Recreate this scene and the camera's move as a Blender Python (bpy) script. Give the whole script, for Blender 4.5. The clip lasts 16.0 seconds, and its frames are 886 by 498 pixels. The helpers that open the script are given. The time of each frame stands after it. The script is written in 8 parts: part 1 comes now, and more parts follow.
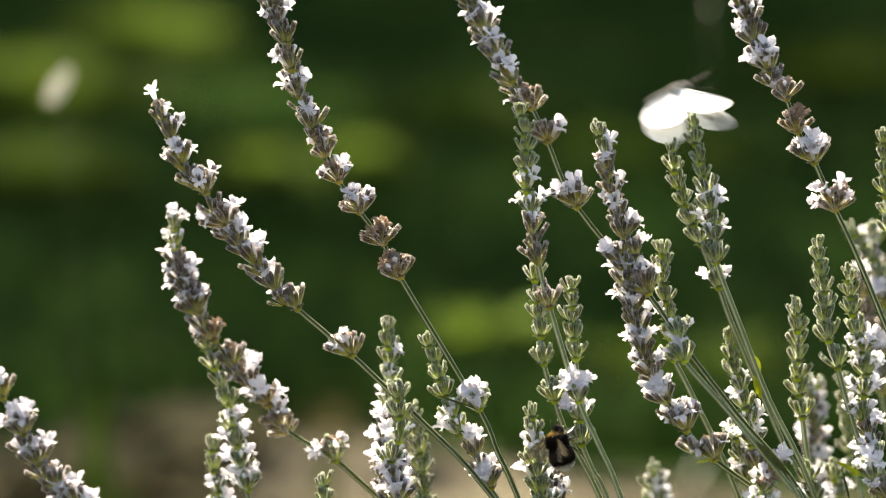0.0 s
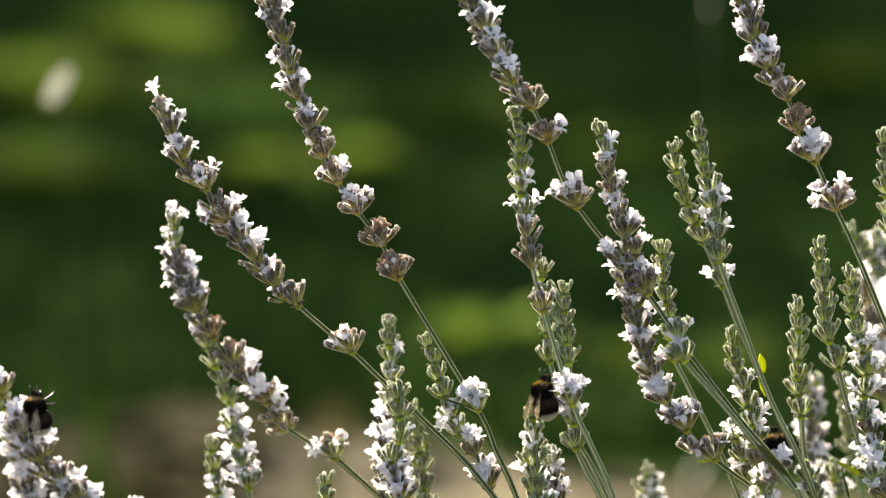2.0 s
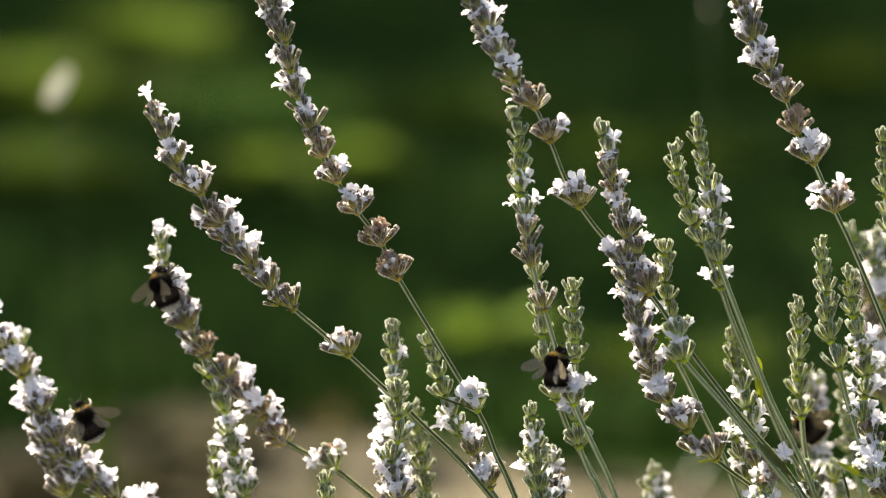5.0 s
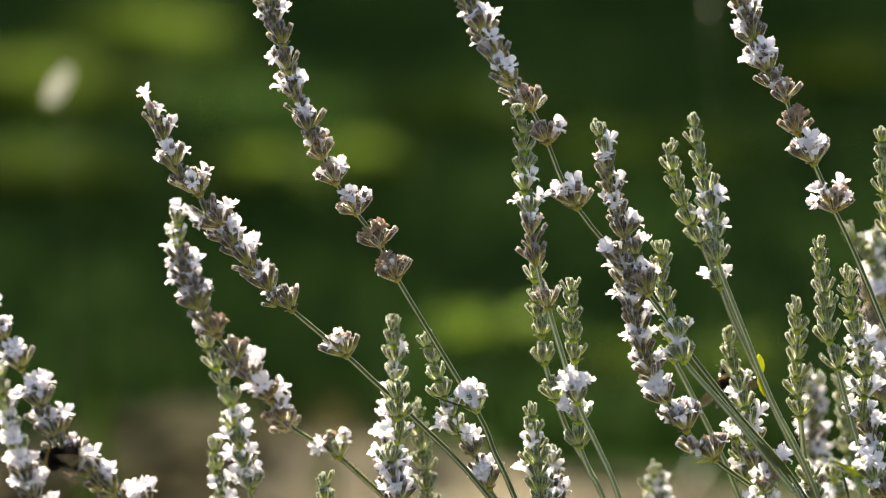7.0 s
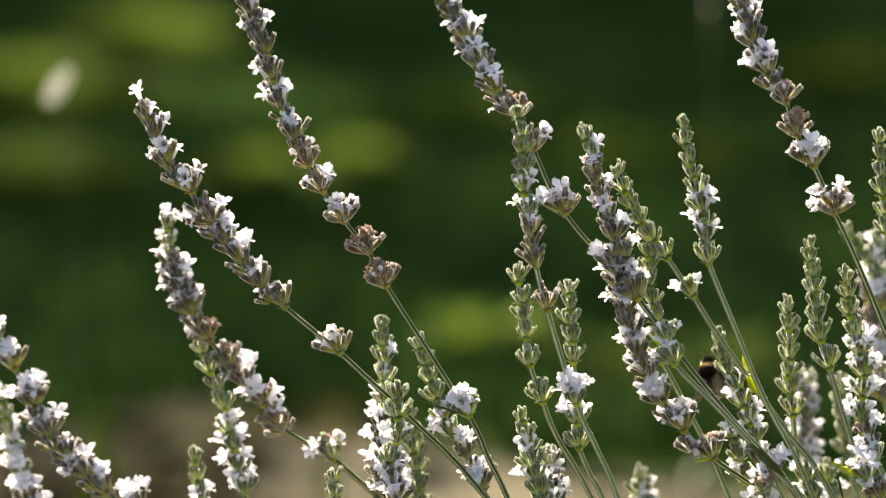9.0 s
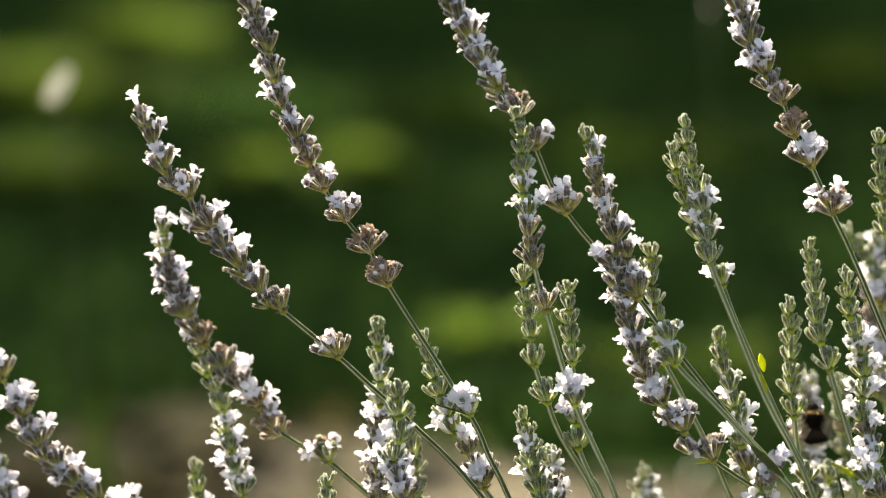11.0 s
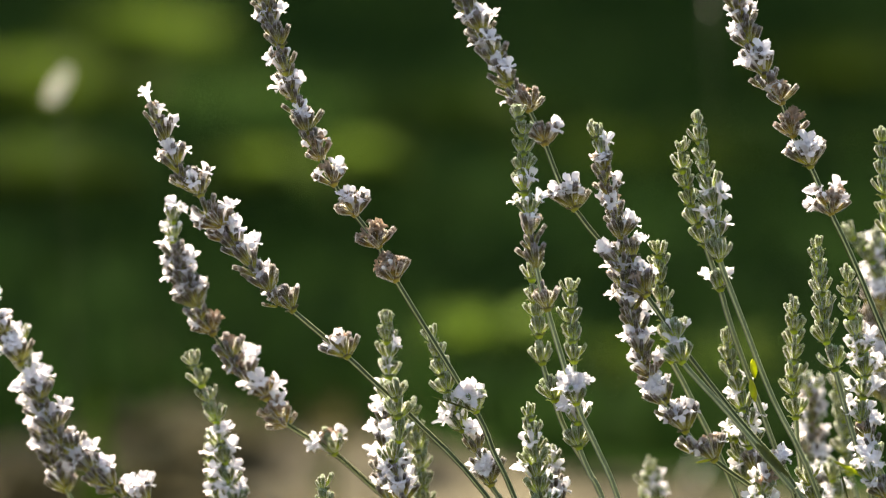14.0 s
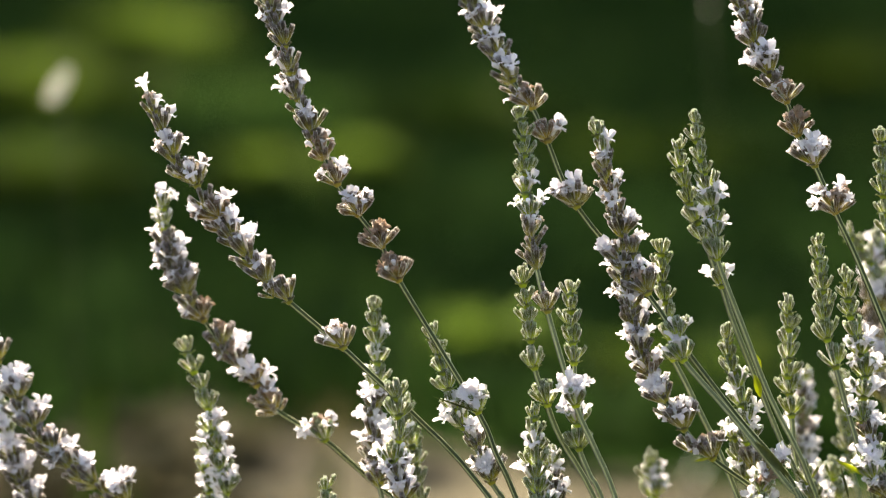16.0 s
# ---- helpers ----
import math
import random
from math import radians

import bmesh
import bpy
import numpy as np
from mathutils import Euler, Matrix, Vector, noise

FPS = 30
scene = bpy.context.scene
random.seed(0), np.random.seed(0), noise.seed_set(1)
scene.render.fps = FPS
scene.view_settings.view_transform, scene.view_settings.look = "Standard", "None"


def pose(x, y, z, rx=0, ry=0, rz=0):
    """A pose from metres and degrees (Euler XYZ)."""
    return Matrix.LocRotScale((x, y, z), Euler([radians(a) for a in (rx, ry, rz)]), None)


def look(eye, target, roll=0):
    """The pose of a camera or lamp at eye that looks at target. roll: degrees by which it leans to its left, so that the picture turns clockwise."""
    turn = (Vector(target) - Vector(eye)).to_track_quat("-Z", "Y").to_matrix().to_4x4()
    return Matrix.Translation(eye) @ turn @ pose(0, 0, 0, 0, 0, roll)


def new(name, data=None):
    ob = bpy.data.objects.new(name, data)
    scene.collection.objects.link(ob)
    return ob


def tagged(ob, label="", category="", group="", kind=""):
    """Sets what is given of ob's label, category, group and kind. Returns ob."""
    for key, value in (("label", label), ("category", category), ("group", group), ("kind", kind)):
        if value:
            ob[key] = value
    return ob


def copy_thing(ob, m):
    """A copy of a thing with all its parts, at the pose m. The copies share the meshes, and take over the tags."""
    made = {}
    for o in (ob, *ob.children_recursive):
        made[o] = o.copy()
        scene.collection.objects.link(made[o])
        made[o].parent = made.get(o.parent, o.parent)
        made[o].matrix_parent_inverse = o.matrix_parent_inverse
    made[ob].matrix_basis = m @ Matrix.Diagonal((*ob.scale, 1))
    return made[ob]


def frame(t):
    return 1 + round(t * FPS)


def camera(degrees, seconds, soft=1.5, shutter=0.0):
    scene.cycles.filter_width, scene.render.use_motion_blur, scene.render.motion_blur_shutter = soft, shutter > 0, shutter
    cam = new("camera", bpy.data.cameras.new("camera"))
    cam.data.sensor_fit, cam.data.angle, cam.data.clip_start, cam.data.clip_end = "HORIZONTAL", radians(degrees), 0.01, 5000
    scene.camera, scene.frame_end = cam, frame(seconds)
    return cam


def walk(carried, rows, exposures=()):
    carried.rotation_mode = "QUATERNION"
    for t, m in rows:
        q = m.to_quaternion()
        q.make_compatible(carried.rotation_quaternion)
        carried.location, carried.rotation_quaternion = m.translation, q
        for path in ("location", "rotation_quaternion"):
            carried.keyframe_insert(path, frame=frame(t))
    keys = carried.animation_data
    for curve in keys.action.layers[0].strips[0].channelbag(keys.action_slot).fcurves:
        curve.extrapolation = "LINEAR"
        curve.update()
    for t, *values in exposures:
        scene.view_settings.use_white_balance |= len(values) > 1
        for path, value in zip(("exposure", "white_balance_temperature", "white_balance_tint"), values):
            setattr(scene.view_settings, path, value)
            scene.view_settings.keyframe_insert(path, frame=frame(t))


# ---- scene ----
cam = camera(12.0, 16.0, soft=1.2, shutter=0.25)
EYE, AIM = (0.0, -1.4888, 0.6628), (0.0, 0.0, 0.48)
# a long lens, wide open, focused on the nearer flower spikes
cam.data.dof.use_dof = True
cam.data.dof.focus_distance = 1.5
cam.data.dof.aperture_fstop = 6.6
walk(cam, [(0.0, look(EYE, AIM)), (16.0, look(EYE, AIM))], [(0.0, 2.45, 8150, 12), (16.0, 2.45, 8150, 12)])

# ---- light: a high sun behind the plants and to the side, open sky ----
SUN = Vector((-0.34, 0.63, 0.70)).normalized()
world = bpy.data.worlds.new("sky")
scene.world = world
world.use_nodes = True
sky = world.node_tree.nodes.new("ShaderNodeTexSky")
sky.sky_type, sky.sun_disc = "NISHITA", False
sky.sun_elevation, sky.sun_rotation = math.asin(SUN.z), math.atan2(SUN.x, SUN.y)
back = world.node_tree.nodes["Background"]
back.inputs["Strength"].default_value = 0.066
world.node_tree.links.new(sky.outputs[0], back.inputs["Color"])
sun = bpy.data.lights.new("sun", "SUN")
sun.energy, sun.angle, sun.color = 5.0, radians(0.53), (1.0, 0.955, 0.88)
new("sun", sun).matrix_world = look(SUN * 20, (0, 0, 0))

# ---- the plane of the flower spikes: across, up and away, seen by the lens ----
ACROSS = Vector((1, 0, 0))
AWAY = (Vector(AIM) - Vector(EYE)).normalized()
RISE = ACROSS.cross(AWAY)


def spot(x, z, d):
    """A point x mm across and z mm up from the aim, d mm behind the plane of focus."""
    return Vector(AIM) + (ACROSS * x + RISE * z + AWAY * d) * 0.001


# ---- materials ----
def material(name, rough=0.6, spec=0.3):
    m = bpy.data.materials.new(name)
    m.use_nodes = True
    bsdf = m.node_tree.nodes["Principled BSDF"]
    bsdf.inputs["Roughness"].default_value = rough
    bsdf.inputs["Specular IOR Level"].default_value = spec
    return m, m.node_tree, bsdf


def ramp(nt, fac, stops):
    r = nt.nodes.new("ShaderNodeValToRGB")
    while len(r.color_ramp.elements) < len(stops):
        r.color_ramp.elements.new(0.5)
    for e, (p, c) in zip(r.color_ramp.elements, stops):
        e.position, e.color = p, (*c, 1)
    nt.links.new(fac, r.inputs["Fac"])
    return r.outputs["Color"]


def noise_of(nt, scale, detail=3.0, coords="Object", offset=None):
    tc = nt.nodes.new("ShaderNodeTexCoord")
    n = nt.nodes.new("ShaderNodeTexNoise")
    n.inputs["Scale"].default_value, n.inputs["Detail"].default_value = scale, detail
    out = tc.outputs[coords]
    if offset is not None:
        add = nt.nodes.new("ShaderNodeVectorMath")
        add.operation = "ADD"
        nt.links.new(out, add.inputs[0])
        nt.links.new(offset, add.inputs[1])
        out = add.outputs[0]
    nt.links.new(out, n.inputs["Vector"])
    return n.outputs["Fac"]


def blend(nt, a, b, fac, how="MIX"):
    mix = nt.nodes.new("ShaderNodeMix")
    mix.data_type, mix.blend_type = "RGBA", how
    for sock, v in ((mix.inputs[6], a), (mix.inputs[7], b), (mix.inputs[0], fac)):
        if isinstance(v, (int, float)):
            sock.default_value = v
        elif isinstance(v, tuple):
            sock.default_value = (*v, 1)
        else:
            nt.links.new(v, sock)
    return mix.outputs[2]


def bump(nt, bsdf, height, strength, distance):
    b = nt.nodes.new("ShaderNodeBump")
    b.inputs["Strength"].default_value, b.inputs["Distance"].default_value = strength, distance
    nt.links.new(height, b.inputs["Height"])
    nt.links.new(b.outputs[0], bsdf.inputs["Normal"])


def thin(m, nt, bsdf, colour, share):
    """Lets part of the light through a petal or a leaf."""
    tr = nt.nodes.new("ShaderNodeBsdfTranslucent")
    nt.links.new(colour, tr.inputs["Color"])
    mix = nt.nodes.new("ShaderNodeMixShader")
    mix.inputs[0].default_value = share
    out = nt.nodes["Material Output"]
    nt.links.new(bsdf.outputs[0], mix.inputs[1])
    nt.links.new(tr.outputs[0], mix.inputs[2])
    nt.links.new(mix.outputs[0], out.inputs["Surface"])


def jitter(nt, colour, amount):
    """A little lighter or darker from one piece to the next."""
    info = nt.nodes.new("ShaderNodeObjectInfo")
    hsv = nt.nodes.new("ShaderNodeHueSaturation")
    ma = nt.nodes.new("ShaderNodeMapRange")
    ma.inputs["To Min"].default_value, ma.inputs["To Max"].default_value = 1 - amount, 1 + amount
    nt.links.new(info.outputs["Random"], ma.inputs["Value"])
    nt.links.new(ma.outputs[0], hsv.inputs["Value"])
    nt.links.new(colour, hsv.inputs["Color"])
    return hsv.outputs[0], info.outputs["Random"]


def downy(name, base, middle, mouth, sheen, share):
    """The felted calyx: base, middle and mouth colours along its length, with pale down."""
    m, nt, bsdf = material(name, 0.62, 0.35)
    tc = nt.nodes.new("ShaderNodeTexCoord")
    sep = nt.nodes.new("ShaderNodeSeparateXYZ")
    nt.links.new(tc.outputs["Generated"], sep.inputs[0])
    col = ramp(nt, sep.outputs["Z"], [(0.0, base), (0.34, base), (0.62, middle), (0.84, mouth), (0.97, tuple(min(1, c * 3 + 0.16) for c in mouth))])
    col, rnd = jitter(nt, col, 0.28)
    col = blend(nt, col, (0.62, 0.62, 0.54), ramp(nt, noise_of(nt, 1400, 2), [(0.64, (0, 0, 0)), (0.78, (0.22, 0.22, 0.22))]))
    nt.links.new(col, bsdf.inputs["Base Color"])
    bsdf.inputs["Sheen Weight"].default_value = sheen
    bsdf.inputs["Sheen Roughness"].default_value = 0.35
    bsdf.inputs["Sheen Tint"].default_value = (0.95, 0.95, 0.88, 1)
    bump(nt, bsdf, noise_of(nt, 2600, 2), 0.5, 0.0002)
    thin(m, nt, bsdf, blend(nt, col, (0.62, 0.60, 0.16), 0.36), share)
    return m


CALYX = {
    "g": downy("calyx_green", (0.44, 0.54, 0.03), (0.090, 0.140, 0.026), (0.060, 0.095, 0.036), 0.5, 0.44),
    "m": downy("calyx_mauve", (0.38, 0.36, 0.03), (0.076, 0.064, 0.030), (0.070, 0.048, 0.056), 0.6, 0.36),
    "b": downy("calyx_faded", (0.38, 0.29, 0.035), (0.094, 0.058, 0.026), (0.088, 0.050, 0.036), 0.6, 0.27),
}


def petal_material():
    m, nt, bsdf = material("petal_white", 0.5, 0.3)
    col = ramp(nt, noise_of(nt, 500, 3), [(0.3, (0.90, 0.875, 0.92)), (0.65, (0.95, 0.945, 0.955))])
    col, _ = jitter(nt, col, 0.06)
    nt.links.new(col, bsdf.inputs["Base Color"])
    bump(nt, bsdf, noise_of(nt, 900, 3), 0.35, 0.0004)
    thin(m, nt, bsdf, col, 0.64)
    return m


def plain(name, low, high, scale, rough=0.6, share=0.0, spec=0.3, sheen=0.0, bumpy=0.3, dist=0.0003, vary=0.12):
    """A mottled surface between two colours."""
    m, nt, bsdf = material(name, rough, spec)
    col = ramp(nt, noise_of(nt, scale, 4), [(0.3, low), (0.7, high)])
    fine = noise_of(nt, scale * 7, 2)
    col = blend(nt, col, ramp(nt, fine, [(0.35, (0.78, 0.78, 0.78)), (0.65, (1, 1, 1))]), 1.0, "MULTIPLY")
    if vary:
        col, _ = jitter(nt, col, vary)
    nt.links.new(col, bsdf.inputs["Base Color"])
    bsdf.inputs["Sheen Weight"].default_value = sheen
    if bumpy:
        bump(nt, bsdf, fine, bumpy, dist)
    if share:
        thin(m, nt, bsdf, col, share)
    return m


HAIRS = 2500
DOWN = plain("calyx_down", (0.90, 0.90, 0.85), (0.95, 0.95, 0.91), 900, 0.6, 0.66, 0.3, 0.0, 0.0, 0.0, 0.0)
PETAL = petal_material()
DRY = plain("petal_withered", (0.42, 0.29, 0.20), (0.74, 0.59, 0.47), 600, 0.8, 0.45)
FADED = plain("petal_faded", (0.48, 0.38, 0.30), (0.80, 0.72, 0.66), 600, 0.8, 0.45)
STEM = plain("stem_green", (0.030, 0.046, 0.010), (0.062, 0.082, 0.020), 160, 0.5, 0.0, 0.25, 0.0)
STEM_PALE = plain("stem_young", (0.085, 0.110, 0.040), (0.150, 0.175, 0.075), 160, 0.5, 0.0, 0.3, 0.3)
STEM_RIDGE = plain("stem_ridge", (0.42, 0.47, 0.22), (0.58, 0.61, 0.35), 220, 0.5, 0.3, 0.3, 0.0)
LEAF = plain("leaf_young", (0.38, 0.44, 0.03), (0.50, 0.54, 0.06), 300, 0.5, 0.6)
# darker leaf copy: the shade on a backlit leaf's face is in the colour
LEAF_SHADED = plain("leaf_olive_shaded", (0.045, 0.060, 0.012), (0.10, 0.125, 0.022), 240, 0.5, 0.3)
FUR_BLACK = plain("fur_black", (0.006, 0.005, 0.004), (0.018, 0.012, 0.009), 700, 0.85, 0, 0.12, 0.0)
FUR_YELLOW = plain("fur_yellow", (0.22, 0.13, 0.015), (0.40, 0.26, 0.04), 700, 0.75, 0.1, 0.2, 0.3)
FUR_BROWN = plain("fur_brown", (0.018, 0.010, 0.006), (0.045, 0.024, 0.011), 700, 0.75, 0.1, 0.2, 0.2)
FUR_WHITE = plain("fur_white", (0.62, 0.60, 0.52), (0.80, 0.78, 0.70), 700, 0.75, 0.1, 0.2, 0.3)
BLOOM = plain("bloom_cream", (0.80, 0.81, 0.74), (0.88, 0.88, 0.82), 300, 0.6, 0.5)
CHITIN = plain("chitin", (0.010, 0.008, 0.006), (0.028, 0.02, 0.014), 900, 0.25, 0, 0.6, 0, 0.1)
WING_WHITE = plain("wing_white", (0.90, 0.91, 0.90), (0.95, 0.955, 0.945), 240, 0.5, 0.45, 0.3, 0, 0.2)
WING_GREY = plain("wing_tip_grey", (0.42, 0.43, 0.41), (0.60, 0.61, 0.58), 500, 0.6, 0.45)
WING_SPOT = plain("wing_spot", (0.012, 0.012, 0.012), (0.03, 0.03, 0.028), 900, 0.7)


def glassy_wing():
    m, nt, bsdf = material("wing_membrane", 0.25, 0.5)
    bsdf.inputs["Base Color"].default_value = (0.25, 0.21, 0.155, 1)
    clear = nt.nodes.new("ShaderNodeBsdfTransparent")
    clear.inputs["Color"].default_value = (0.86, 0.80, 0.70, 1)
    mix = nt.nodes.new("ShaderNodeMixShader")
    veins = ramp(nt, noise_of(nt, 420, 2), [(0.44, (0.68, 0.68, 0.68)), (0.52, (0.86, 0.86, 0.86)), (0.6, (0.68, 0.68, 0.68))])
    nt.links.new(veins, mix.inputs[0])
    nt.links.new(bsdf.outputs[0], mix.inputs[1])
    nt.links.new(clear.outputs[0], mix.inputs[2])
    nt.links.new(mix.outputs[0], nt.nodes["Material Output"].inputs["Surface"])
    return m


MEMBRANE = glassy_wing()


def soil_material():
    m, nt, bsdf = material("dry_soil", 0.95, 0.1)
    col = ramp(nt, noise_of(nt, 4.5, 6), [(0.34, (0.036, 0.033, 0.020)), (0.52, (0.080, 0.071, 0.044)), (0.72, (0.148, 0.132, 0.084))])
    fine = noise_of(nt, 70, 4)
    col = blend(nt, col, ramp(nt, fine, [(0.3, (0.55, 0.55, 0.55)), (0.7, (1, 1, 1))]), 1.0, "MULTIPLY")
    nt.links.new(col, bsdf.inputs["Base Color"])
    bump(nt, bsdf, fine, 0.8, 0.02)
    return m


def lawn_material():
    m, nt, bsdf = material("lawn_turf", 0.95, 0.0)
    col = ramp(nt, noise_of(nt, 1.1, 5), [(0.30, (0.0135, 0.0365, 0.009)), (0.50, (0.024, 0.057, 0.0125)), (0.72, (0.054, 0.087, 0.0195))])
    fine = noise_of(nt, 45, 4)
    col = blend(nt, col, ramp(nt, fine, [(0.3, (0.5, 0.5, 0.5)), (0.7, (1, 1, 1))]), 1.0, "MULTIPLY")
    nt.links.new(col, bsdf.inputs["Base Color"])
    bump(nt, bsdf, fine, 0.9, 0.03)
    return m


def blade_material(name, low, high, share):
    m, nt, bsdf = material(name, 0.8, 0.04)
    geo = nt.nodes.new("ShaderNodeNewGeometry")
    col = ramp(nt, geo.outputs["Random Per Island"], [(0.0, low), (1.0, high)])
    col = blend(nt, col, ramp(nt, noise_of(nt, 2.2, 3), [(0.35, (0.55, 0.6, 0.5)), (0.65, (1, 1, 1))]), 1.0, "MULTIPLY")
    nt.links.new(col, bsdf.inputs["Base Color"])
    thin(m, nt, bsdf, col, share)
    return m


SOIL, TURF = soil_material(), lawn_material()
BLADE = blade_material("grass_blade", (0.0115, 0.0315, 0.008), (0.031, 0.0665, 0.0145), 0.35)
# lighter leaf tone; on the lawn plants it puts sun dapples into the colour
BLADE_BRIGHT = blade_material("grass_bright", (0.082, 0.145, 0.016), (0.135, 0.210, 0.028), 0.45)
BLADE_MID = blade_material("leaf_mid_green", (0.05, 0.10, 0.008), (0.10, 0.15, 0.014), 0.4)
BLADE_DULL = blade_material("leaf_dull", (0.050, 0.046, 0.025), (0.100, 0.090, 0.050), 0.3)
BLADE_DRY = blade_material("grass_dry", (0.22, 0.17, 0.08), (0.38, 0.31, 0.17), 0.3)


# ---- meshes ----
def mesh(name, verts, faces, mats, slots=None, smooth=True):
    me = bpy.data.meshes.new(name)
    me.from_pydata([tuple(v) for v in verts], [], faces)
    for m in mats if isinstance(mats, (list, tuple)) else [mats]:
        me.materials.append(m)
    if slots:
        me.polygons.foreach_set("material_index", slots)
    me.polygons.foreach_set("use_smooth", [smooth] * len(me.polygons))
    me.update()
    return me


def part(name, me, parent, m=Matrix(), label=""):
    ob = new(name, me)
    ob.parent = parent
    ob.matrix_basis = m
    return tagged(ob, label)


def rings(profile, n, shape=None):
    """A turned body along z: profile of (z, radius), n sides; shape(angle, level) scales the radius."""
    verts, faces = [], []
    for i, (z, r) in enumerate(profile):
        for k in range(n):
            a = 2 * math.pi * k / n
            s = r * (shape(k, i) if shape else 1.0)
            verts.append((s * math.cos(a), s * math.sin(a), z))
    for i in range(len(profile) - 1):
        for k in range(n):
            j = (k + 1) % n
            faces.append((i * n + k, i * n + j, (i + 1) * n + j, (i + 1) * n + k))
    faces.append(tuple(reversed(range(n))))
    return verts, faces


def calyx_mesh(kind, rng):
    """A ribbed, slightly bent barrel, 6.9 mm long, closing to a blunt lipped mouth, with fine standing down."""
    mm = 0.001
    prof = [(0, 0.30), (0.8, 0.50), (2.4, 0.72), (4.2, 0.94), (5.4, 0.96), (6.4, 0.94), (6.9, 0.80), (6.1, 0.42)]
    bend = rng.uniform(-2.7, -1.2) if kind == "g" else rng.uniform(-1.6, 0.0)
    n = 12
    v, f = rings([(z * mm, r * mm) for z, r in prof], n, lambda k, i: (1.13 if k % 2 else 0.87))
    v = [(x + bend * mm * (z / 0.0069) ** 2, y, z + ((0.3 if k % n % 2 else -0.3) * mm if k // n == 6 else 0)) for k, (x, y, z) in enumerate(v)]
    f.append(tuple(range((len(prof) - 1) * n, len(prof) * n)))
    slots = [0] * len(f)
    for _ in range(HAIRS if kind == "g" else HAIRS * 3 // 5):
        z = rng.uniform(0.9, 6.85)
        lo = max(i for i in range(6) if prof[i][0] <= z)
        r = prof[lo][1] + (prof[lo + 1][1] - prof[lo][1]) * (z - prof[lo][0]) / (prof[lo + 1][0] - prof[lo][0])
        a = (2 * rng.randrange(6) + 1) * math.pi / 6 + rng.gauss(0, 0.09) if rng.random() < 0.86 else rng.uniform(0, 2 * math.pi)
        out = Vector((math.cos(a), math.sin(a), 0))
        p = Vector((bend * (z / 6.9) ** 2, 0, z)) + out * r
        tip = p + out * rng.uniform(0.12, 0.42) + Vector((rng.uniform(-0.12, 0.12), rng.uniform(-0.12, 0.12), rng.uniform(0.0, 0.3)))
        s = Vector((-out.y, out.x, rng.uniform(-1, 1))).normalized() * 0.038
        k = len(v)
        v += [(p - s) * mm, (p + s) * mm, tip * mm]
        f.append((k, k + 1, k + 2))
        slots.append(1)
    return mesh("calyx_" + kind, v, f, [CALYX[kind], DOWN], slots)


def lobe(direction, pitch, length, width, rng, start, crinkle=1.0):
    """One lobe of a flower: a cupped, crinkled petal with a real edge, out from the mouth."""
    d = Vector((math.cos(direction), math.sin(direction), 0))
    s = Vector((-d.y, d.x, 0))
    up = Vector((0, 0, 1))
    run = (d * math.cos(pitch) + up * math.sin(pitch)).normalized()
    nrm = run.cross(s).normalized()
    top, cup = [], rng.uniform(0.1, 0.45)
    rows = [(0.0, 0.45), (0.3, 0.8), (0.58, 1.0), (0.84, 0.9), (1.0, 0.5)]
    cols = (-1, -0.6, -0.2, 0.2, 0.6, 1)
    for t, w in rows:
        for u in cols:
            wave = rng.uniform(-0.17, 0.17) * length * crinkle
            edge = rng.uniform(-0.16, 0.2) * length * (abs(u) < 0.7) if t == 1.0 else 0
            side = u * w * width * 0.5 * (1 + rng.uniform(-0.16, 0.16) * crinkle * (abs(u) == 1))
            top.append(start + run * (t * length + edge) + s * side - nrm * (cup * length * t * t - wave * t) + nrm * (0.25 * width * u * u * t))
    low = [p - nrm * 0.00012 for p in top]
    v, f, n, c = top + low, [], len(top), len(cols)
    for i in range(len(rows) - 1):
        for k in range(c - 1):
            a = i * c + k
            f.append((a, a + 1, a + c + 1, a + c))
            f.append((n + a + c, n + a + c + 1, n + a + 1, n + a))
    last = n - c
    rim = [*range(c), *range(2 * c - 1, n, c), *range(n - 2, last - 1, -1), *range(last - c, 0, -c)]
    for a, b in zip(rim, rim[1:] + rim[:1]):
        f.append((b, a, n + a, n + b))
    return v, f


def corolla_mesh(rng):
    """A two-lipped flower: a short tube, two upright lobes and three smaller lower ones."""
    mm = 0.001
    v, f = rings([(-1.6 * mm, 0.55 * mm), (0.6 * mm, 0.8 * mm), (2.6 * mm, 1.2 * mm)], 8)
    for direction, pitch, length, width in ((0.95, 1.15, 3.4, 3.2), (2.2, 1.1, 3.4, 3.2), (-0.5, 0.2, 2.0, 2.3), (-1.57, -0.15, 2.3, 2.4), (-2.65, 0.2, 2.0, 2.3)):
        direction += rng.uniform(-0.25, 0.25)
        pitch += rng.uniform(-0.35, 0.35)
        start = Vector((math.cos(direction) * 0.9, math.sin(direction) * 0.9, 2.2)) * mm
        lv, lf = lobe(direction, pitch, length * rng.uniform(0.8, 1.15) * mm, width * rng.uniform(0.85, 1.1) * mm, rng, start)
        f += [tuple(i + len(v) for i in face) for face in lf]
        v += lv
    return mesh("corolla", v, f, PETAL)


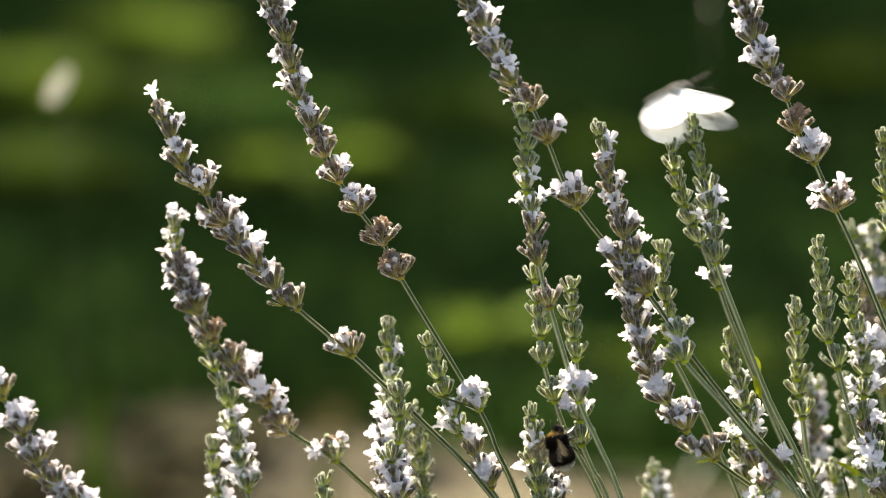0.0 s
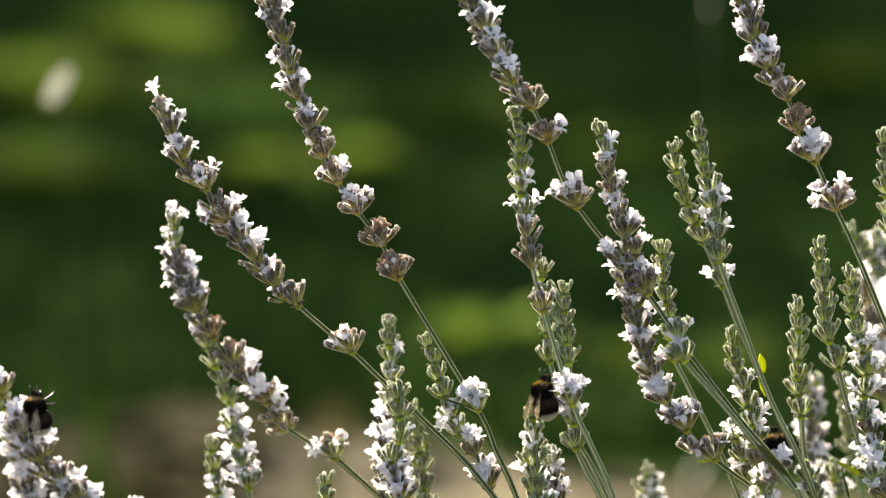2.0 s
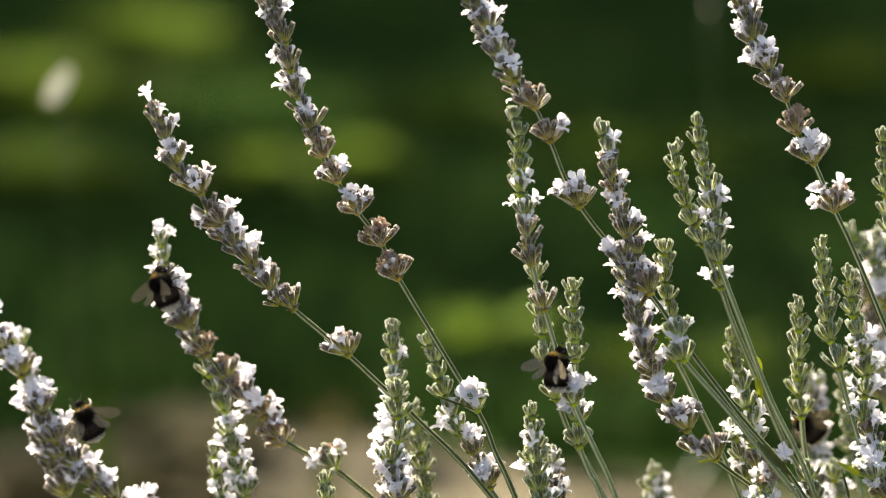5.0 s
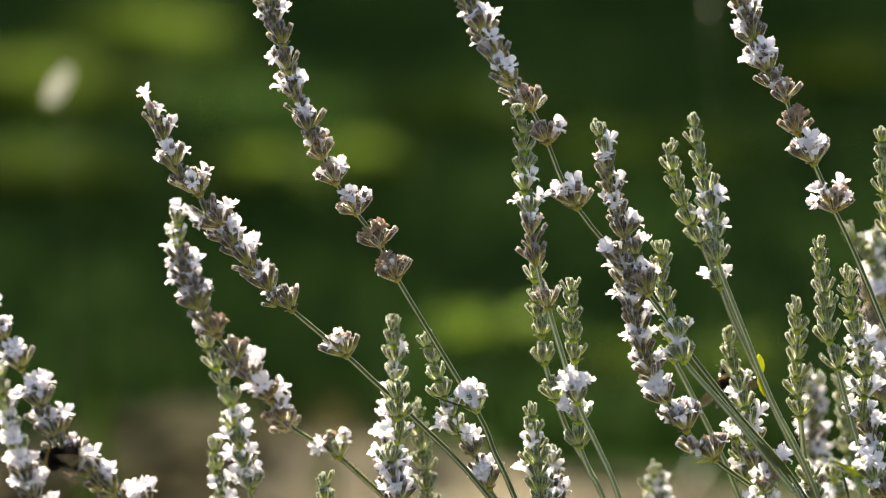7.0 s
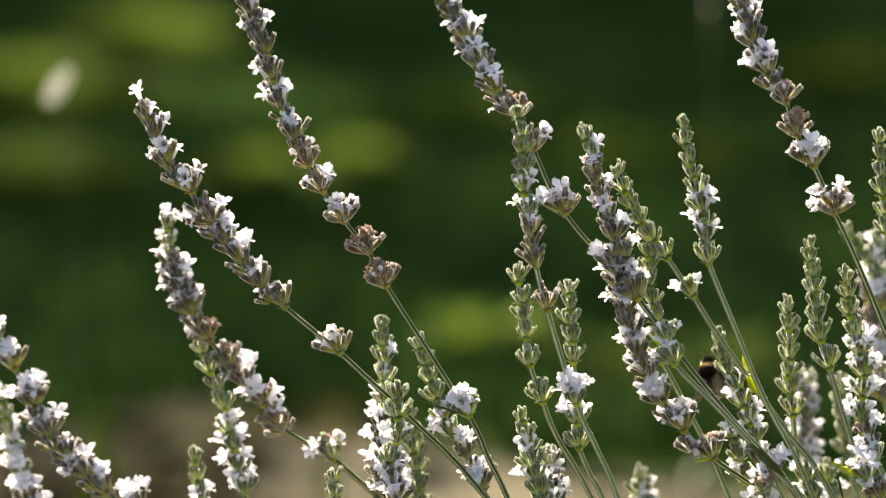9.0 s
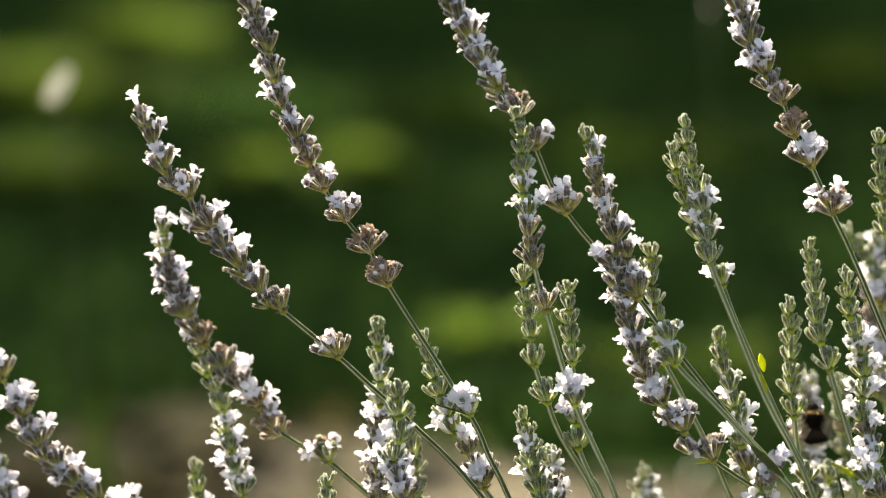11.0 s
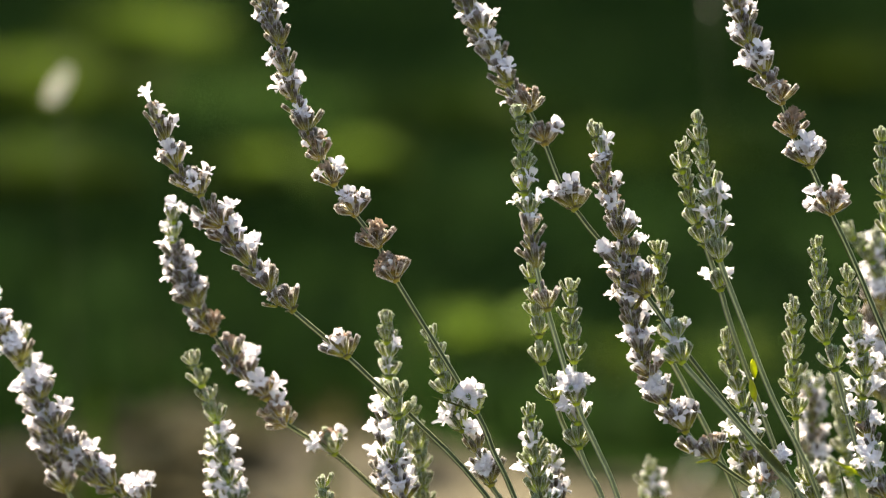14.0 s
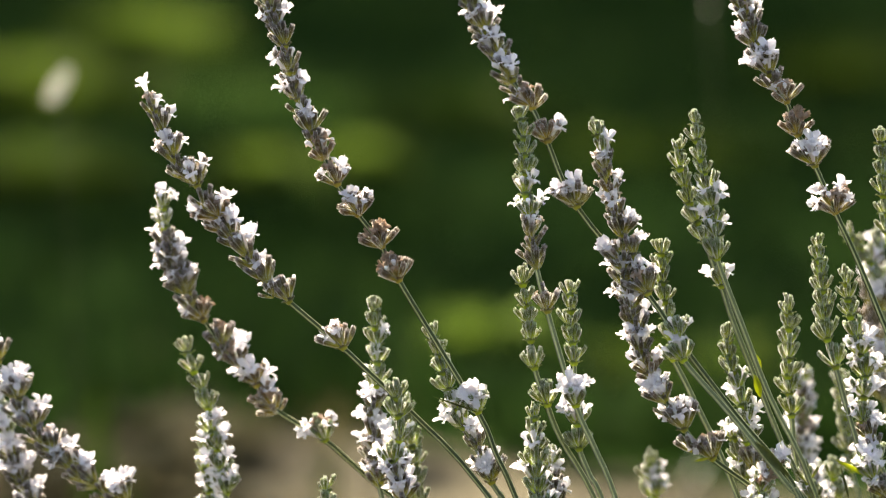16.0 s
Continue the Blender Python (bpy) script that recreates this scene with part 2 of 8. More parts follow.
def withered_mesh(rng, mat):
    """A spent flower: a ragged, shrunken brown tuft in the calyx mouth."""
    mm = 0.001
    v, f = rings([(-1.0 * mm, 0.35 * mm), (0.4 * mm, 0.55 * mm), (1.2 * mm, 0.4 * mm)], 6, lambda k, i: rng.uniform(0.7, 1.3))
    for k in range(5):
        lv, lf = lobe(k * 1.26 + rng.uniform(-0.4, 0.4), rng.uniform(0.3, 1.3), rng.uniform(1.3, 2.4) * mm, rng.uniform(0.9, 1.5) * mm, rng, Vector((0, 0, 0.9 * mm)), 2.2)
        f += [tuple(i + len(v) for i in face) for face in lf]
        v += lv
    return mesh("withered_corolla", v, f, mat)


def node_mesh(kind, rng):
    """The joint of a whorl: a swollen node with a pair of pointed, papery bracts."""
    mm = 0.001
    v, f = rings([(-0.9 * mm, 0.7 * mm), (-0.2 * mm, 1.35 * mm), (0.9 * mm, 1.5 * mm), (2.0 * mm, 0.9 * mm)], 8)
    f.append(tuple(range(24, 32)))
    for a in (rng.uniform(-0.4, 0.4), math.pi + rng.uniform(-0.4, 0.4)):
        lv, lf = lobe(a, 0.9, 2.0 * mm, 1.8 * mm, rng, Vector((math.cos(a) * mm, math.sin(a) * mm, 0)))
        f += [tuple(i + len(v) for i in face) for face in lf]
        v += lv
    return mesh("whorl_" + kind, v, f, CALYX[kind])


def bud_mesh(rng):
    """A flower still closed: a small white knob that looks out of the calyx mouth."""
    mm = 0.001
    v, f = rings([(-1.2 * mm, 0.45 * mm), (0.2 * mm, 0.62 * mm), (0.9 * mm, 0.95 * mm), (1.6 * mm, 0.9 * mm), (2.05 * mm, 0.45 * mm)], 8, lambda k, i: rng.uniform(0.85, 1.15))
    f.append(tuple(range(32, 40)))
    return mesh("flower_bud", v, f, PETAL)


shapes = random.Random(5)
CALYX_MESH = {k: [calyx_mesh(k, shapes) for _ in range(4)] for k in "gmb"}
NODE_MESH = {k: [node_mesh(k, shapes) for _ in range(3)] for k in "gmb"}
COROLLA = [corolla_mesh(shapes) for _ in range(9)]
WITHERED = [withered_mesh(shapes, DRY) for _ in range(4)]
BUD = [bud_mesh(shapes) for _ in range(3)]
SPENT = [withered_mesh(shapes, FADED) for _ in range(4)]


def smooth_line(pts, steps=5):
    """A rounded line through the points."""
    p = [pts[0] * 2 - pts[1], *pts, pts[-1] * 2 - pts[-2]]
    out = []
    for i in range(1, len(p) - 2):
        a, b, c, d = p[i - 1:i + 3]
        for k in range(steps):
            t = k / steps
            out.append(0.5 * (2 * b + (c - a) * t + (2 * a - 5 * b + 4 * c - d) * t * t + (3 * b - a - 3 * c + d) * t ** 3))
    return out + [pts[-1]]


def tube(name, line, radius, mat, sides=8, ribs=0.0, smooth=True, ridges=None):
    """A stem along a line; radius(share of the length); ribs make it four-edged."""
    verts, faces = [], []
    for i, p in enumerate(line):
        t = (line[min(i + 1, len(line) - 1)] - line[max(i - 1, 0)]).normalized()
        u = t.cross(Vector((0.1, 1, 0))).normalized()
        w = t.cross(u)
        r = radius(i / (len(line) - 1))
        for k in range(sides):
            a = 2 * math.pi * k / sides
            q = r * (1 + (ribs if k % 3 < 2 else -ribs))
            verts.append(p + (u * math.cos(a) + w * math.sin(a)) * q)
    n = sides
    for i in range(len(line) - 1):
        for k in range(n):
            j = (k + 1) % n
            faces.append((i * n + k, i * n + j, (i + 1) * n + j, (i + 1) * n + k))
    faces += [tuple(reversed(range(n))), tuple(range(len(verts) - n, len(verts)))]
    if not ridges:
        return mesh(name, verts, faces, mat, None, smooth)
    slots = [1 if i % n % 3 == 0 else 0 for i in range(len(faces) - 2)] + [0, 0]
    return mesh(name, verts, faces, [mat, ridges], slots, smooth)


# ---- ground ----
def sheet(name, x0, x1, y0, y1, nx, ny, height, mat):
    verts = [(x0 + (x1 - x0) * i / nx, y0 + (y1 - y0) * j / ny, 0) for j in range(ny + 1) for i in range(nx + 1)]
    verts = [(x, y, height(x, y)) for x, y, _ in verts]
    faces = [(j * (nx + 1) + i, j * (nx + 1) + i + 1, (j + 1) * (nx + 1) + i + 1, (j + 1) * (nx + 1) + i) for j in range(ny) for i in range(nx)]
    return new(name, mesh(name, verts, faces, mat))


ground = sheet("ground", -600, 600, -600, 600, 60, 60, lambda x, y: 0.0, SOIL)
tagged(ground, "bare dry pale brown soil of the garden bed", "soil", kind="structure")


def lawn_edge(x):
    """How far away the turf begins: the bare soil reaches deepest in the middle of the bed."""
    left = min(1.0, max(0.0, (x + 0.42) / 0.14))
    right = min(1.0, max(0.0, (x + 0.08) / 0.2))
    return 2.3 + 0.22 * left - 0.36 * right + 0.14 * noise.noise((x * 3.1, 0.3, 0)) + 0.05 * noise.noise((x * 9, 2.3, 0))


def lawn_mesh():
    xs = [-300, -60, -20, -8] + [-4 + 0.1 * i for i in range(81)] + [8, 20, 60, 300]
    deep = [0, 0.05, 0.15, 0.4, 1, 2, 4, 7, 12, 40, 160, 560]
    verts = [(x, lawn_edge(x) + d, min(0.03, d * 0.35) - 0.004 + (0.012 * noise.noise((x * 2, d * 2, 5)) if d > 0.1 else 0)) for d in deep for x in xs]
    n = len(xs)
    faces = [(j * n + i, j * n + i + 1, (j + 1) * n + i + 1, (j + 1) * n + i) for j in range(len(deep) - 1) for i in range(n - 1)]
    return mesh("lawn", verts, faces, TURF)


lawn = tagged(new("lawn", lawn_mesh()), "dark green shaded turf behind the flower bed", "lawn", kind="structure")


def blades(name, spots, mat):
    """Bent grass blades: spots of (x, y, z, height, width)."""
    rng = random.Random(len(spots))
    verts, faces = [], []
    for x, y, z, h, w in spots:
        a, lean = rng.uniform(0, 6.283), rng.uniform(0.1, 0.7) * h
        dx, dy, sx, sy = math.cos(a) * lean, math.sin(a) * lean, -math.sin(a) * w / 2, math.cos(a) * w / 2
        n = len(verts)
        verts += [(x - sx, y - sy, z), (x + sx, y + sy, z), (x + dx * 0.35 + sx * 0.8, y + dy * 0.35 + sy * 0.8, z + h * 0.6), (x + dx * 0.35 - sx * 0.8, y + dy * 0.35 - sy * 0.8, z + h * 0.6), (x + dx, y + dy, z + h * 0.95)]
        faces += [(n, n + 1, n + 2, n + 3), (n + 3, n + 2, n + 4)]
    return new(name, mesh(name, verts, faces, mat))


def grow_grass():
    rng = random.Random(11)
    turf, dry = [], []
    while len(turf) < 42000:
        y = 2.2 + 9.2 * rng.random() ** 1.5
        x = rng.uniform(-1, 1) * (0.5 + 0.14 * (y + 1.5))
        if y > lawn_edge(x) - 0.03:
            turf.append((x, y, 0.02, rng.uniform(0.03, 0.08), rng.uniform(0.003, 0.007)))
    while len(dry) < 2600:
        y = rng.uniform(1.4, 3.0)
        x = rng.uniform(-0.9, 0.9)
        if noise.noise((x * 3, y * 3, 0)) > 0.05:
            dry.append((x, y, -0.002, rng.uniform(0.01, 0.05), rng.uniform(0.002, 0.004)))
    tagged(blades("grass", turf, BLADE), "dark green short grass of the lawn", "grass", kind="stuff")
    tagged(blades("dry_grass", dry, BLADE_DRY), "straw-coloured dry grass wisps on the soil", "dry grass", kind="stuff")


grow_grass()


def leafy_clump(x, y, width, height, count, mat, label, seed, floor=0.02, name="leafy_plant", size=0.05):
    """A low plant: many arching pointed leaves out of one crown."""
    rng = random.Random(seed)
    verts, faces = [], []
    for _ in range(count):
        a = rng.uniform(0, 6.283)
        reach = width / 2 * rng.random() ** 0.6
        top = height * (1 - 0.5 * (reach / (width / 2)) ** 2) * rng.uniform(0.55, 1.05)
        d = Vector((math.cos(a), math.sin(a), 0))
        s = Vector((-d.y, d.x, 0))
        ln = size * rng.uniform(0.7, 1.4)
        foot = d * reach + Vector((0, 0, top * 0.72))
        tip = foot + d * ln * 0.8 + Vector((0, 0, ln * rng.uniform(-0.3, 0.6)))
        mid = (foot + tip) / 2 + Vector((0, 0, ln * 0.22))
        w = s * ln * rng.uniform(0.16, 0.3)
        n = len(verts)
        verts += [foot, mid + w, tip, mid - w, mid + Vector((0, 0, -ln * 0.06)), d * reach * 0.3 - s * 0.0012, d * reach * 0.3 + s * 0.0012]
        faces += [(n, n + 4, n + 1), (n + 1, n + 4, n + 2), (n + 2, n + 4, n + 3), (n + 3, n + 4, n), (n + 5, n + 6, n)]
    thing = new(name)
    thing.location = (x, y, floor)
    part("foliage", mesh(name, verts, faces, mat), thing)
    stalk = smooth_line([Vector((0, 0, -0.03)), Vector((0.003, 0, height * 0.3)), Vector((-0.002, 0.002, height * 0.7))], 3)
    part("stalk", tube("stalk", stalk, lambda t: 0.004 - 0.002 * t, STEM, 6), thing)
    return tagged(thing, label, "plant")


# low plants on lawn and bed; bright ones stand in for sunlit dapples
leafy_clump(-0.570, 6.600, 0.30, 0.12, 900, BLADE_BRIGHT, "broad yellow-green leafy plant standing in for a sunlit dapple on the lawn", 3)
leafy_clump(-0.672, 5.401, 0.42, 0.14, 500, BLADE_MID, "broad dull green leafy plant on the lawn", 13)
leafy_clump(-0.258, 4.232, 0.09, 0.075, 200, BLADE_BRIGHT, "low yellow-green leafy plant standing in for a sunlit dapple on the lawn", 4)
leafy_clump(-0.109, 4.300, 0.09, 0.085, 240, BLADE_BRIGHT, "low yellow-green leafy plant standing in for a sunlit dapple on the lawn", 5)
leafy_clump(0.052, 2.738, 0.085, 0.045, 240, BLADE_BRIGHT, "small bright green leafy plant standing in for a sunlit dapple on the lawn", 6)
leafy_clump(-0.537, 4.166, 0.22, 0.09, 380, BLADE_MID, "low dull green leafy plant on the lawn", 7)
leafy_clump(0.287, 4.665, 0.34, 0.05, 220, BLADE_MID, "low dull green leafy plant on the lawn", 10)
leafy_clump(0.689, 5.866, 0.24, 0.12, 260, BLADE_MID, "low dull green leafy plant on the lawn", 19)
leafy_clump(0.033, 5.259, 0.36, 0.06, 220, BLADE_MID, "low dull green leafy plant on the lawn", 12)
# two flat clumps added only to darken the left of the soil
leafy_clump(-0.285, 2.08, 0.17, 0.022, 350, BLADE_DULL, "dull brown-grey low leaves added to darken the soil", 15, 0.0)
leafy_clump(-0.255, 2.30, 0.13, 0.02, 260, BLADE_DULL, "dull brown-grey low leaves added to darken the soil", 16, 0.0)
leafy_clump(0.223, 2.561, 0.16, 0.05, 200, BLADE_MID, "low dull green leafy plant at the edge of the bed", 14)


def pale_flower(x, y, height, size, label):
    """A single white bloom, an open disc of petals turned to the side, on a thin stalk."""
    thing = new("white_flower")
    thing.location = (x, y, 0)
    rng = random.Random(9)
    stalk = smooth_line([Vector((0.02, 0.01, 0)), Vector((0.012, 0.004, height * 0.5)), Vector((0, 0.002, height))], 4)
    part("stalk", tube("stalk", stalk, lambda t: 0.0006 - 0.0002 * t, STEM, 6), thing)
    verts, faces = [], []
    for k in range(11):
        a = 2 * math.pi * k / 11 + rng.uniform(-0.1, 0.1)
        lv, lf = lobe(a, rng.uniform(-0.2, 0.25), size * (0.46 + 0.1 * abs(math.sin(a))), size * 0.3, rng, Vector((math.cos(a), math.sin(a), 0)) * size * 0.04)
        faces += [tuple(i + len(verts) for i in f) for f in lf]
        verts += lv
    part("bloom", mesh("bloom", verts, faces, BLOOM), thing, pose(0, 0, height, 90, 0, 12) @ Matrix.Rotation(radians(-32), 4, "Z") @ Matrix.Diagonal((0.62, 1.5, 1, 1)))
    return tagged(thing, label, "flower")


pale_flower(-0.214, 0.855, 0.467, 0.0135, "single white round bloom on a thin stalk behind the bed")


def strap_plant(x, y, leaves, mat, label):
    """A few upright strap leaves from one crown: each of height, width, lean across."""
    thing = new("strap_leaf_plant")
    thing.location = (x, y, 0)
    for k, (h, w, over) in enumerate(leaves):
        verts, faces = [], []
        for i in range(7):
            t = i / 6
            c = Vector((over * t * t + 0.006 * k, 0.004 * k + 0.02 * t * t, h * t - 0.004))
            half = w / 2 * (1 - t ** 4) + 0.0004
            verts += [c + Vector((-half, 0.001, 0)), c + Vector((0, -0.0015, 0)), c + Vector((half, 0.001, 0))]
        n = len(verts)
        verts += [v + Vector((0, 0.0008, 0)) for v in verts]
        for i in range(6):
            for j in range(2):
                a = i * 3 + j
                faces += [(a, a + 1, a + 4, a + 3), (n + a + 3, n + a + 4, n + a + 1, n + a)]
        part("leaf", mesh("strap_leaf", verts, faces, mat), thing)
    return tagged(thing, label, "plant")


pale_flower(0.170, 1.20, 0.488, 0.0035, "small white bloom on a thin stalk behind the bed")
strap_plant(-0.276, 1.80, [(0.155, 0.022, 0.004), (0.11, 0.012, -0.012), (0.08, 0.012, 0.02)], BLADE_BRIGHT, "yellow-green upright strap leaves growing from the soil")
strap_plant(-0.10, 2.05, [(0.07, 0.012, 0.01), (0.05, 0.010, -0.02)], BLADE_MID, "short dull green strap leaves growing from the soil")
pale_flower(0.159, 2.60, 0.03, 0.018, "small white bloom low over the soil")
pale_flower(0.21, 1.95, 0.055, 0.011, "small white bloom low over the soil")



# ---- unseen trees added beside the lawn, whose crowns keep most of it in shade ----
BARK = plain("bark", (0.06, 0.045, 0.035), (0.16, 0.13, 0.10), 9, 0.9, 0, 0.1, 0, 0.8, 0.01)
TREE_LEAF = blade_material("tree_leaf", (0.035, 0.07, 0.012), (0.08, 0.13, 0.025), 0.35)
# gaps cut in the crowns to light chosen lawn spots: x, y, radius
SUNNY = [(-0.57, 6.70, 0.30), (-0.47, 5.92, 0.36), (-0.57, 6.21, 0.28), (-0.67, 5.45, 0.30), (-0.55, 4.66, 0.16), (-0.25, 4.17, 0.12), (-0.11, 4.20, 0.14), (0.05, 2.67, 0.09), (-0.54, 4.17, 0.15), (-0.16, 3.74, 0.04), (0.23, 2.18, 0.08), (0.72, 5.98, 0.14), (0.32, 2.22, 0.10), (0.17, 2.34, 0.07), (0.14, 2.41, 0.10), (0.16, 3.98, 0.05), (0.07, 6.09, 0.12), (-0.27, 5.45, 0.20), (-0.14, 2.38, 0.06), (-0.02, 2.38, 0.05), (-0.12, 2.16, 0.09), (-0.03, 2.12, 0.08), (0.21, 2.28, 0.08), (0.158, 2.62, 0.05), (-0.11, 2.52, 0.04), (0.13, 2.18, 0.08), (0.24, 2.12, 0.08), (0.19, 2.05, 0.08)]


def garden_tree(foot, middle, radii, count, seed):
    rng = random.Random(seed)
    tree = new("garden_tree")
    tree.location = foot
    foot, middle = Vector(foot), Vector(middle)
    top = middle - foot
    fork = Vector((top.x * 0.1, top.y * 0.1, top.z * 0.45))
    trunk = smooth_line([Vector((0, 0, -0.1)), Vector((0.03, 0.02, top.z * 0.2)), fork], 4)
    part("trunk", tube("trunk", trunk, lambda t: 0.17 - 0.06 * t, BARK, 12), tree)
    for k in range(7):
        a = 2 * math.pi * k / 7 + rng.uniform(-0.3, 0.3)
        end = top + Vector((math.cos(a) * radii[0] * 0.7, math.sin(a) * radii[1] * 0.7, rng.uniform(-0.2, 0.5) * radii[2]))
        limb_line = smooth_line([fork, fork.lerp(end, 0.45) + Vector((0, 0, 0.25)), end], 5)
        part("limb", tube("limb", limb_line, lambda t: 0.085 - 0.07 * t, BARK, 8), tree)
    verts, faces = [], []
    made = 0
    while made < count:
        d = Vector((rng.gauss(0, 1), rng.gauss(0, 1), rng.gauss(0, 1))).normalized() * rng.random() ** 0.4
        p = top + Vector((d.x * radii[0], d.y * radii[1], d.z * radii[2]))
        p += Vector((0.3, 0.3, 0.2)) * noise.noise(p * 1.3)
        high = p + foot
        fall = high - SUN * (high.z / SUN.z)
        made += 1
        if any((fall.x - x) ** 2 + (fall.y - y) ** 2 < r * r for x, y, r in SUNNY):
            continue
        a = Vector((rng.gauss(0, 1), rng.gauss(0, 1), rng.gauss(0, 0.5))).normalized()
        b = a.cross(Vector((rng.gauss(0, 1), rng.gauss(0, 1), rng.gauss(0, 1)))).normalized()
        ln, w = rng.uniform(0.07, 0.13), rng.uniform(0.028, 0.045)
        n = len(verts)
        verts += [p, p + a * ln * 0.5 + b * w, p + a * ln, p + a * ln * 0.5 - b * w]
        faces.append((n, n + 1, n + 2, n + 3))
    part("crown", mesh("crown", verts, faces, TREE_LEAF), tree)
    return tagged(tree, "unseen leafy broad-crowned tree added to shade the lawn", "tree", "garden trees")


garden_tree((-3.7, 9.8, 0.02), (-2.4, 9.3, 4.2), (2.9, 3.6, 1.2), 16500, 21)
# added out of view to block sky light over the right of the lawn
garden_tree((4.4, 8.4, 0.02), (3.0, 7.8, 3.6), (2.3, 2.7, 1.2), 13000, 23)
garden_tree((-4.2, 14.4, 0.02), (-1.8, 13.8, 4.6), (3.4, 3.4, 1.3), 17000, 22)


# ---- lavender ----
def axis_matrix(p, z, s=1.0):
    """Axes at p whose z runs along z and whose y looks away from the lens."""
    z = z.normalized()
    x = AWAY.cross(z).normalized()
    y = z.cross(x)
    return Matrix.Translation(p) @ Matrix((x, y, z)).transposed().to_4x4() @ Matrix.Scale(s, 4)


CROWN = Vector((0.13, 0.05, 0))
LABELS = {
    "fade": "tall white lavender spike with fading mauve-brown calyces, arching stem",
    "mix": "white lavender spike, green budded above and flowering below",
    "green": "slim green-budded lavender spike with hardly any open flower",
    "blur": "white lavender spike full of open flowers behind the others",
}
stems = {}


def lavender(key, look_of, top, low, nodes, tail, seed):
    """One flower stalk. nodes from the tip down: x, z, half width (mm), kind, open flowers by side; tail: the stem below them.
    top, low: how far behind the plane of focus its upper and lower ends stand (mm)."""
    rng = random.Random(seed)
    z_top, z_low = nodes[0][1], tail[-1][1]

    def at(x, z):
        return spot(x, z, low + (top - low) * (z - z_low) / (z_top - z_low))

    pts = [at(n[0], n[1]) for n in nodes]
    head = pts[0] + (pts[0] - pts[1]).normalized() * 0.0015
    stalk = [at(*p) for p in tail]
    last = stalk[-1]
    run = (last - (stalk[-2] if len(stalk) > 1 else pts[-1])).normalized()
    foot = Vector((CROWN.x + 0.22 * (last.x - CROWN.x), CROWN.y + 0.3 * (last.y - CROWN.y), -0.006))
    c1, c2 = last + run * 0.13, foot + Vector((0.2 * (last.x - foot.x), 0, 0.16))
    for k in range(1, 6):
        t = k / 5
        stalk.append(last * (1 - t) ** 3 + c1 * 3 * t * (1 - t) ** 2 + c2 * 3 * t * t * (1 - t) + foot * t ** 3)
    thing = new("lavender_stem")
    thing.location = foot
    back_to = Matrix.Translation(-foot)
    tagged(thing, LABELS[look_of], "lavender", "lavender stems")
    line = smooth_line([head] + pts + stalk, 4)
    local = [p - foot for p in line]
    share = len(pts) / (len(pts) + len(stalk))
    part("stem", tube("stem", local, lambda t: 0.0005 + 0.00042 * min(1, t / share), STEM if look_of == "fade" else STEM_PALE, 12, 0.09, False, STEM_RIDGE), thing)
    for i, (x, z, w, kind, open_ones) in enumerate(nodes):
        below = pts[i + 1] if i + 1 < len(pts) else stalk[0]
        above = pts[i - 1] if i else head
        run = (above - below).normalized()
        lone = (pts[i] - above).length > 0.011
        cup = (run + RISE * (0.9 if lone else 0.45)).normalized()
        m = axis_matrix(pts[i] - run * 0.0012, cup)
        w = w if w < 5 else 5 + (w - 5) * 0.55
        turn = Matrix.Rotation(rng.uniform(-0.5, 0.5), 4, "Z")
        whorl = part("whorl", rng.choice(NODE_MESH[kind]), thing, back_to @ m)
        scale = max(0.52, min(1.26, (0.36 + 0.112 * w) * (1.0 if kind == "g" else 1.08)))
        tall = {"g": 1.12, "m": 1.14, "b": 0.98}[kind]
        reach, curl = 6.7 * scale * tall, (1.8 if kind == "g" else 0.7) * scale
        splay = math.asin(max(0.1, min(0.8, (w - 0.75 * scale) / math.hypot(reach, curl)))) + math.atan2(curl, reach)
        splay *= {"g": 1.0, "m": 1.1, "b": 1.14}[kind]
        count = 6 if w < 3.2 else 7 if w < 4.6 else 9 if w < 6.2 else 11
        extra = 3 if w < 4.6 else 5
        girth = 0.84
        if kind != "g":
            count, extra, girth = count - 1, extra - 1, 0.86
        gap = (pts[i] - below).length
        low = 0 if kind == "g" or i + 1 == len(pts) or gap > (0.0155 if kind == "m" else 0.0105) else 4 if gap < 0.01 else 6
        for k in range(count + extra + low):
            under = k >= count + extra
            inner = k >= count and not under
            a = 2 * math.pi * ((k - count) / extra if inner else k / count) + rng.uniform(-0.2, 0.2)
            tip_in = splay * (rng.uniform(0.1, 0.6) if inner else rng.uniform(0.66, 1.2))
            s = scale * (rng.uniform(0.66, 0.9) if under else rng.uniform(0.76, 1.12))
            base = Matrix.Translation((0, 0, gap * rng.uniform(-0.66, -0.4) if under else rng.uniform(-0.0005 if lone or kind == "g" else -0.0026, 0.0013)))
            pose_of = base @ turn @ Matrix.Rotation(a, 4, "Z") @ Matrix.Rotation(tip_in, 4, "Y") @ Matrix.Translation((0, 0, 0.0006)) @ Matrix.Diagonal((s * girth, s * girth, s * tall, 1))
            part("calyx", rng.choice(CALYX_MESH[kind]), whorl, pose_of)
        for _ in range(0 if kind == "g" else rng.randint(1, 4)):
            a, tilt = rng.uniform(-3.1, 3.1), splay * rng.uniform(0.2, 0.75)
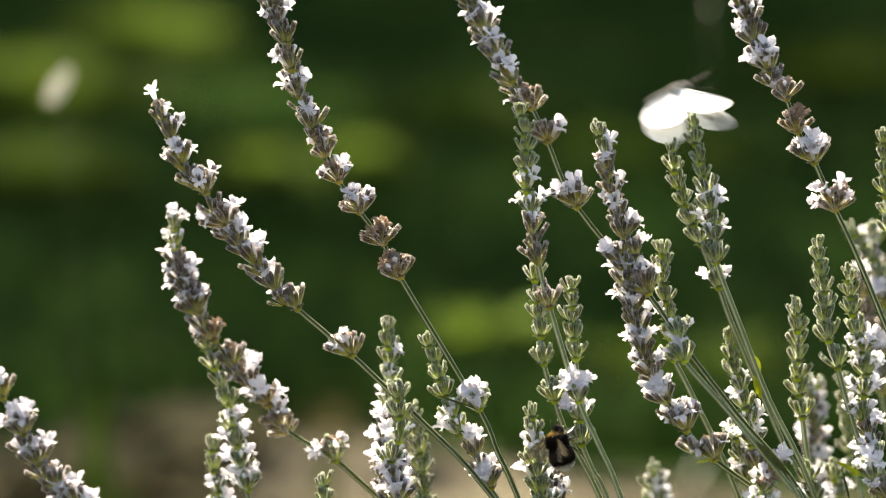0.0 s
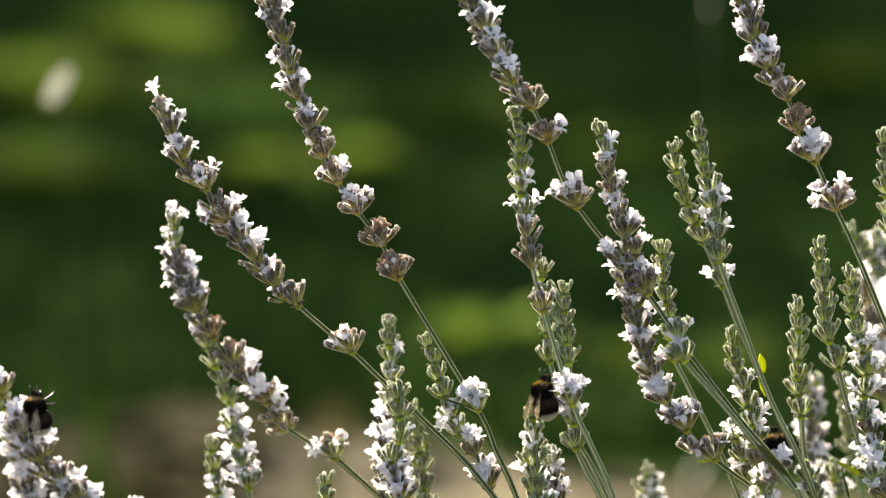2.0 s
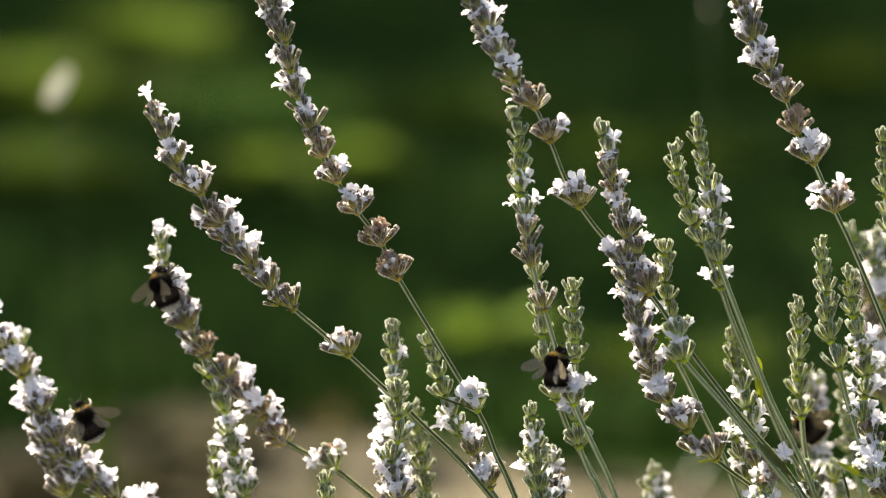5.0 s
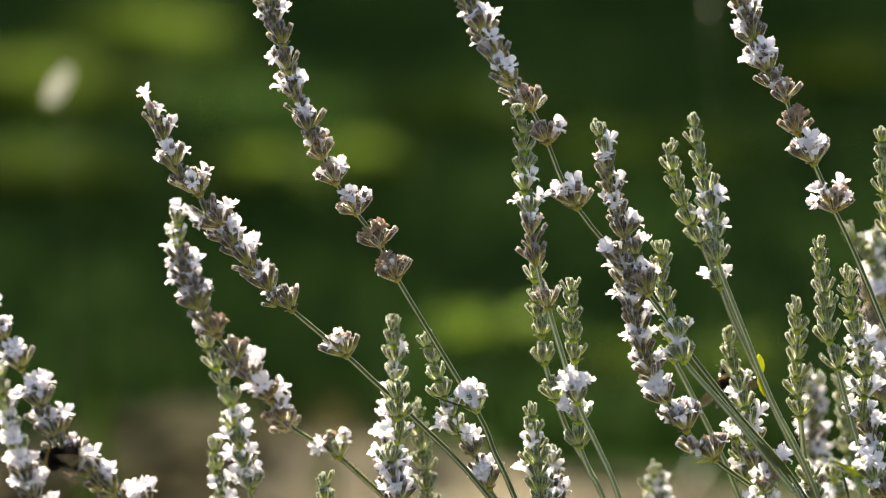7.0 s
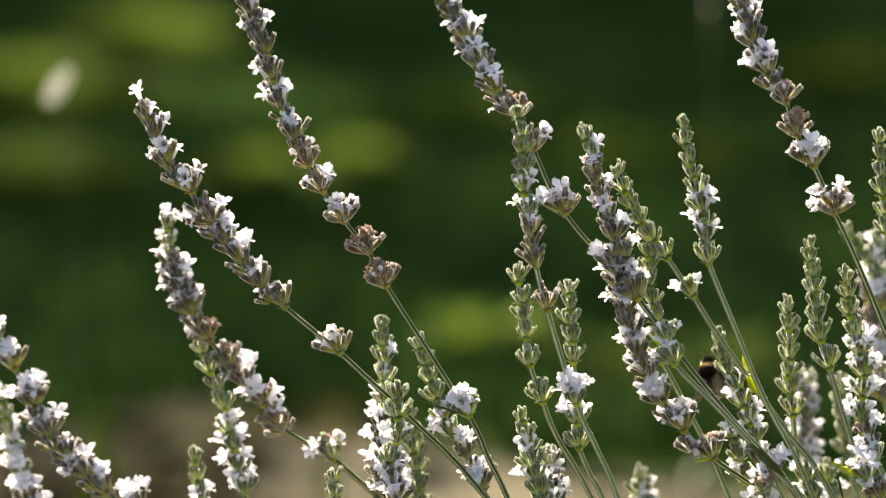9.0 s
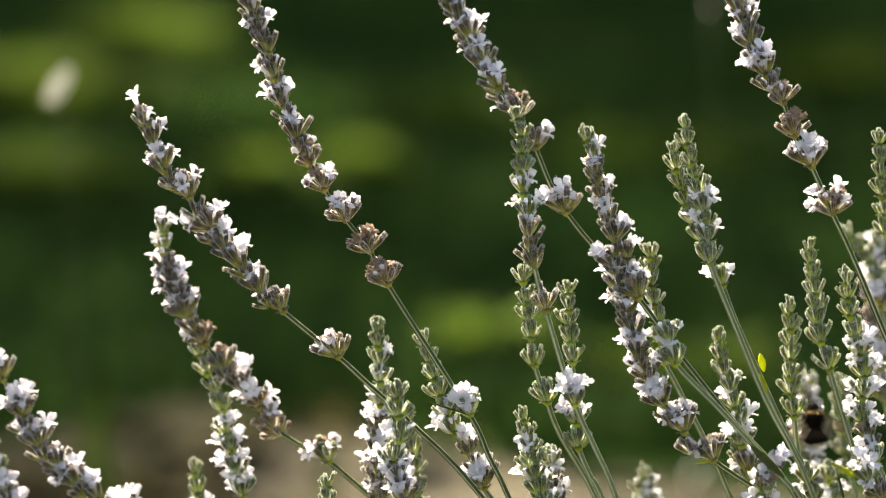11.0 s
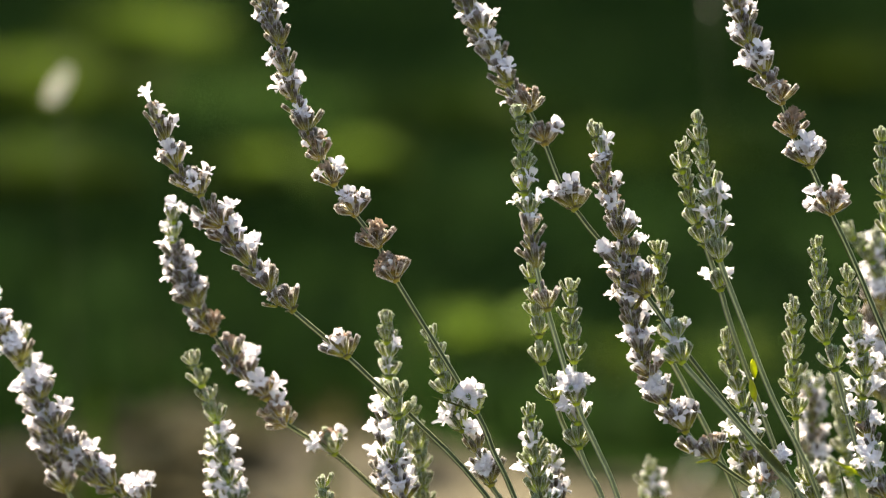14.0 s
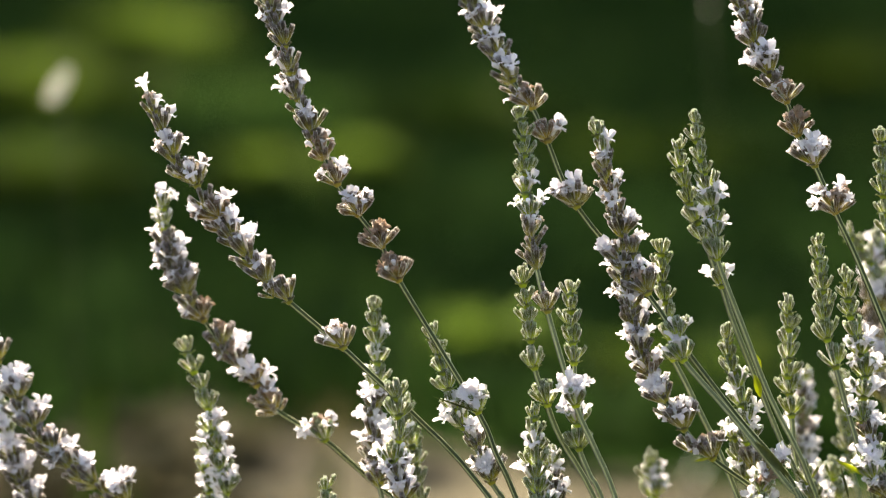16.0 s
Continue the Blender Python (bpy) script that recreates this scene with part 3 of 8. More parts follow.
            grow = Matrix.Translation((0, 0, 0.001)) @ Matrix.Rotation(a, 4, "Z") @ Matrix.Rotation(tilt, 4, "Y") @ Matrix.Translation((0, 0, 0.0054 * scale * tall)) @ Matrix.Rotation(rng.uniform(0, 6.2), 4, "Z") @ Matrix.Scale(rng.uniform(0.6, 0.95), 4)
            part("spent_flower", rng.choice(SPENT), whorl, grow, "shrivelled pale tan flower")
        for _ in range(rng.randint(0, 2) if open_ones and look_of != "green" else 0):
            a, tilt = rng.uniform(-3.1, 0.1), splay * rng.uniform(0.5, 0.9)
            grow = Matrix.Translation((0, 0, 0.0008)) @ Matrix.Rotation(a, 4, "Z") @ Matrix.Rotation(tilt, 4, "Y") @ Matrix.Translation((0, 0, 0.0062 * scale * tall)) @ Matrix.Scale(rng.uniform(0.7, 1.0), 4)
            part("flower_bud", rng.choice(BUD), whorl, grow, "closed white flower bud")
        if kind == "m" and open_ones and rng.random() < 0.6:
            open_ones += rng.choice("lrc")
        for letter in open_ones:
            side = letter.lower()
            for twice in range(2 if letter.isupper() else 1):
                a = {"l": math.pi, "r": 0.0, "c": -math.pi / 2, "d": rng.uniform(-2.9, -0.2), "t": math.pi * 0.9}[side] + rng.uniform(-0.45, 0.45) - (0.25 if side in "r" else -0.25 if side == "l" else 0)
                tilt = splay * (rng.uniform(0.3, 0.85) if side != "t" else 0.1)
                drop = rng.uniform(-0.0022, 0.0) if side in "lrc" else 0.0
                out = (0.0044 if side != "t" else 0.0088) * scale * tall
                size = rng.uniform(0.98, 1.3) * (1.08 if side == "d" else 0.95 if side == "t" else min(1.0, 0.53 + 0.08 * w))
                lift = Matrix.Translation((0, 0, 0.001 + 0.0016 * twice + drop))
                grow = lift @ Matrix.Rotation(a, 4, "Z") @ Matrix.Rotation(tilt, 4, "Y") @ Matrix.Translation((0, 0, out)) @ Matrix.Rotation(-a + rng.uniform(-0.6, 0.6), 4, "Z") @ Matrix.Scale(size, 4)
                if side == "d":
                    part("withered_flower", rng.choice(WITHERED), whorl, grow, "withered brown flower")
                else:
                    part("flower", rng.choice(COROLLA), whorl, grow, "open white two-lipped flower")
    stems[key] = thing
    return thing


def leaf_on(key, x, z, d, x1, z1, width, mat=LEAF, label="narrow yellow-green leaf"):
    """A narrow pointed leaf on a stem, from one point of the plane to another."""
    thing = stems[key]
    a, b = spot(x, z, d), spot(x1, z1, d - 2)
    run = b - a
    s = run.cross(AWAY).normalized() * width * 0.0005
    verts = []
    for t, w in ((0, 0.25), (0.3, 0.9), (0.6, 1.0), (0.85, 0.6), (1, 0.05)):
        c = a + run * t + AWAY * (-0.0012 * math.sin(t * 3.1))
        verts += [c - s * w, c + AWAY * 0.0005, c + s * w]
    n = len(verts)
    verts += [v + AWAY * 0.0003 for v in verts]
    faces = []
    for i in range(4):
        for k in range(2):
            q = i * 3 + k
            faces += [(q, q + 1, q + 4, q + 3), (n + q + 3, n + q + 4, n + q + 1, n + q)]
    part("leaf", mesh("leaf", [v - thing.location for v in verts], faces, mat), thing, Matrix(), label)


lavender("s1", "fade", 6, 0, [(-100.5, 47.0, 3.1, "m", "t"), (-97.1, 39.8, 4.5, "m", "r"), (-93.2, 30.1, 5.9, "m", "lCr"), (-85.1, 20.4, 7.3, "m", "lrc"), (-77.8, 9.1, 8.1, "b", "lr"), (-72.6, 1.8, 6.2, "m", "Rl"), (-66.9, -4.6, 6.2, "m", "rl"), (-60.9, -13.1, 6.2, "m", "rc"), (-52.4, -21.0, 6.9, "m", "l"), (-33.0, -37.5, 8.1, "m", "lcd")], [(-23.0, -46.9), (-7.8, -61.2), (16.9, -87.5)], 31)
lavender("s2", "fade", 48, 44, [(-98.8, 8.1, 3.4, "g", "Cr"), (-98.4, 1.0, 4.1, "g", "l"), (-97.2, -5.2, 5.0, "m", "l"), (-95.4, -11.4, 6.2, "m", "lr"), (-92.8, -17.2, 6.6, "m", "Lc"), (-90.0, -23.2, 7.5, "m", "LRc"), (-84.2, -33.0, 5.7, "b", "lD"), (-77.1, -42.9, 7.1, "m", "d"), (-72.1, -48.7, 5.7, "b", "RDl"), (-64.7, -57.0, 6.1, "b", "LCrd"), (-58.8, -65.5, 6.4, "b", "rDd"), (-39.8, -77.3, 7.1, "g", "LrDd")], [(-31.9, -83.9), (-23.2, -91.7), (-2.9, -109.9)], 32)
lavender("s3", "fade", 4, 0, [(-64.9, 101.0, 4.2, "m", "l"), (-62.9, 94.6, 4.5, "m", "r"), (-60.9, 87.3, 4.9, "m", "c"), (-58.9, 80.8, 4.9, "m", "rl"), (-56.0, 74.0, 4.9, "m", ""), (-54.0, 64.7, 4.9, "m", "dl"), (-51.2, 55.0, 5.2, "m", "Lr"), (-46.7, 43.3, 6.1, "m", "C"), (-42.3, 34.8, 5.5, "b", "dDr"), (-37.5, 24.8, 6.2, "b", "lDr"), (-30.2, 13.9, 7.3, "b", "ccr"), (-21.7, 2.6, 7.3, "b", "DDd"), (-15.7, -9.5, 8.5, "b", "DDD"), (12.5, -56.5, 6.3, "g", "lCCCr")], [(19.3, -72.2), (26.9, -89.1)], 33)
lavender("s4", "fade", 34, -22, [(3.3, 100.4, 4.6, "m", "r"), (6.3, 94.2, 4.9, "m", "l"), (11.0, 86.8, 5.3, "m", "r"), (15.1, 78.9, 6.0, "m", "lR"), (19.5, 70.2, 6.3, "m", "Lc"), (24.6, 61.2, 6.3, "m", "Cl"), (31.7, 51.3, 7.4, "b", "ld"), (37.3, 39.1, 7.3, "b", "rd"), (47.6, 15.5, 7.7, "m", "LCcd"), (72.6, -15.5, 7.7, "m", "d")], [(86.0, -35.2), (103.9, -58.7), (127.6, -89.0)], 34)
lavender("s5", "mix", -10, -12, [(27.7, 47.0, 2.9, "g", ""), (28.9, 40.8, 3.6, "g", ""), (28.9, 34.9, 3.8, "g", ""), (28.9, 28.5, 4.5, "g", ""), (29.5, 20.9, 4.3, "g", "r"), (30.9, 13.2, 4.7, "g", "lr"), (31.9, 5.8, 4.7, "m", "c"), (33.3, -3.4, 5.2, "m", ""), (37.5, -19.9, 6.1, "m", ""), (47.7, -53.1, 6.1, "g", "lCCCr")], [(55.3, -69.9), (63.3, -89.1)], 35)
lavender("s6", "green", 14, 8, [(32.9, -10.4, 3.7, "g", ""), (33.7, -18.1, 4.0, "g", ""), (34.5, -24.5, 4.4, "g", ""), (35.3, -30.6, 4.4, "g", ""), (36.3, -40.3, 4.9, "g", ""), (40.5, -53.7, 5.5, "g", "")], [(45.3, -66.6), (58.2, -90.8)], 36)
lavender("s7", "green", 6, 2, [(45.8, -14.5, 3.1, "g", ""), (46.0, -20.2, 3.6, "g", ""), (45.8, -25.8, 4.0, "g", ""), (46.8, -31.7, 4.0, "g", ""), (47.4, -38.5, 4.4, "g", ""), (48.0, -50.2, 4.4, "g", "Lr"), (49.0, -60.5, 4.7, "g", "LLr"), (49.4, -69.1, 5.1, "g", "")], [(53.6, -79.4), (59.2, -90.4)], 37)
lavender("s8", "fade", 2, 4, [(56.2, 40.5, 3.3, "g", ""), (57.6, 34.4, 4.0, "g", "r"), (58.6, 28.2, 4.2, "m", "lc"), (60.2, 20.7, 4.2, "b", "r"), (62.0, 13.1, 4.5, "m", "lc"), (64.5, 5.4, 4.9, "m", "rl"), (63.7, -5.0, 4.9, "m", "L"), (68.5, -2.2, 3.8, "m", "r"), (65.3, -11.5, 5.2, "m", "rl"), (67.3, -20.8, 5.5, "m", "lcR"), (69.3, -28.4, 5.2, "m", "r"), (70.7, -35.9, 5.5, "m", "lr"), (74.2, -44.1, 5.5, "b", "rl"), (79.4, -53.4, 6.2, "m", "LCCr"), (86.3, -64.3, 8.1, "m", "LrC"), (96.4, -74.8, 7.3, "m", "ld")], [(110.1, -84.9), (117.1, -90.5)], 38)
lavender("s9", "green", 10, 6, [(78.5, -1.6, 3.3, "g", ""), (79.1, -7.1, 3.5, "g", ""), (78.7, -12.1, 3.6, "g", ""), (79.7, -18.6, 4.2, "g", ""), (80.5, -24.7, 4.0, "g", "l"), (81.7, -31.6, 4.4, "g", ""), (82.5, -39.0, 4.0, "g", "")], [(89.1, -52.3), (105.8, -89.4)], 39)
lavender("s36", "mix", -12, -24, [(83.6, -31.1, 4.7, "g", "r"), (84.7, -38.9, 5.4, "g", "c")], [(101.4, -58.2), (122.4, -84.2), (126.2, -88.8)], 40)
lavender("s10", "green", 8, 14, [(82.1, 34.0, 2.9, "g", ""), (82.7, 28.3, 3.6, "g", ""), (84.3, 22.7, 4.0, "g", ""), (86.4, 16.2, 4.0, "g", ""), (89.4, 9.1, 4.4, "g", ""), (92.3, 2.2, 4.4, "g", ""), (98.6, -13.2, 4.7, "g", "lr")], [(103.4, -26.6), (113.2, -49.5), (122.4, -70.5), (131.2, -90.0)], 41)
lavender("s11", "mix", 0, 6, [(89.5, 43.2, 2.5, "g", ""), (89.9, 37.8, 3.3, "g", ""), (91.1, 31.2, 3.6, "g", ""), (92.3, 26.0, 3.6, "g", ""), (93.8, 19.9, 4.0, "g", ""), (95.4, 14.3, 4.7, "g", "rl"), (96.2, 8.3, 4.3, "g", "l"), (97.0, 3.4, 4.3, "g", "Lr"), (97.1, -4.0, 5.8, "g", "")], [(107.0, -30.0), (116.6, -54.3), (132.8, -88.6)], 42)
lavender("s12", "fade", 0, -4, [(101.4, 103.2, 4.8, "m", ""), (103.8, 95.9, 5.2, "m", "l"), (106.2, 88.7, 5.2, "m", "r"), (109.0, 81.4, 5.5, "m", "lr"), (111.0, 74.6, 5.5, "m", "L"), (115.8, 63.7, 7.3, "m", "LlRC"), (121.8, 54.1, 5.9, "b", "LDd"), (125.8, 42.4, 7.3, "b", "DDd"), (131.8, 31.3, 7.7, "m", "lrC"), (139.0, 14.7, 8.1, "b", "LRDd")], [(145.8, 0.2), (155.8, -23.9), (181.7, -90.0)], 43)
lavender("s13", "mix", 16, 14, [(103.4, -33.9, 3.5, "g", ""), (103.6, -39.6, 4.0, "g", ""), (105.0, -44.9, 4.0, "g", ""), (107.3, -51.4, 4.4, "g", "r"), (108.5, -57.1, 4.4, "g", "l"), (110.5, -63.2, 4.4, "g", "r"), (110.9, -70.1, 4.8, "g", "lr"), (112.9, -78.6, 4.9, "m", "r")], [(115.3, -85.1), (118.1, -91.1)], 44)
lavender("s14", "green", 18, 16, [(127.0, -23.4, 3.3, "g", ""), (127.6, -28.9, 3.7, "g", ""), (127.8, -34.8, 4.0, "g", ""), (127.8, -40.1, 4.0, "g", ""), (127.7, -46.0, 4.2, "g", ""), (128.3, -52.1, 4.4, "g", ""), (129.3, -60.0, 4.4, "g", "")], [(130.5, -71.0), (133.3, -91.3)], 45)
lavender("s15", "green", 4, 0, [(134.5, 0.2, 1.8, "g", ""), (134.7, -4.4, 2.9, "g", ""), (135.3, -10.1, 3.6, "g", ""), (135.8, -15.3, 4.0, "g", ""), (136.2, -21.2, 4.2, "g", ""), (136.6, -26.4, 4.2, "g", ""), (137.4, -32.4, 4.7, "g", ""), (140.4, -42.1, 5.4, "g", "")], [(144.1, -56.2), (151.1, -80.3), (154.4, -92.3)], 46)
lavender("s16", "mix", 2, 4, [(144.4, -11.5, 2.9, "g", ""), (144.8, -17.3, 3.3, "g", ""), (145.6, -23.2, 4.0, "g", ""), (147.4, -30.4, 4.4, "g", ""), (149.5, -37.3, 5.1, "g", "lR"), (150.7, -44.9, 5.1, "g", "LR"), (150.3, -52.2, 4.7, "g", "rl"), (149.9, -60.7, 4.7, "g", "Lr"), (152.4, -67.5, 4.9, "m", "dr"), (154.8, -74.8, 5.4, "g", "LC")], [(158.5, -82.5), (162.5, -90.5)], 47)
lavender("s17", "blur", 105, 100, [(140.3, -53.6, 5.0, "g", "c"), (140.7, -60.4, 5.2, "m", "R"), (141.0, -66.9, 5.4, "g", "LR"), (140.5, -74.1, 5.2, "m", "DrL"), (141.8, -81.8, 5.4, "g", "rc"), (143.4, -89.1, 5.5, "m", "LC"), (145.5, -96.4, 5.5, "m", "R")], [(148.2, -104.9)], 48)
lavender("s18", "green", 85, 80, [(150.4, -52.9, 3.8, "g", ""), (150.8, -58.4, 4.2, "g", ""), (151.4, -63.9, 4.2, "g", ""), (152.0, -69.8, 4.6, "g", ""), (152.7, -76.2, 4.6, "g", ""), (153.9, -83.3, 5.0, "g", "")], [(155.5, -90.9), (157.0, -97.2)], 49)
lavender("s19", "green", 6, 6, [(157.3, 37.8, 2.9, "g", ""), (157.5, 32.1, 3.3, "g", ""), (157.7, 25.8, 3.6, "g", ""), (158.3, 19.4, 3.6, "g", ""), (158.7, 12.7, 4.0, "g", ""), (159.5, 6.3, 4.4, "g", "")], [(162.7, -7.9), (174.8, -52.3), (184.9, -92.7)], 50)
lavender("s20", "blur", 115, 110, [(167.1, 0.2, 4.7, "g", "l"), (166.2, -8.0, 5.2, "m", "LC"), (165.3, -16.2, 5.6, "m", "LR"), (164.6, -24.9, 5.6, "b", "d"), (165.7, -34.4, 6.0, "b", "Ld"), (167.3, -45.2, 5.9, "m", "CR"), (168.6, -56.0, 5.9, "m", "L")], [(170.9, -68.9), (174.0, -96.9)], 51)
lavender("s34", "green", 90, 95, [(153.5, 4.5, 3.1, "g", ""), (157.3, 0.6, 3.8, "g", ""), (161.2, -4.5, 4.2, "g", ""), (163.8, -11.7, 4.6, "g", "l"), (165.5, -21.1, 4.8, "m", "C")], [(168.2, -33.9), (174.5, -96.0)], 52)
lavender("s21", "fade", 50, 46, [(-167.5, -21.6, 4.5, "g", "r"), (-161.6, -31.4, 5.4, "m", "lc"), (-156.0, -41.3, 6.1, "m", "lC"), (-148.6, -55.4, 7.9, "m", "LCR"), (-142.8, -65.8, 7.5, "m", "Lr"), (-136.5, -74.5, 6.4, "m", "r"), (-129.4, -81.1, 6.8, "m", "CRl"), (-121.9, -86.5, 6.8, "m", "Rr"), (-109.5, -93.5, 7.1, "m", "CR")], [(-100.3, -99.3), (-92.0, -107.6)], 53)
lavender("s33", "mix", 64, 60, [(-155.2, -33.3, 3.4, "g", "c"), (-153.9, -39.6, 3.8, "g", "l"), (-152.1, -46.3, 4.5, "g", "r"), (-150.4, -53.4, 4.9, "g", "lc"), (-148.3, -61.4, 5.3, "g", "LC"), (-145.7, -69.3, 5.4, "m", "Lr"), (-142.8, -77.7, 5.8, "m", "LCR"), (-138.9, -86.8, 5.8, "m", "LR")], [(-136.0, -93.9), (-132.6, -102.3)], 54)
lavender("s22", "green", 0, 0, [(-42.6, -84.3, 3.1, "g", ""), (-42.2, -89.9, 3.6, "g", "")], [(-41.4, -96.3)], 55)
lavender("s23", "mix", 34, 30, [(-18.3, -29.2, 3.3, "g", ""), (-17.9, -34.7, 3.7, "g", ""), (-17.5, -40.9, 4.1, "g", "r"), (-17.3, -47.5, 4.4, "g", "c"), (-17.9, -55.7, 4.8, "g", "l"), (-18.3, -64.7, 4.9, "m", "Lr"), (-18.9, -73.7, 4.9, "m", "L"), (-18.9, -82.3, 5.3, "m", "Lr"), (-17.2, -90.5, 5.3, "m", "L")], [(-16.0, -98.2)], 56)
lavender("s24", "mix", -4, 0, [(-15.6, -52.7, 4.7, "g", ""), (-15.6, -59.2, 5.1, "g", ""), (-15.5, -67.6, 5.4, "g", "l"), (-18.5, -75.3, 5.1, "g", "l"), (-16.9, -81.4, 5.2, "m", "lrR"), (-15.7, -89.0, 5.2, "m", "RC")], [(-14.5, -98.3)], 57)
lavender("s25", "green", 52, 52, [(-10.0, -61.8, 3.7, "g", ""), (-8.7, -68.5, 4.5, "g", ""), (-7.5, -74.7, 4.5, "g", ""), (-6.7, -80.9, 4.9, "g", ""), (-5.8, -88.4, 4.9, "g", ""), (-5.0, -95.5, 4.9, "g", "")], [(-4.0, -101.7)], 58)
lavender("s26", "mix", 10, 6, [(-4.9, -34.6, 3.1, "g", ""), (-3.0, -40.5, 3.5, "g", ""), (-1.2, -46.5, 4.0, "g", ""), (0.8, -52.4, 4.7, "g", ""), (3.2, -59.7, 4.4, "g", "c"), (6.1, -65.7, 4.4, "g", "L"), (10.9, -72.2, 4.5, "m", "Cr"), (16.6, -85.0, 6.9, "m", "LCc")], [(20.4, -90.7), (23.4, -96.7)], 59)
lavender("s28", "mix", 8, 6, [(31.7, -60.0, 2.5, "g", ""), (32.3, -66.6, 4.6, "g", ""), (33.1, -71.6, 5.0, "g", "c"), (33.6, -76.6, 5.0, "g", ""), (33.9, -81.6, 5.2, "g", "l"), (34.5, -86.6, 5.2, "g", "r"), (35.9, -92.3, 5.4, "g", "r")], [(37.1, -98.7)], 60)
lavender("s40", "mix", 24, 24, [(38.6, -78.5, 4.4, "g", "r"), (39.5, -85.0, 4.8, "m", "lr"), (40.6, -92.0, 5.2, "m", "LR")], [(42.0, -99.5)], 70)
lavender("s37", "green", 10, 10, [(131.2, -83.2, 4.4, "g", ""), (132.8, -89.7, 4.7, "g", "l")], [(134.4, -97.0)], 61)
lavender("s38", "blur", 70, 70, [(145.6, -85.2, 4.9, "g", "l"), (147.3, -93.7, 5.3, "g", "lr")], [(148.6, -100.8)], 62)
lavender("s39", "mix", 22, 22, [(105.3, -68.4, 4.0, "g", "l"), (107.7, -75.7, 4.4, "g", "r"), (109.8, -83.5, 4.8, "g", "L")], [(112.2, -91.6)], 63)
lavender("s29", "blur", 95, 95, [(79.5, -85.7, 3.1, "g", ""), (80.0, -91.3, 4.6, "g", "r"), (81.3, -97.7, 5.2, "g", "CR")], [(83.0, -104.6)], 64)
lavender("s30", "fade", -2, 0, [(117.3, -78.5, 4.5, "m", "rc"), (114.1, -86.2, 5.1, "g", "DdlC"), (113.8, -93.3, 5.8, "g", "Lr")], [(115.0, -98.3)], 65)
lavender("s32", "mix", -4, -4, [(152.6, -81.6, 6.1, "g", "Rl"), (157.6, -88.0, 5.2, "m", "L")], [(160.6, -94.1)], 66)
lavender("s27", "mix", 50, 46, [(-91.6, -43.4, 3.2, "g", ""), (-89.1, -49.9, 4.1, "g", ""), (-86.0, -56.7, 4.1, "g", ""), (-83.3, -63.3, 4.5, "g", ""), (-82.2, -72.4, 4.5, "g", "lR"), (-80.1, -78.2, 4.7, "g", "rl"), (-78.4, -86.5, 5.0, "g", "LR"), (-76.3, -94.3, 5.2, "g", "LR")], [(-74.6, -101.3)], 67)
lavender("s35", "mix", 54, 54, [(-85.2, -74.0, 3.2, "g", ""), (-84.4, -81.5, 3.6, "g", ""), (-82.9, -89.4, 4.1, "g", "lr"), (-81.7, -96.7, 4.5, "g", "lR")], [(-80.0, -104.0)], 68)
leaf_on("s10", 112.9, -44.8, 6, 111.3, -38.0, 2.6)
leaf_on("s10", 113.6, -53.4, 8, 111.2, -45.2, 2.6)
leaf_on("s4", 121.5, -79.4, -26, 109.2, -67.2, 3.0, LEAF_SHADED, "pointed leaf in the darker, shaded olive-green")
leaf_on("s32", 144.4, -90.0, -5, 141.2, -77.8, 0.9, LEAF_SHADED, "pointed leaf in the darker, shaded olive-green")
leaf_on("s32", 152.6, -82.0, -4, 138.8, -75.0, 1.6)
leaf_on("s3", 12.3, -56.9, -5, -3.0, -51.4, 0.7, LEAF_SHADED, "pointed leaf in the darker, shaded olive-green")
leaf_on("s8", 96.4, -74.8, 2, 90.3, -76.0, 0.9)


# ---- insects ----
def ball(profile, sides, mats, slots=None, squash=1.0, fuzz=0.0, seed=1, dense=12):
    """A rounded body along x from (x, radius) rings, in mm, with short fur when fuzz is given."""
    rng = random.Random(seed)
    verts, faces, slot = [], [], []
    for x, r in profile:
        for k in range(sides):
            a = 2 * math.pi * k / sides
            verts.append(Vector((x, r * math.cos(a), r * math.sin(a) * squash)) * 0.001)
    for i in range(len(profile) - 1):
        for k in range(sides):
            j = (k + 1) % sides
            faces.append((i * sides + k, (i + 1) * sides + k, (i + 1) * sides + j, i * sides + j))
            slot.append(slots[i] if slots else 0)
    faces += [tuple(range(sides)), tuple(reversed(range(len(verts) - sides, len(verts))))]
    slot += [slots[0] if slots else 0, slots[-1] if slots else 0]
    if fuzz:
        core = Vector((sum(p[0] for p in profile) / len(profile), 0, 0)) * 0.001
        for fi in range(len(slot) - 2):
            quad = [verts[q] for q in faces[fi]]
            for _ in range(dense):
                u, w = rng.random(), rng.random()
                p = (quad[0] * (1 - u) + quad[1] * u) * (1 - w) + (quad[3] * (1 - u) + quad[2] * u) * w
                out = (p - Vector((p.x * 0.7 + core.x * 0.3, 0, 0))).normalized()
                tip = p + out * fuzz * 0.001 * rng.uniform(0.5, 1.2) + Vector((-0.0004, rng.uniform(-0.0003, 0.0003), rng.uniform(-0.0003, 0.0003)))
                s = out.cross(Vector((rng.uniform(-1, 1), 1, rng.uniform(-1, 1)))).normalized() * (0.00009 if dense < 20 else 0.00005)
                n = len(verts)
                verts += [p - s, p + s, tip]
                faces.append((n, n + 1, n + 2))
                row = min(len(profile) - 2, max(0, fi // sides + rng.choice((-1, 0, 0, 1))))
                slot.append(slots[row] if slots else 0)
    return mesh("body", verts, faces, mats, slot)


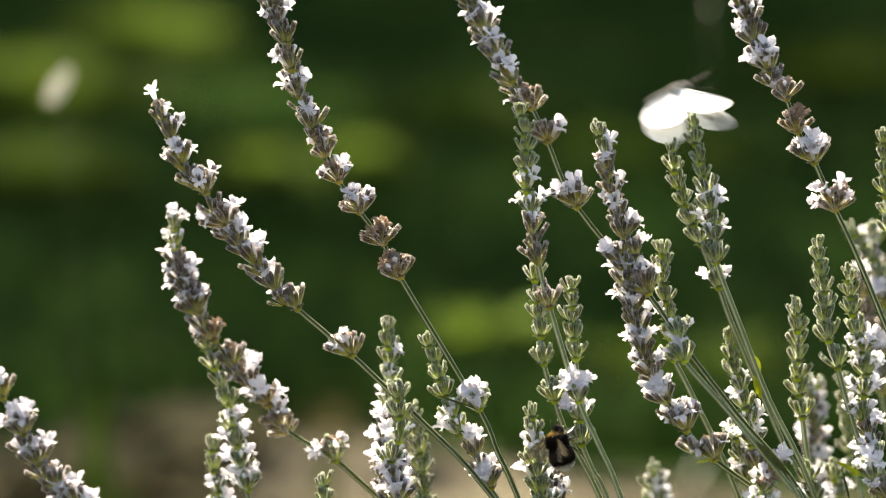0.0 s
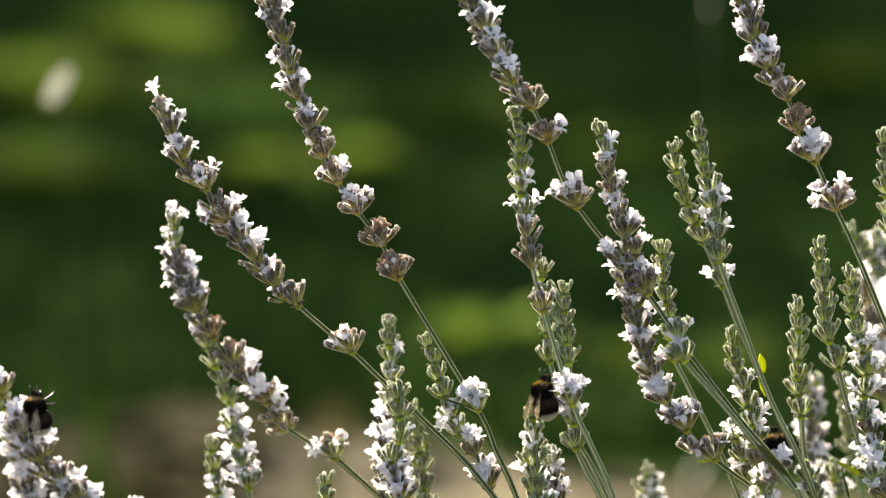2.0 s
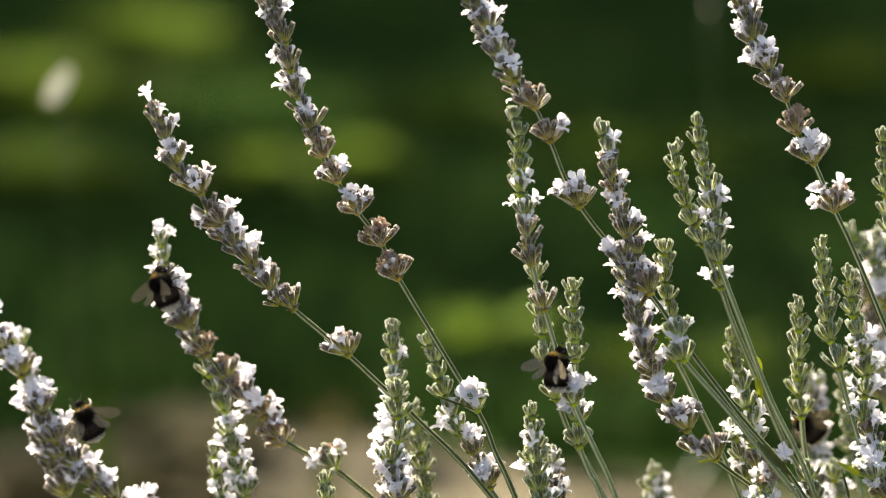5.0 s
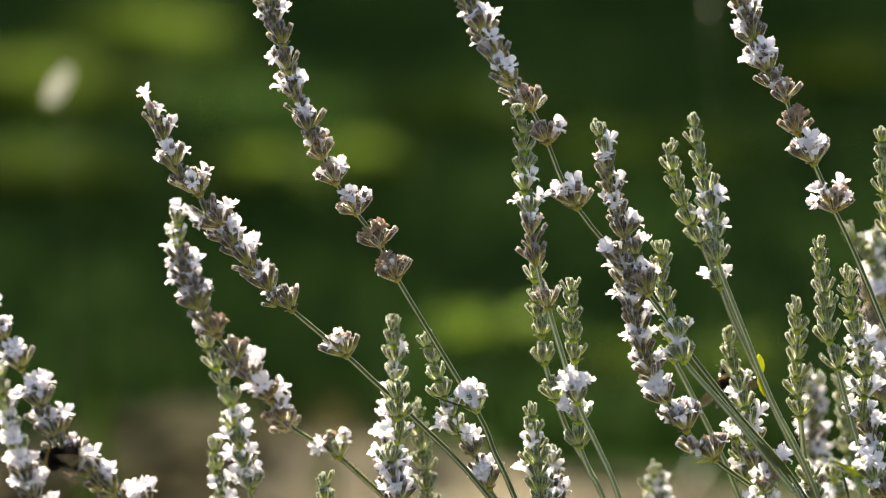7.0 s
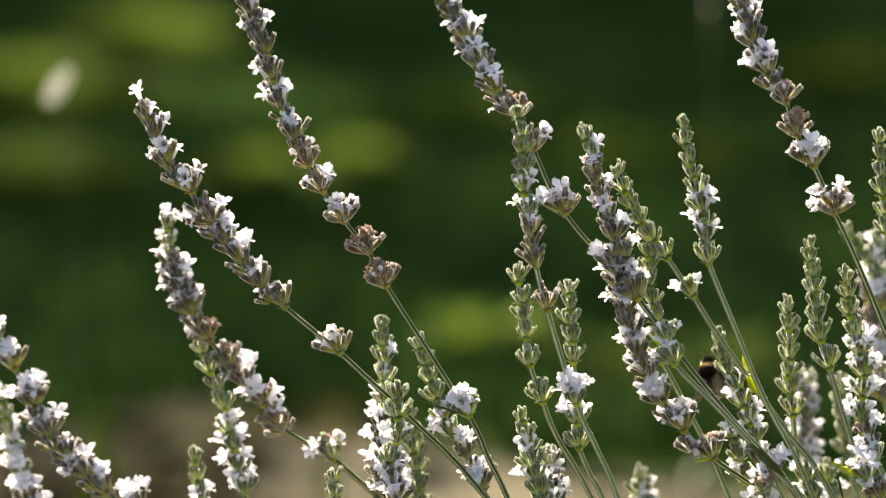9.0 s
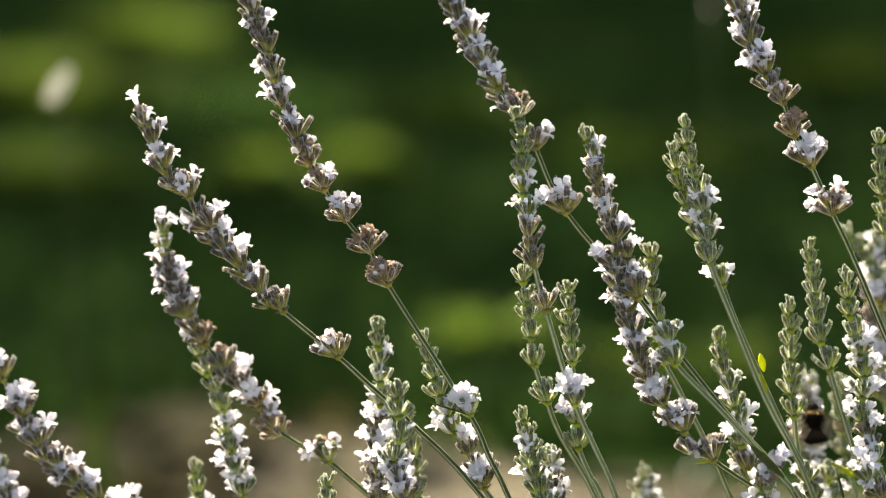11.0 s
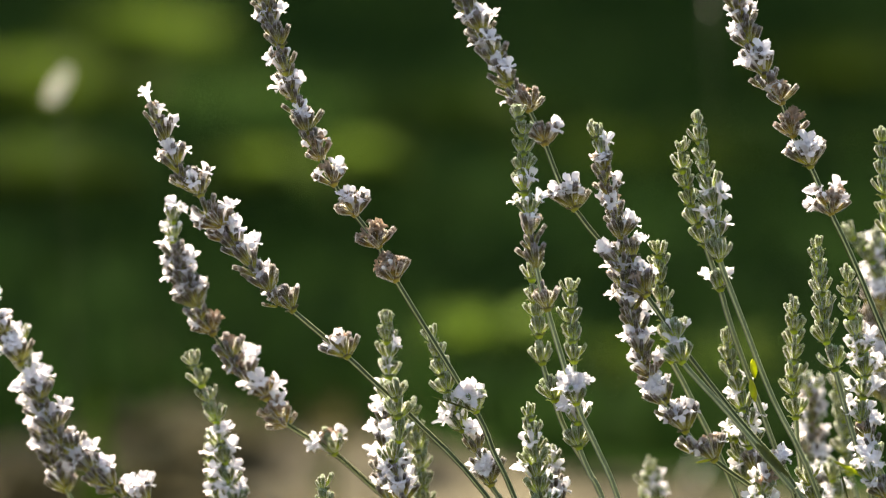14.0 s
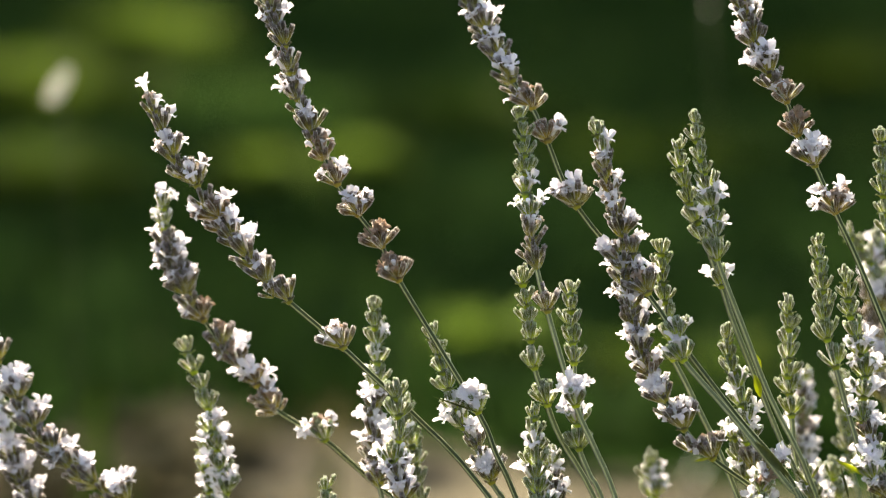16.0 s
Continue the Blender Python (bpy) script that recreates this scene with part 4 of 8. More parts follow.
def wing_mesh(name, outline, mat, thick=0.00006, veins=True, tip_from=None, tip_mat=None, bulge=0.0):
    """A wing in its own plane: outline of (x, y) in mm round the root, in fine steps, with an edge."""
    pts = [Vector((x, y, 0)) * 0.001 for x, y in outline]
    root = Vector((0, 0, 0))
    verts, faces, slot = [], [], []
    layers = (0.0, 0.35, 0.7, 1.0)
    for side in (1, -1):
        base = len(verts)
        for s in layers:
            for p in pts:
                q = root.lerp(p, s)
                verts.append(q + Vector((0, 0, side * thick + bulge * math.sin(s * 3.14) * 0.001)))
        n = len(pts)
        for i in range(len(layers) - 1):
            for k in range(n - 1):
                a = base + i * n + k
                quad = (a, a + 1, a + n + 1, a + n)
                faces.append(quad if side > 0 else tuple(reversed(quad)))
                far = (verts[a + n].y + verts[a + n + 1].y) / 2
                slot.append(1 if tip_from and abs(far) > tip_from * 0.001 and i > 1 else 0)
    return mesh(name, verts, faces, [mat, tip_mat] if tip_mat else [mat], slot)


def arc(points, steps=4):
    return [(p.x, p.y) for p in smooth_line([Vector((x, y, 0)) for x, y in points], steps)]


def limb(points, r0, r1, mat, name="leg"):
    line = smooth_line([Vector(p) * 0.001 for p in points], 3)
    return tube(name, line, lambda t: (r0 + (r1 - r0) * t) * 0.001, mat, 6)


def bumblebee():
    """A bumblebee, head towards +x, back up, 15 mm long: black, a yellow collar, a white tail."""
    bee = new("bumblebee")
    def oval(x0, x1, r, steps, fat):
        """A rounded profile from x0 to x1, thickest at the share fat of its length."""
        rows = []
        for i in range(steps + 1):
            t = i / steps
            u = t / fat if t < fat else (1 - t) / (1 - fat)
            rows.append((x0 + (x1 - x0) * t, max(0.12, r * math.sqrt(max(0.0, 1 - (1 - u) ** 2)))))
        return rows

    thorax = ball(oval(-3.3, 3.1, 3.5, 12, 0.52), 16, [FUR_BLACK, FUR_YELLOW], [0] * 10 + [1] * 2, 0.95, 1.3, 2, 44)
    part("thorax", thorax, bee, Matrix(), "furry black thorax with a yellow collar")
    part("head", ball(oval(0, 3.1, 1.75, 8, 0.45), 12, [FUR_BLACK], None, 1.05, 0.5, 3, 24), bee, pose(0.0026, 0, -0.0007, 0, 22, 0))
    belly = ball(oval(-8.6, 0.8, 4.3, 16, 0.52), 18, [FUR_BLACK, FUR_WHITE, FUR_BROWN], [1] * 3 + [0] * 4 + [2] * 5 + [0] * 4, 0.92, 0.9, 4, 44)
    part("abdomen", belly, bee, pose(-0.0018, 0, -0.0003, 0, -14, 0), "furry black abdomen with a dull brown band and a white tail")
    for s in (1, -1):
        eye = ball([(-0.9, 0.1), (-0.5, 0.45), (0, 0.6), (0.5, 0.45), (0.9, 0.1)], 8, [CHITIN])
        part("eye", eye, bee, pose(0.0038, 0.0014 * s, -0.001, 0, 60, 0))
        part("antenna", limb([(4.6, 0.5 * s, -0.6), (5.8, 1.2 * s, 0.6), (7.4, 2.2 * s, -0.2)], 0.16, 0.12, CHITIN, "antenna"), bee)
        fore = [(0, 0), (0.6, 1.6), (0.4, 6), (-0.8, 10.5), (-2.4, 12), (-3.8, 11), (-4.2, 7), (-2.8, 3), (-1.2, 0.6), (0, 0)]
        hind = [(0, 0), (-0.4, 2), (-1.4, 5.5), (-2.8, 8), (-4.0, 7.4), (-4.2, 4.5), (-2.6, 1.6), (0, 0)]
        for name, out, x, tilt, sweep in (("forewing", fore, 0.0008, 28, -22), ("hindwing", hind, -0.0006, 22, -38)):
            me = wing_mesh(name, arc([(a, b * s) for a, b in out]), MEMBRANE, 0.00004)
            part(name, me, bee, pose(x, 0.0017 * s, 0.0019, tilt * s, 0, sweep * -s), "smoky clear wing")
        for x, dx in ((1.4, 1.8), (0.0, 0.2), (-1.4, -2.4)):
            leg = limb([(x, 1.2 * s, -1.6), (x + dx * 0.4, 3.2 * s, -2.6), (x + dx, 4.0 * s, -4.6), (x + dx * 1.5, 3.4 * s, -6.4), (x + dx * 1.9, 3.6 * s, -7.0)], 0.42, 0.14, CHITIN)
            part("leg", leg, bee)
    return tagged(bee, "black furry bumblebee with yellow collar and white tail visiting the lavender", "bumblebee", "bumblebees")


def butterfly():
    """A white butterfly, head towards +x, wings hinged on the body."""
    insect = new("butterfly")
    part("body", ball([(-11, 0.3), (-9, 1.0), (-5, 1.3), (-2, 1.2), (0, 1.7), (2, 1.9), (4, 1.4), (4.6, 1.0), (5.4, 1.25), (6.4, 0.9), (6.8, 0.2)], 10, [plain("butterfly_fur", (0.10, 0.10, 0.09), (0.34, 0.33, 0.30), 500, 0.8)], None, 1.0, 0.5, 6), insect, Matrix(), "grey downy body")
    wings = []
    for s in (1, -1):
        part("antenna", limb([(6.2, 0.4 * s, 0.5), (10, 2.4 * s, 2.5), (14, 4.2 * s, 3.2)], 0.12, 0.2, CHITIN, "antenna"), insect)
        fore = [(0, 0), (3.5, 4), (7.5, 12), (10, 20), (9, 23.5), (5, 23), (0, 19.5), (-3.5, 14), (-3.5, 6), (-1.5, 1), (0, 0)]
        hind = [(0, 0), (-1, 4), (-2, 11), (-4, 17), (-8, 19.5), (-13, 18), (-16.5, 13), (-16, 7), (-11, 2), (-4, 0.4), (0, 0)]
        for name, out, x in (("forewing", fore, 0.002), ("hindwing", hind, -0.0005)):
            me = wing_mesh(name, arc([(a, b * s) for a, b in out], 5), WING_WHITE, 0.00007, True, 21.8 if name == "forewing" else None, WING_GREY if name == "forewing" else None, 0.8)
            wings.append((s, x, part(name, me, insect, pose(x, 0.0008 * s, 0.0012 if name == "forewing" else 0.0008), "thin white wing")))
            if name == "forewing":
                dot = [(math.cos(k * 0.628) * 0.0010, math.sin(k * 0.628) * 0.0012, z) for z in (0.00016, -0.00016) for k in range(10)]
                caps = [tuple(range(10)), tuple(reversed(range(10, 20)))] + [(k, k + 10, (k + 1) % 10 + 10, (k + 1) % 10) for k in range(10)]
                part("wing_spot", mesh("wing_spot", dot, caps, WING_SPOT), wings[-1][2], pose(0.0030, 0.0155 * s, 0.0006), "small black spot")
    tagged(insect, "white butterfly with grey wing tips flying among the lavender", "butterfly")
    return insect, wings


bees = [bumblebee()]
bees += [copy_thing(bees[0], Matrix()) for _ in range(3)]
white_butterfly, flappers = butterfly()


# ---- what moves ----
def lean(key, x, z, d, dx, dz, deg):
    """The pose of a stem that has swung by dx, dz mm and turned by deg about the point x, z, d of the plane."""
    hub = spot(x, z, d)
    turn = Matrix.Rotation(radians(deg), 4, -AWAY)
    return Matrix.Translation(hub + (ACROSS * dx + RISE * dz) * 0.001) @ turn @ Matrix.Translation(FOOT[key] - hub)


def fly(x, z, d, heading, roll, pitch=0):
    """An insect at a point of the plane; heading: degrees from the right, anticlockwise; roll: how far its back turns from the lens
    to its left; pitch: how far its nose lifts."""
    a, b = radians(heading), radians(roll)
    ahead = ACROSS * math.cos(a) + RISE * math.sin(a)
    left = RISE * math.cos(a) - ACROSS * math.sin(a)
    up = -AWAY * math.cos(b) + left * math.sin(b)
    c = radians(pitch)
    ahead, up = ahead * math.cos(c) + up * math.sin(c), up * math.cos(c) - ahead * math.sin(c)
    return Matrix.Translation(spot(x, z, d)) @ Matrix((ahead, up.cross(ahead), up)).transposed().to_4x4()


def flutter(bee, folded):
    """A bee's wings: beating, but laid back along the body in the stretches named."""
    for wing in [c for c in bee.children if c.name.startswith(("forewing", "hindwing"))]:
        s = 1 if wing.location.y > 0 else -1
        fore = wing.name.startswith("fore")
        rows = []
        for k in range(161):
            t = k / 10
            rest = any(a <= t <= b for a, b in folded)
            tilt, sweep = (14, 58 if fore else 64) if rest else (34 + (26 if k % 2 else -18), 14 if fore else 30)
            rows.append((t, pose(wing.location.x, wing.location.y, wing.location.z, tilt * s, 0, sweep * s)))
        walk(wing, rows)


FOOT = {key: ob.location.copy() for key, ob in stems.items()}


def motions():
    walk(stems["s1"], [(0, lean("s1", -70.9, 12.5, 4, 0.0, -0.0, -0.00)), (0.5, lean("s1", -70.9, 12.5, 4, -2.5, -0.6, 0.71)), (1, lean("s1", -70.9, 12.5, 4, -5.9, -1.5, 1.66)), (1.5, lean("s1", -70.9, 12.5, 4, -2.5, -1.2, 0.70)), (2, lean("s1", -70.9, 12.5, 4, 0.3, 1.2, -0.21)), (2.5, lean("s1", -70.9, 12.5, 4, 0.2, 1.2, -0.08)), (3, lean("s1", -70.9, 12.5, 4, -0.6, 0.8, 0.16)), (3.5, lean("s1", -70.9, 12.5, 4, -0.6, 0.2, 0.36)), (4, lean("s1", -70.9, 12.5, 4, -1.1, -0.0, 0.32)), (6.5, lean("s1", -70.9, 12.5, 4, -2.8, -0.5, 0.60)), (7, lean("s1", -70.9, 12.5, 4, -2.3, -0.5, 0.47)), (7.5, lean("s1", -70.9, 12.5, 4, -4.6, -2.6, 1.26)), (8, lean("s1", -70.9, 12.5, 4, -6.8, -1.7, 1.56)), (8.5, lean("s1", -70.9, 12.5, 4, -8.3, -1.4, 1.81)), (9, lean("s1", -70.9, 12.5, 4, -4.9, 0.5, 0.66)), (11.5, lean("s1", -70.9, 12.5, 4, -5.5, -1.7, 1.06)), (12, lean("s1", -70.9, 12.5, 4, -5.1, -2.2, 1.05)), (12.5, lean("s1", -70.9, 12.5, 4, -1.9, 2.2, -0.20)), (13, lean("s1", -70.9, 12.5, 4, -3.5, 1.5, 0.18)), (13.5, lean("s1", -70.9, 12.5, 4, -3.5, -0.2, 0.48)), (14, lean("s1", -70.9, 12.5, 4, -2.0, -0.5, 0.22)), (14.5, lean("s1", -70.9, 12.5, 4, -2.0, 0.6, 0.13)), (15, lean("s1", -70.9, 12.5, 4, -1.5, 2.3, -0.30)), (15.5, lean("s1", -70.9, 12.5, 4, -2.5, 2.6, -0.30)), (16, lean("s1", -70.9, 12.5, 4, -3.2, 2.8, -0.03))])
    walk(stems["s2"], [(0, lean("s2", -72.5, -29.7, 47, 0.0, -0.0, -0.00)), (0.5, lean("s2", -72.5, -29.7, 47, -0.5, -0.5, 0.24)), (1, lean("s2", -72.5, -29.7, 47, -1.3, -0.5, 0.40)), (1.5, lean("s2", -72.5, -29.7, 47, -1.1, 0.5, 0.36)), (2, lean("s2", -72.5, -29.7, 47, -0.2, 0.8, 0.06)), (2.5, lean("s2", -72.5, -29.7, 47, 0.2, 0.8, 0.05)), (3, lean("s2", -72.5, -29.7, 47, 1.4, 0.8, -0.25)), (3.5, lean("s2", -72.5, -29.7, 47, -1.4, -6.8, 3.22)), (4, lean("s2", -72.5, -29.7, 47, -3.2, -6.8, 3.96)), (6.5, lean("s2", -72.5, -29.7, 47, -0.2, 0.8, 0.26)), (7, lean("s2", -72.5, -29.7, 47, 1.1, 1.6, -0.15)), (7.5, lean("s2", -72.5, -29.7, 47, 1.6, 1.1, -0.39)), (8, lean("s2", -72.5, -29.7, 47, 1.4, 1.6, -0.15)), (8.5, lean("s2", -72.5, -29.7, 47, -0.3, 1.0, 0.30)), (9, lean("s2", -72.5, -29.7, 47, -1.8, 0.2, 0.85)), (11.5, lean("s2", -72.5, -29.7, 47, -3.5, -1.0, 1.09)), (12, lean("s2", -72.5, -29.7, 47, -1.9, 1.6, 0.40)), (12.5, lean("s2", -72.5, -29.7, 47, -1.8, 1.3, 0.75)), (13, lean("s2", -72.5, -29.7, 47, -0.6, 3.0, -0.19)), (13.5, lean("s2", -72.5, -29.7, 47, 0.2, 3.0, -0.63)), (14, lean("s2", -72.5, -29.7, 47, -0.6, 2.7, 0.00)), (14.5, lean("s2", -72.5, -29.7, 47, -0.6, 2.5, 0.10)), (15, lean("s2", -72.5, -29.7, 47, -2.1, 4.7, 0.16)), (15.5, lean("s2", -72.5, -29.7, 47, -2.7, 8.6, -0.39)), (16, lean("s2", -72.5, -29.7, 47, -4.1, 7.6, 0.04))])
    walk(stems["s3"], [(0, lean("s3", -20.0, 8.0, 2, 0.0, -0.0, -0.00)), (0.5, lean("s3", -20.0, 8.0, 2, -0.2, -0.0, 0.12)), (1, lean("s3", -20.0, 8.0, 2, -0.2, -0.2, 0.18)), (1.5, lean("s3", -20.0, 8.0, 2, -0.2, -0.3, 0.12)), (2, lean("s3", -20.0, 8.0, 2, -0.5, -0.3, 0.12)), (2.5, lean("s3", -20.0, 8.0, 2, -0.2, -0.0, -0.13)), (3, lean("s3", -20.0, 8.0, 2, -0.2, -0.0, -0.13)), (3.5, lean("s3", -20.0, 8.0, 2, 0.0, -0.0, -0.00)), (4, lean("s3", -20.0, 8.0, 2, -0.2, -0.0, -0.13)), (6.5, lean("s3", -20.0, 8.0, 2, -1.4, -0.6, 0.12)), (7, lean("s3", -20.0, 8.0, 2, -1.1, -0.6, 0.12)), (7.5, lean("s3", -20.0, 8.0, 2, -2.0, -1.1, 0.43)), (8, lean("s3", -20.0, 8.0, 2, -5.1, -2.8, 1.23)), (8.5, lean("s3", -20.0, 8.0, 2, -4.9, -2.9, 1.41)), (9, lean("s3", -20.0, 8.0, 2, -5.4, -3.1, 1.47)), (11.5, lean("s3", -20.0, 8.0, 2, -4.8, -2.5, 1.34)), (12, lean("s3", -20.0, 8.0, 2, -7.1, -3.7, 1.95)), (12.5, lean("s3", -20.0, 8.0, 2, -3.7, -2.0, 0.92)), (13, lean("s3", -20.0, 8.0, 2, -2.5, -1.4, 0.55)), (13.5, lean("s3", -20.0, 8.0, 2, -3.4, -1.7, 0.91)), (14, lean("s3", -20.0, 8.0, 2, -1.7, -0.8, 0.42)), (14.5, lean("s3", -20.0, 8.0, 2, -1.2, -0.8, 0.31)), (15, lean("s3", -20.0, 8.0, 2, -1.7, -0.9, 0.48)), (15.5, lean("s3", -20.0, 8.0, 2, -0.8, -0.8, 0.18)), (16, lean("s3", -20.0, 8.0, 2, -0.6, -0.9, 0.12))])
    walk(stems["s4"], [(0, lean("s4", 33.4, 51.4, 14, 0.0, -0.0, -0.00)), (0.5, lean("s4", 33.4, 51.4, 14, -0.3, -0.0, -0.00)), (1, lean("s4", 33.4, 51.4, 14, -0.3, -0.3, -0.00)), (1.5, lean("s4", 33.4, 51.4, 14, -0.2, -0.3, 0.27)), (2, lean("s4", 33.4, 51.4, 14, 0.2, -0.0, -0.25)), (2.5, lean("s4", 33.4, 51.4, 14, 0.6, 0.2, -0.12)), (3, lean("s4", 33.4, 51.4, 14, 1.1, 0.5, -0.38)), (3.5, lean("s4", 33.4, 51.4, 14, 1.1, 0.6, -0.25)), (4, lean("s4", 33.4, 51.4, 14, 1.1, 0.3, -0.26)), (6.5, lean("s4", 33.4, 51.4, 14, 0.0, -0.0, -0.00)), (7, lean("s4", 33.4, 51.4, 14, -0.2, -0.3, 0.27)), (7.5, lean("s4", 33.4, 51.4, 14, -1.3, -0.6, -0.01)), (8, lean("s4", 33.4, 51.4, 14, -5.4, -3.3, 1.41)), (8.5, lean("s4", 33.4, 51.4, 14, -5.3, -2.6, 1.15)), (9, lean("s4", 33.4, 51.4, 14, -5.4, -2.8, 1.54)), (11.5, lean("s4", 33.4, 51.4, 14, -4.5, -2.5, 1.02)), (12, lean("s4", 33.4, 51.4, 14, -5.3, -3.0, 1.15)), (12.5, lean("s4", 33.4, 51.4, 14, -3.3, -1.9, 0.78)), (13, lean("s4", 33.4, 51.4, 14, -1.3, -0.8, -0.12)), (13.5, lean("s4", 33.4, 51.4, 14, -1.3, -0.6, -0.01)), (14, lean("s4", 33.4, 51.4, 14, -1.1, -0.6, 0.26)), (14.5, lean("s4", 33.4, 51.4, 14, -1.4, -0.6, 0.25)), (15, lean("s4", 33.4, 51.4, 14, -1.4, -0.8, 0.13)), (15.5, lean("s4", 33.4, 51.4, 14, -0.9, -0.6, -0.01)), (16, lean("s4", 33.4, 51.4, 14, 0.0, 0.3, -0.24))])
    walk(stems["s5"], [(0, lean("s5", 30.4, 15.2, -3, 0.0, -0.0, -0.00)), (0.5, lean("s5", 30.4, 15.2, -3, 0.2, -0.3, -0.56)), (1, lean("s5", 30.4, 15.2, -3, -1.4, -1.1, 0.52)), (1.5, lean("s5", 30.4, 15.2, -3, -1.2, -0.9, 0.00)), (2, lean("s5", 30.4, 15.2, -3, -2.1, -1.1, -0.08)), (2.5, lean("s5", 30.4, 15.2, -3, -1.7, -0.9, 0.60)), (3, lean("s5", 30.4, 15.2, -3, -0.9, -0.6, 0.01)), (3.5, lean("s5", 30.4, 15.2, -3, -1.5, -0.3, 0.04)), (4, lean("s5", 30.4, 15.2, -3, -3.2, -1.5, 0.61)), (6.5, lean("s5", 30.4, 15.2, -3, -0.3, -0.2, -0.04)), (7, lean("s5", 30.4, 15.2, -3, -0.6, -0.3, 0.04)), (7.5, lean("s5", 30.4, 15.2, -3, -0.8, -0.6, 0.61)), (8, lean("s5", 30.4, 15.2, -3, -2.0, -2.2, 0.57)), (8.5, lean("s5", 30.4, 15.2, -3, -2.0, -2.2, 0.57)), (9, lean("s5", 30.4, 15.2, -3, -0.9, -0.9, 0.00)), (11.5, lean("s5", 30.4, 15.2, -3, -1.5, -1.2, 0.04)), (12, lean("s5", 30.4, 15.2, -3, -2.0, -1.5, 0.57)), (12.5, lean("s5", 30.4, 15.2, -3, -1.4, -0.9, 0.60)), (13, lean("s5", 30.4, 15.2, -3, -1.2, -1.2, 0.01)), (13.5, lean("s5", 30.4, 15.2, -3, -0.8, -0.6, -0.56)), (14, lean("s5", 30.4, 15.2, -3, -0.9, -0.6, 0.01)), (14.5, lean("s5", 30.4, 15.2, -3, -0.9, -0.8, -0.08)), (15, lean("s5", 30.4, 15.2, -3, -1.2, -1.1, -0.08)), (15.5, lean("s5", 30.4, 15.2, -3, -0.9, -1.1, -0.08)), (16, lean("s5", 30.4, 15.2, -3, -0.5, -1.2, -0.52))])
    walk(stems["s6"], [(0, lean("s6", 34.2, -29.8, 13, -0.2, -0.2, -0.71)), (0.5, lean("s6", 34.2, -29.8, 13, -0.9, -0.2, -0.79)), (1, lean("s6", 34.2, -29.8, 13, 0.0, 0.4, -0.31)), (1.5, lean("s6", 34.2, -29.8, 13, 0.0, 0.0, -0.22)), (2, lean("s6", 34.2, -29.8, 13, 2.0, 0.6, -0.85)), (2.5, lean("s6", 34.2, -29.8, 13, 2.2, 1.0, -0.53)), (3, lean("s6", 34.2, -29.8, 13, 2.2, 1.0, -0.53)), (3.5, lean("s6", 34.2, -29.8, 13, 1.9, 1.6, -0.11)), (4, lean("s6", 34.2, -29.8, 13, 0.6, 0.4, -0.23)), (6.5, lean("s6", 34.2, -29.8, 13, 0.0, -0.0, -0.00)), (7, lean("s6", 34.2, -29.8, 13, 0.0, -0.0, -0.00)), (7.5, lean("s6", 34.2, -29.8, 13, -1.7, -0.6, 1.21)), (8, lean("s6", 34.2, -29.8, 13, -5.4, -0.9, 1.29)), (8.5, lean("s6", 34.2, -29.8, 13, -2.5, -0.0, -0.00)), (9, lean("s6", 34.2, -29.8, 13, -5.4, -0.9, 1.29)), (11.5, lean("s6", 34.2, -29.8, 13, -3.0, -0.9, 1.21)), (12, lean("s6", 34.2, -29.8, 13, -1.7, -0.6, 1.21)), (12.5, lean("s6", 34.2, -29.8, 13, 0.3, 0.6, -0.00)), (13, lean("s6", 34.2, -29.8, 13, -0.3, 0.2, 0.28)), (13.5, lean("s6", 34.2, -29.8, 13, 0.5, 0.6, -1.22)), (14, lean("s6", 34.2, -29.8, 13, -0.9, 0.2, 0.28)), (14.5, lean("s6", 34.2, -29.8, 13, -5.0, -2.8, 2.40)), (15, lean("s6", 34.2, -29.8, 13, -3.0, -1.2, 1.21)), (15.5, lean("s6", 34.2, -29.8, 13, -4.7, -1.9, 2.48)), (16, lean("s6", 34.2, -29.8, 13, -3.9, -1.6, 1.23))])
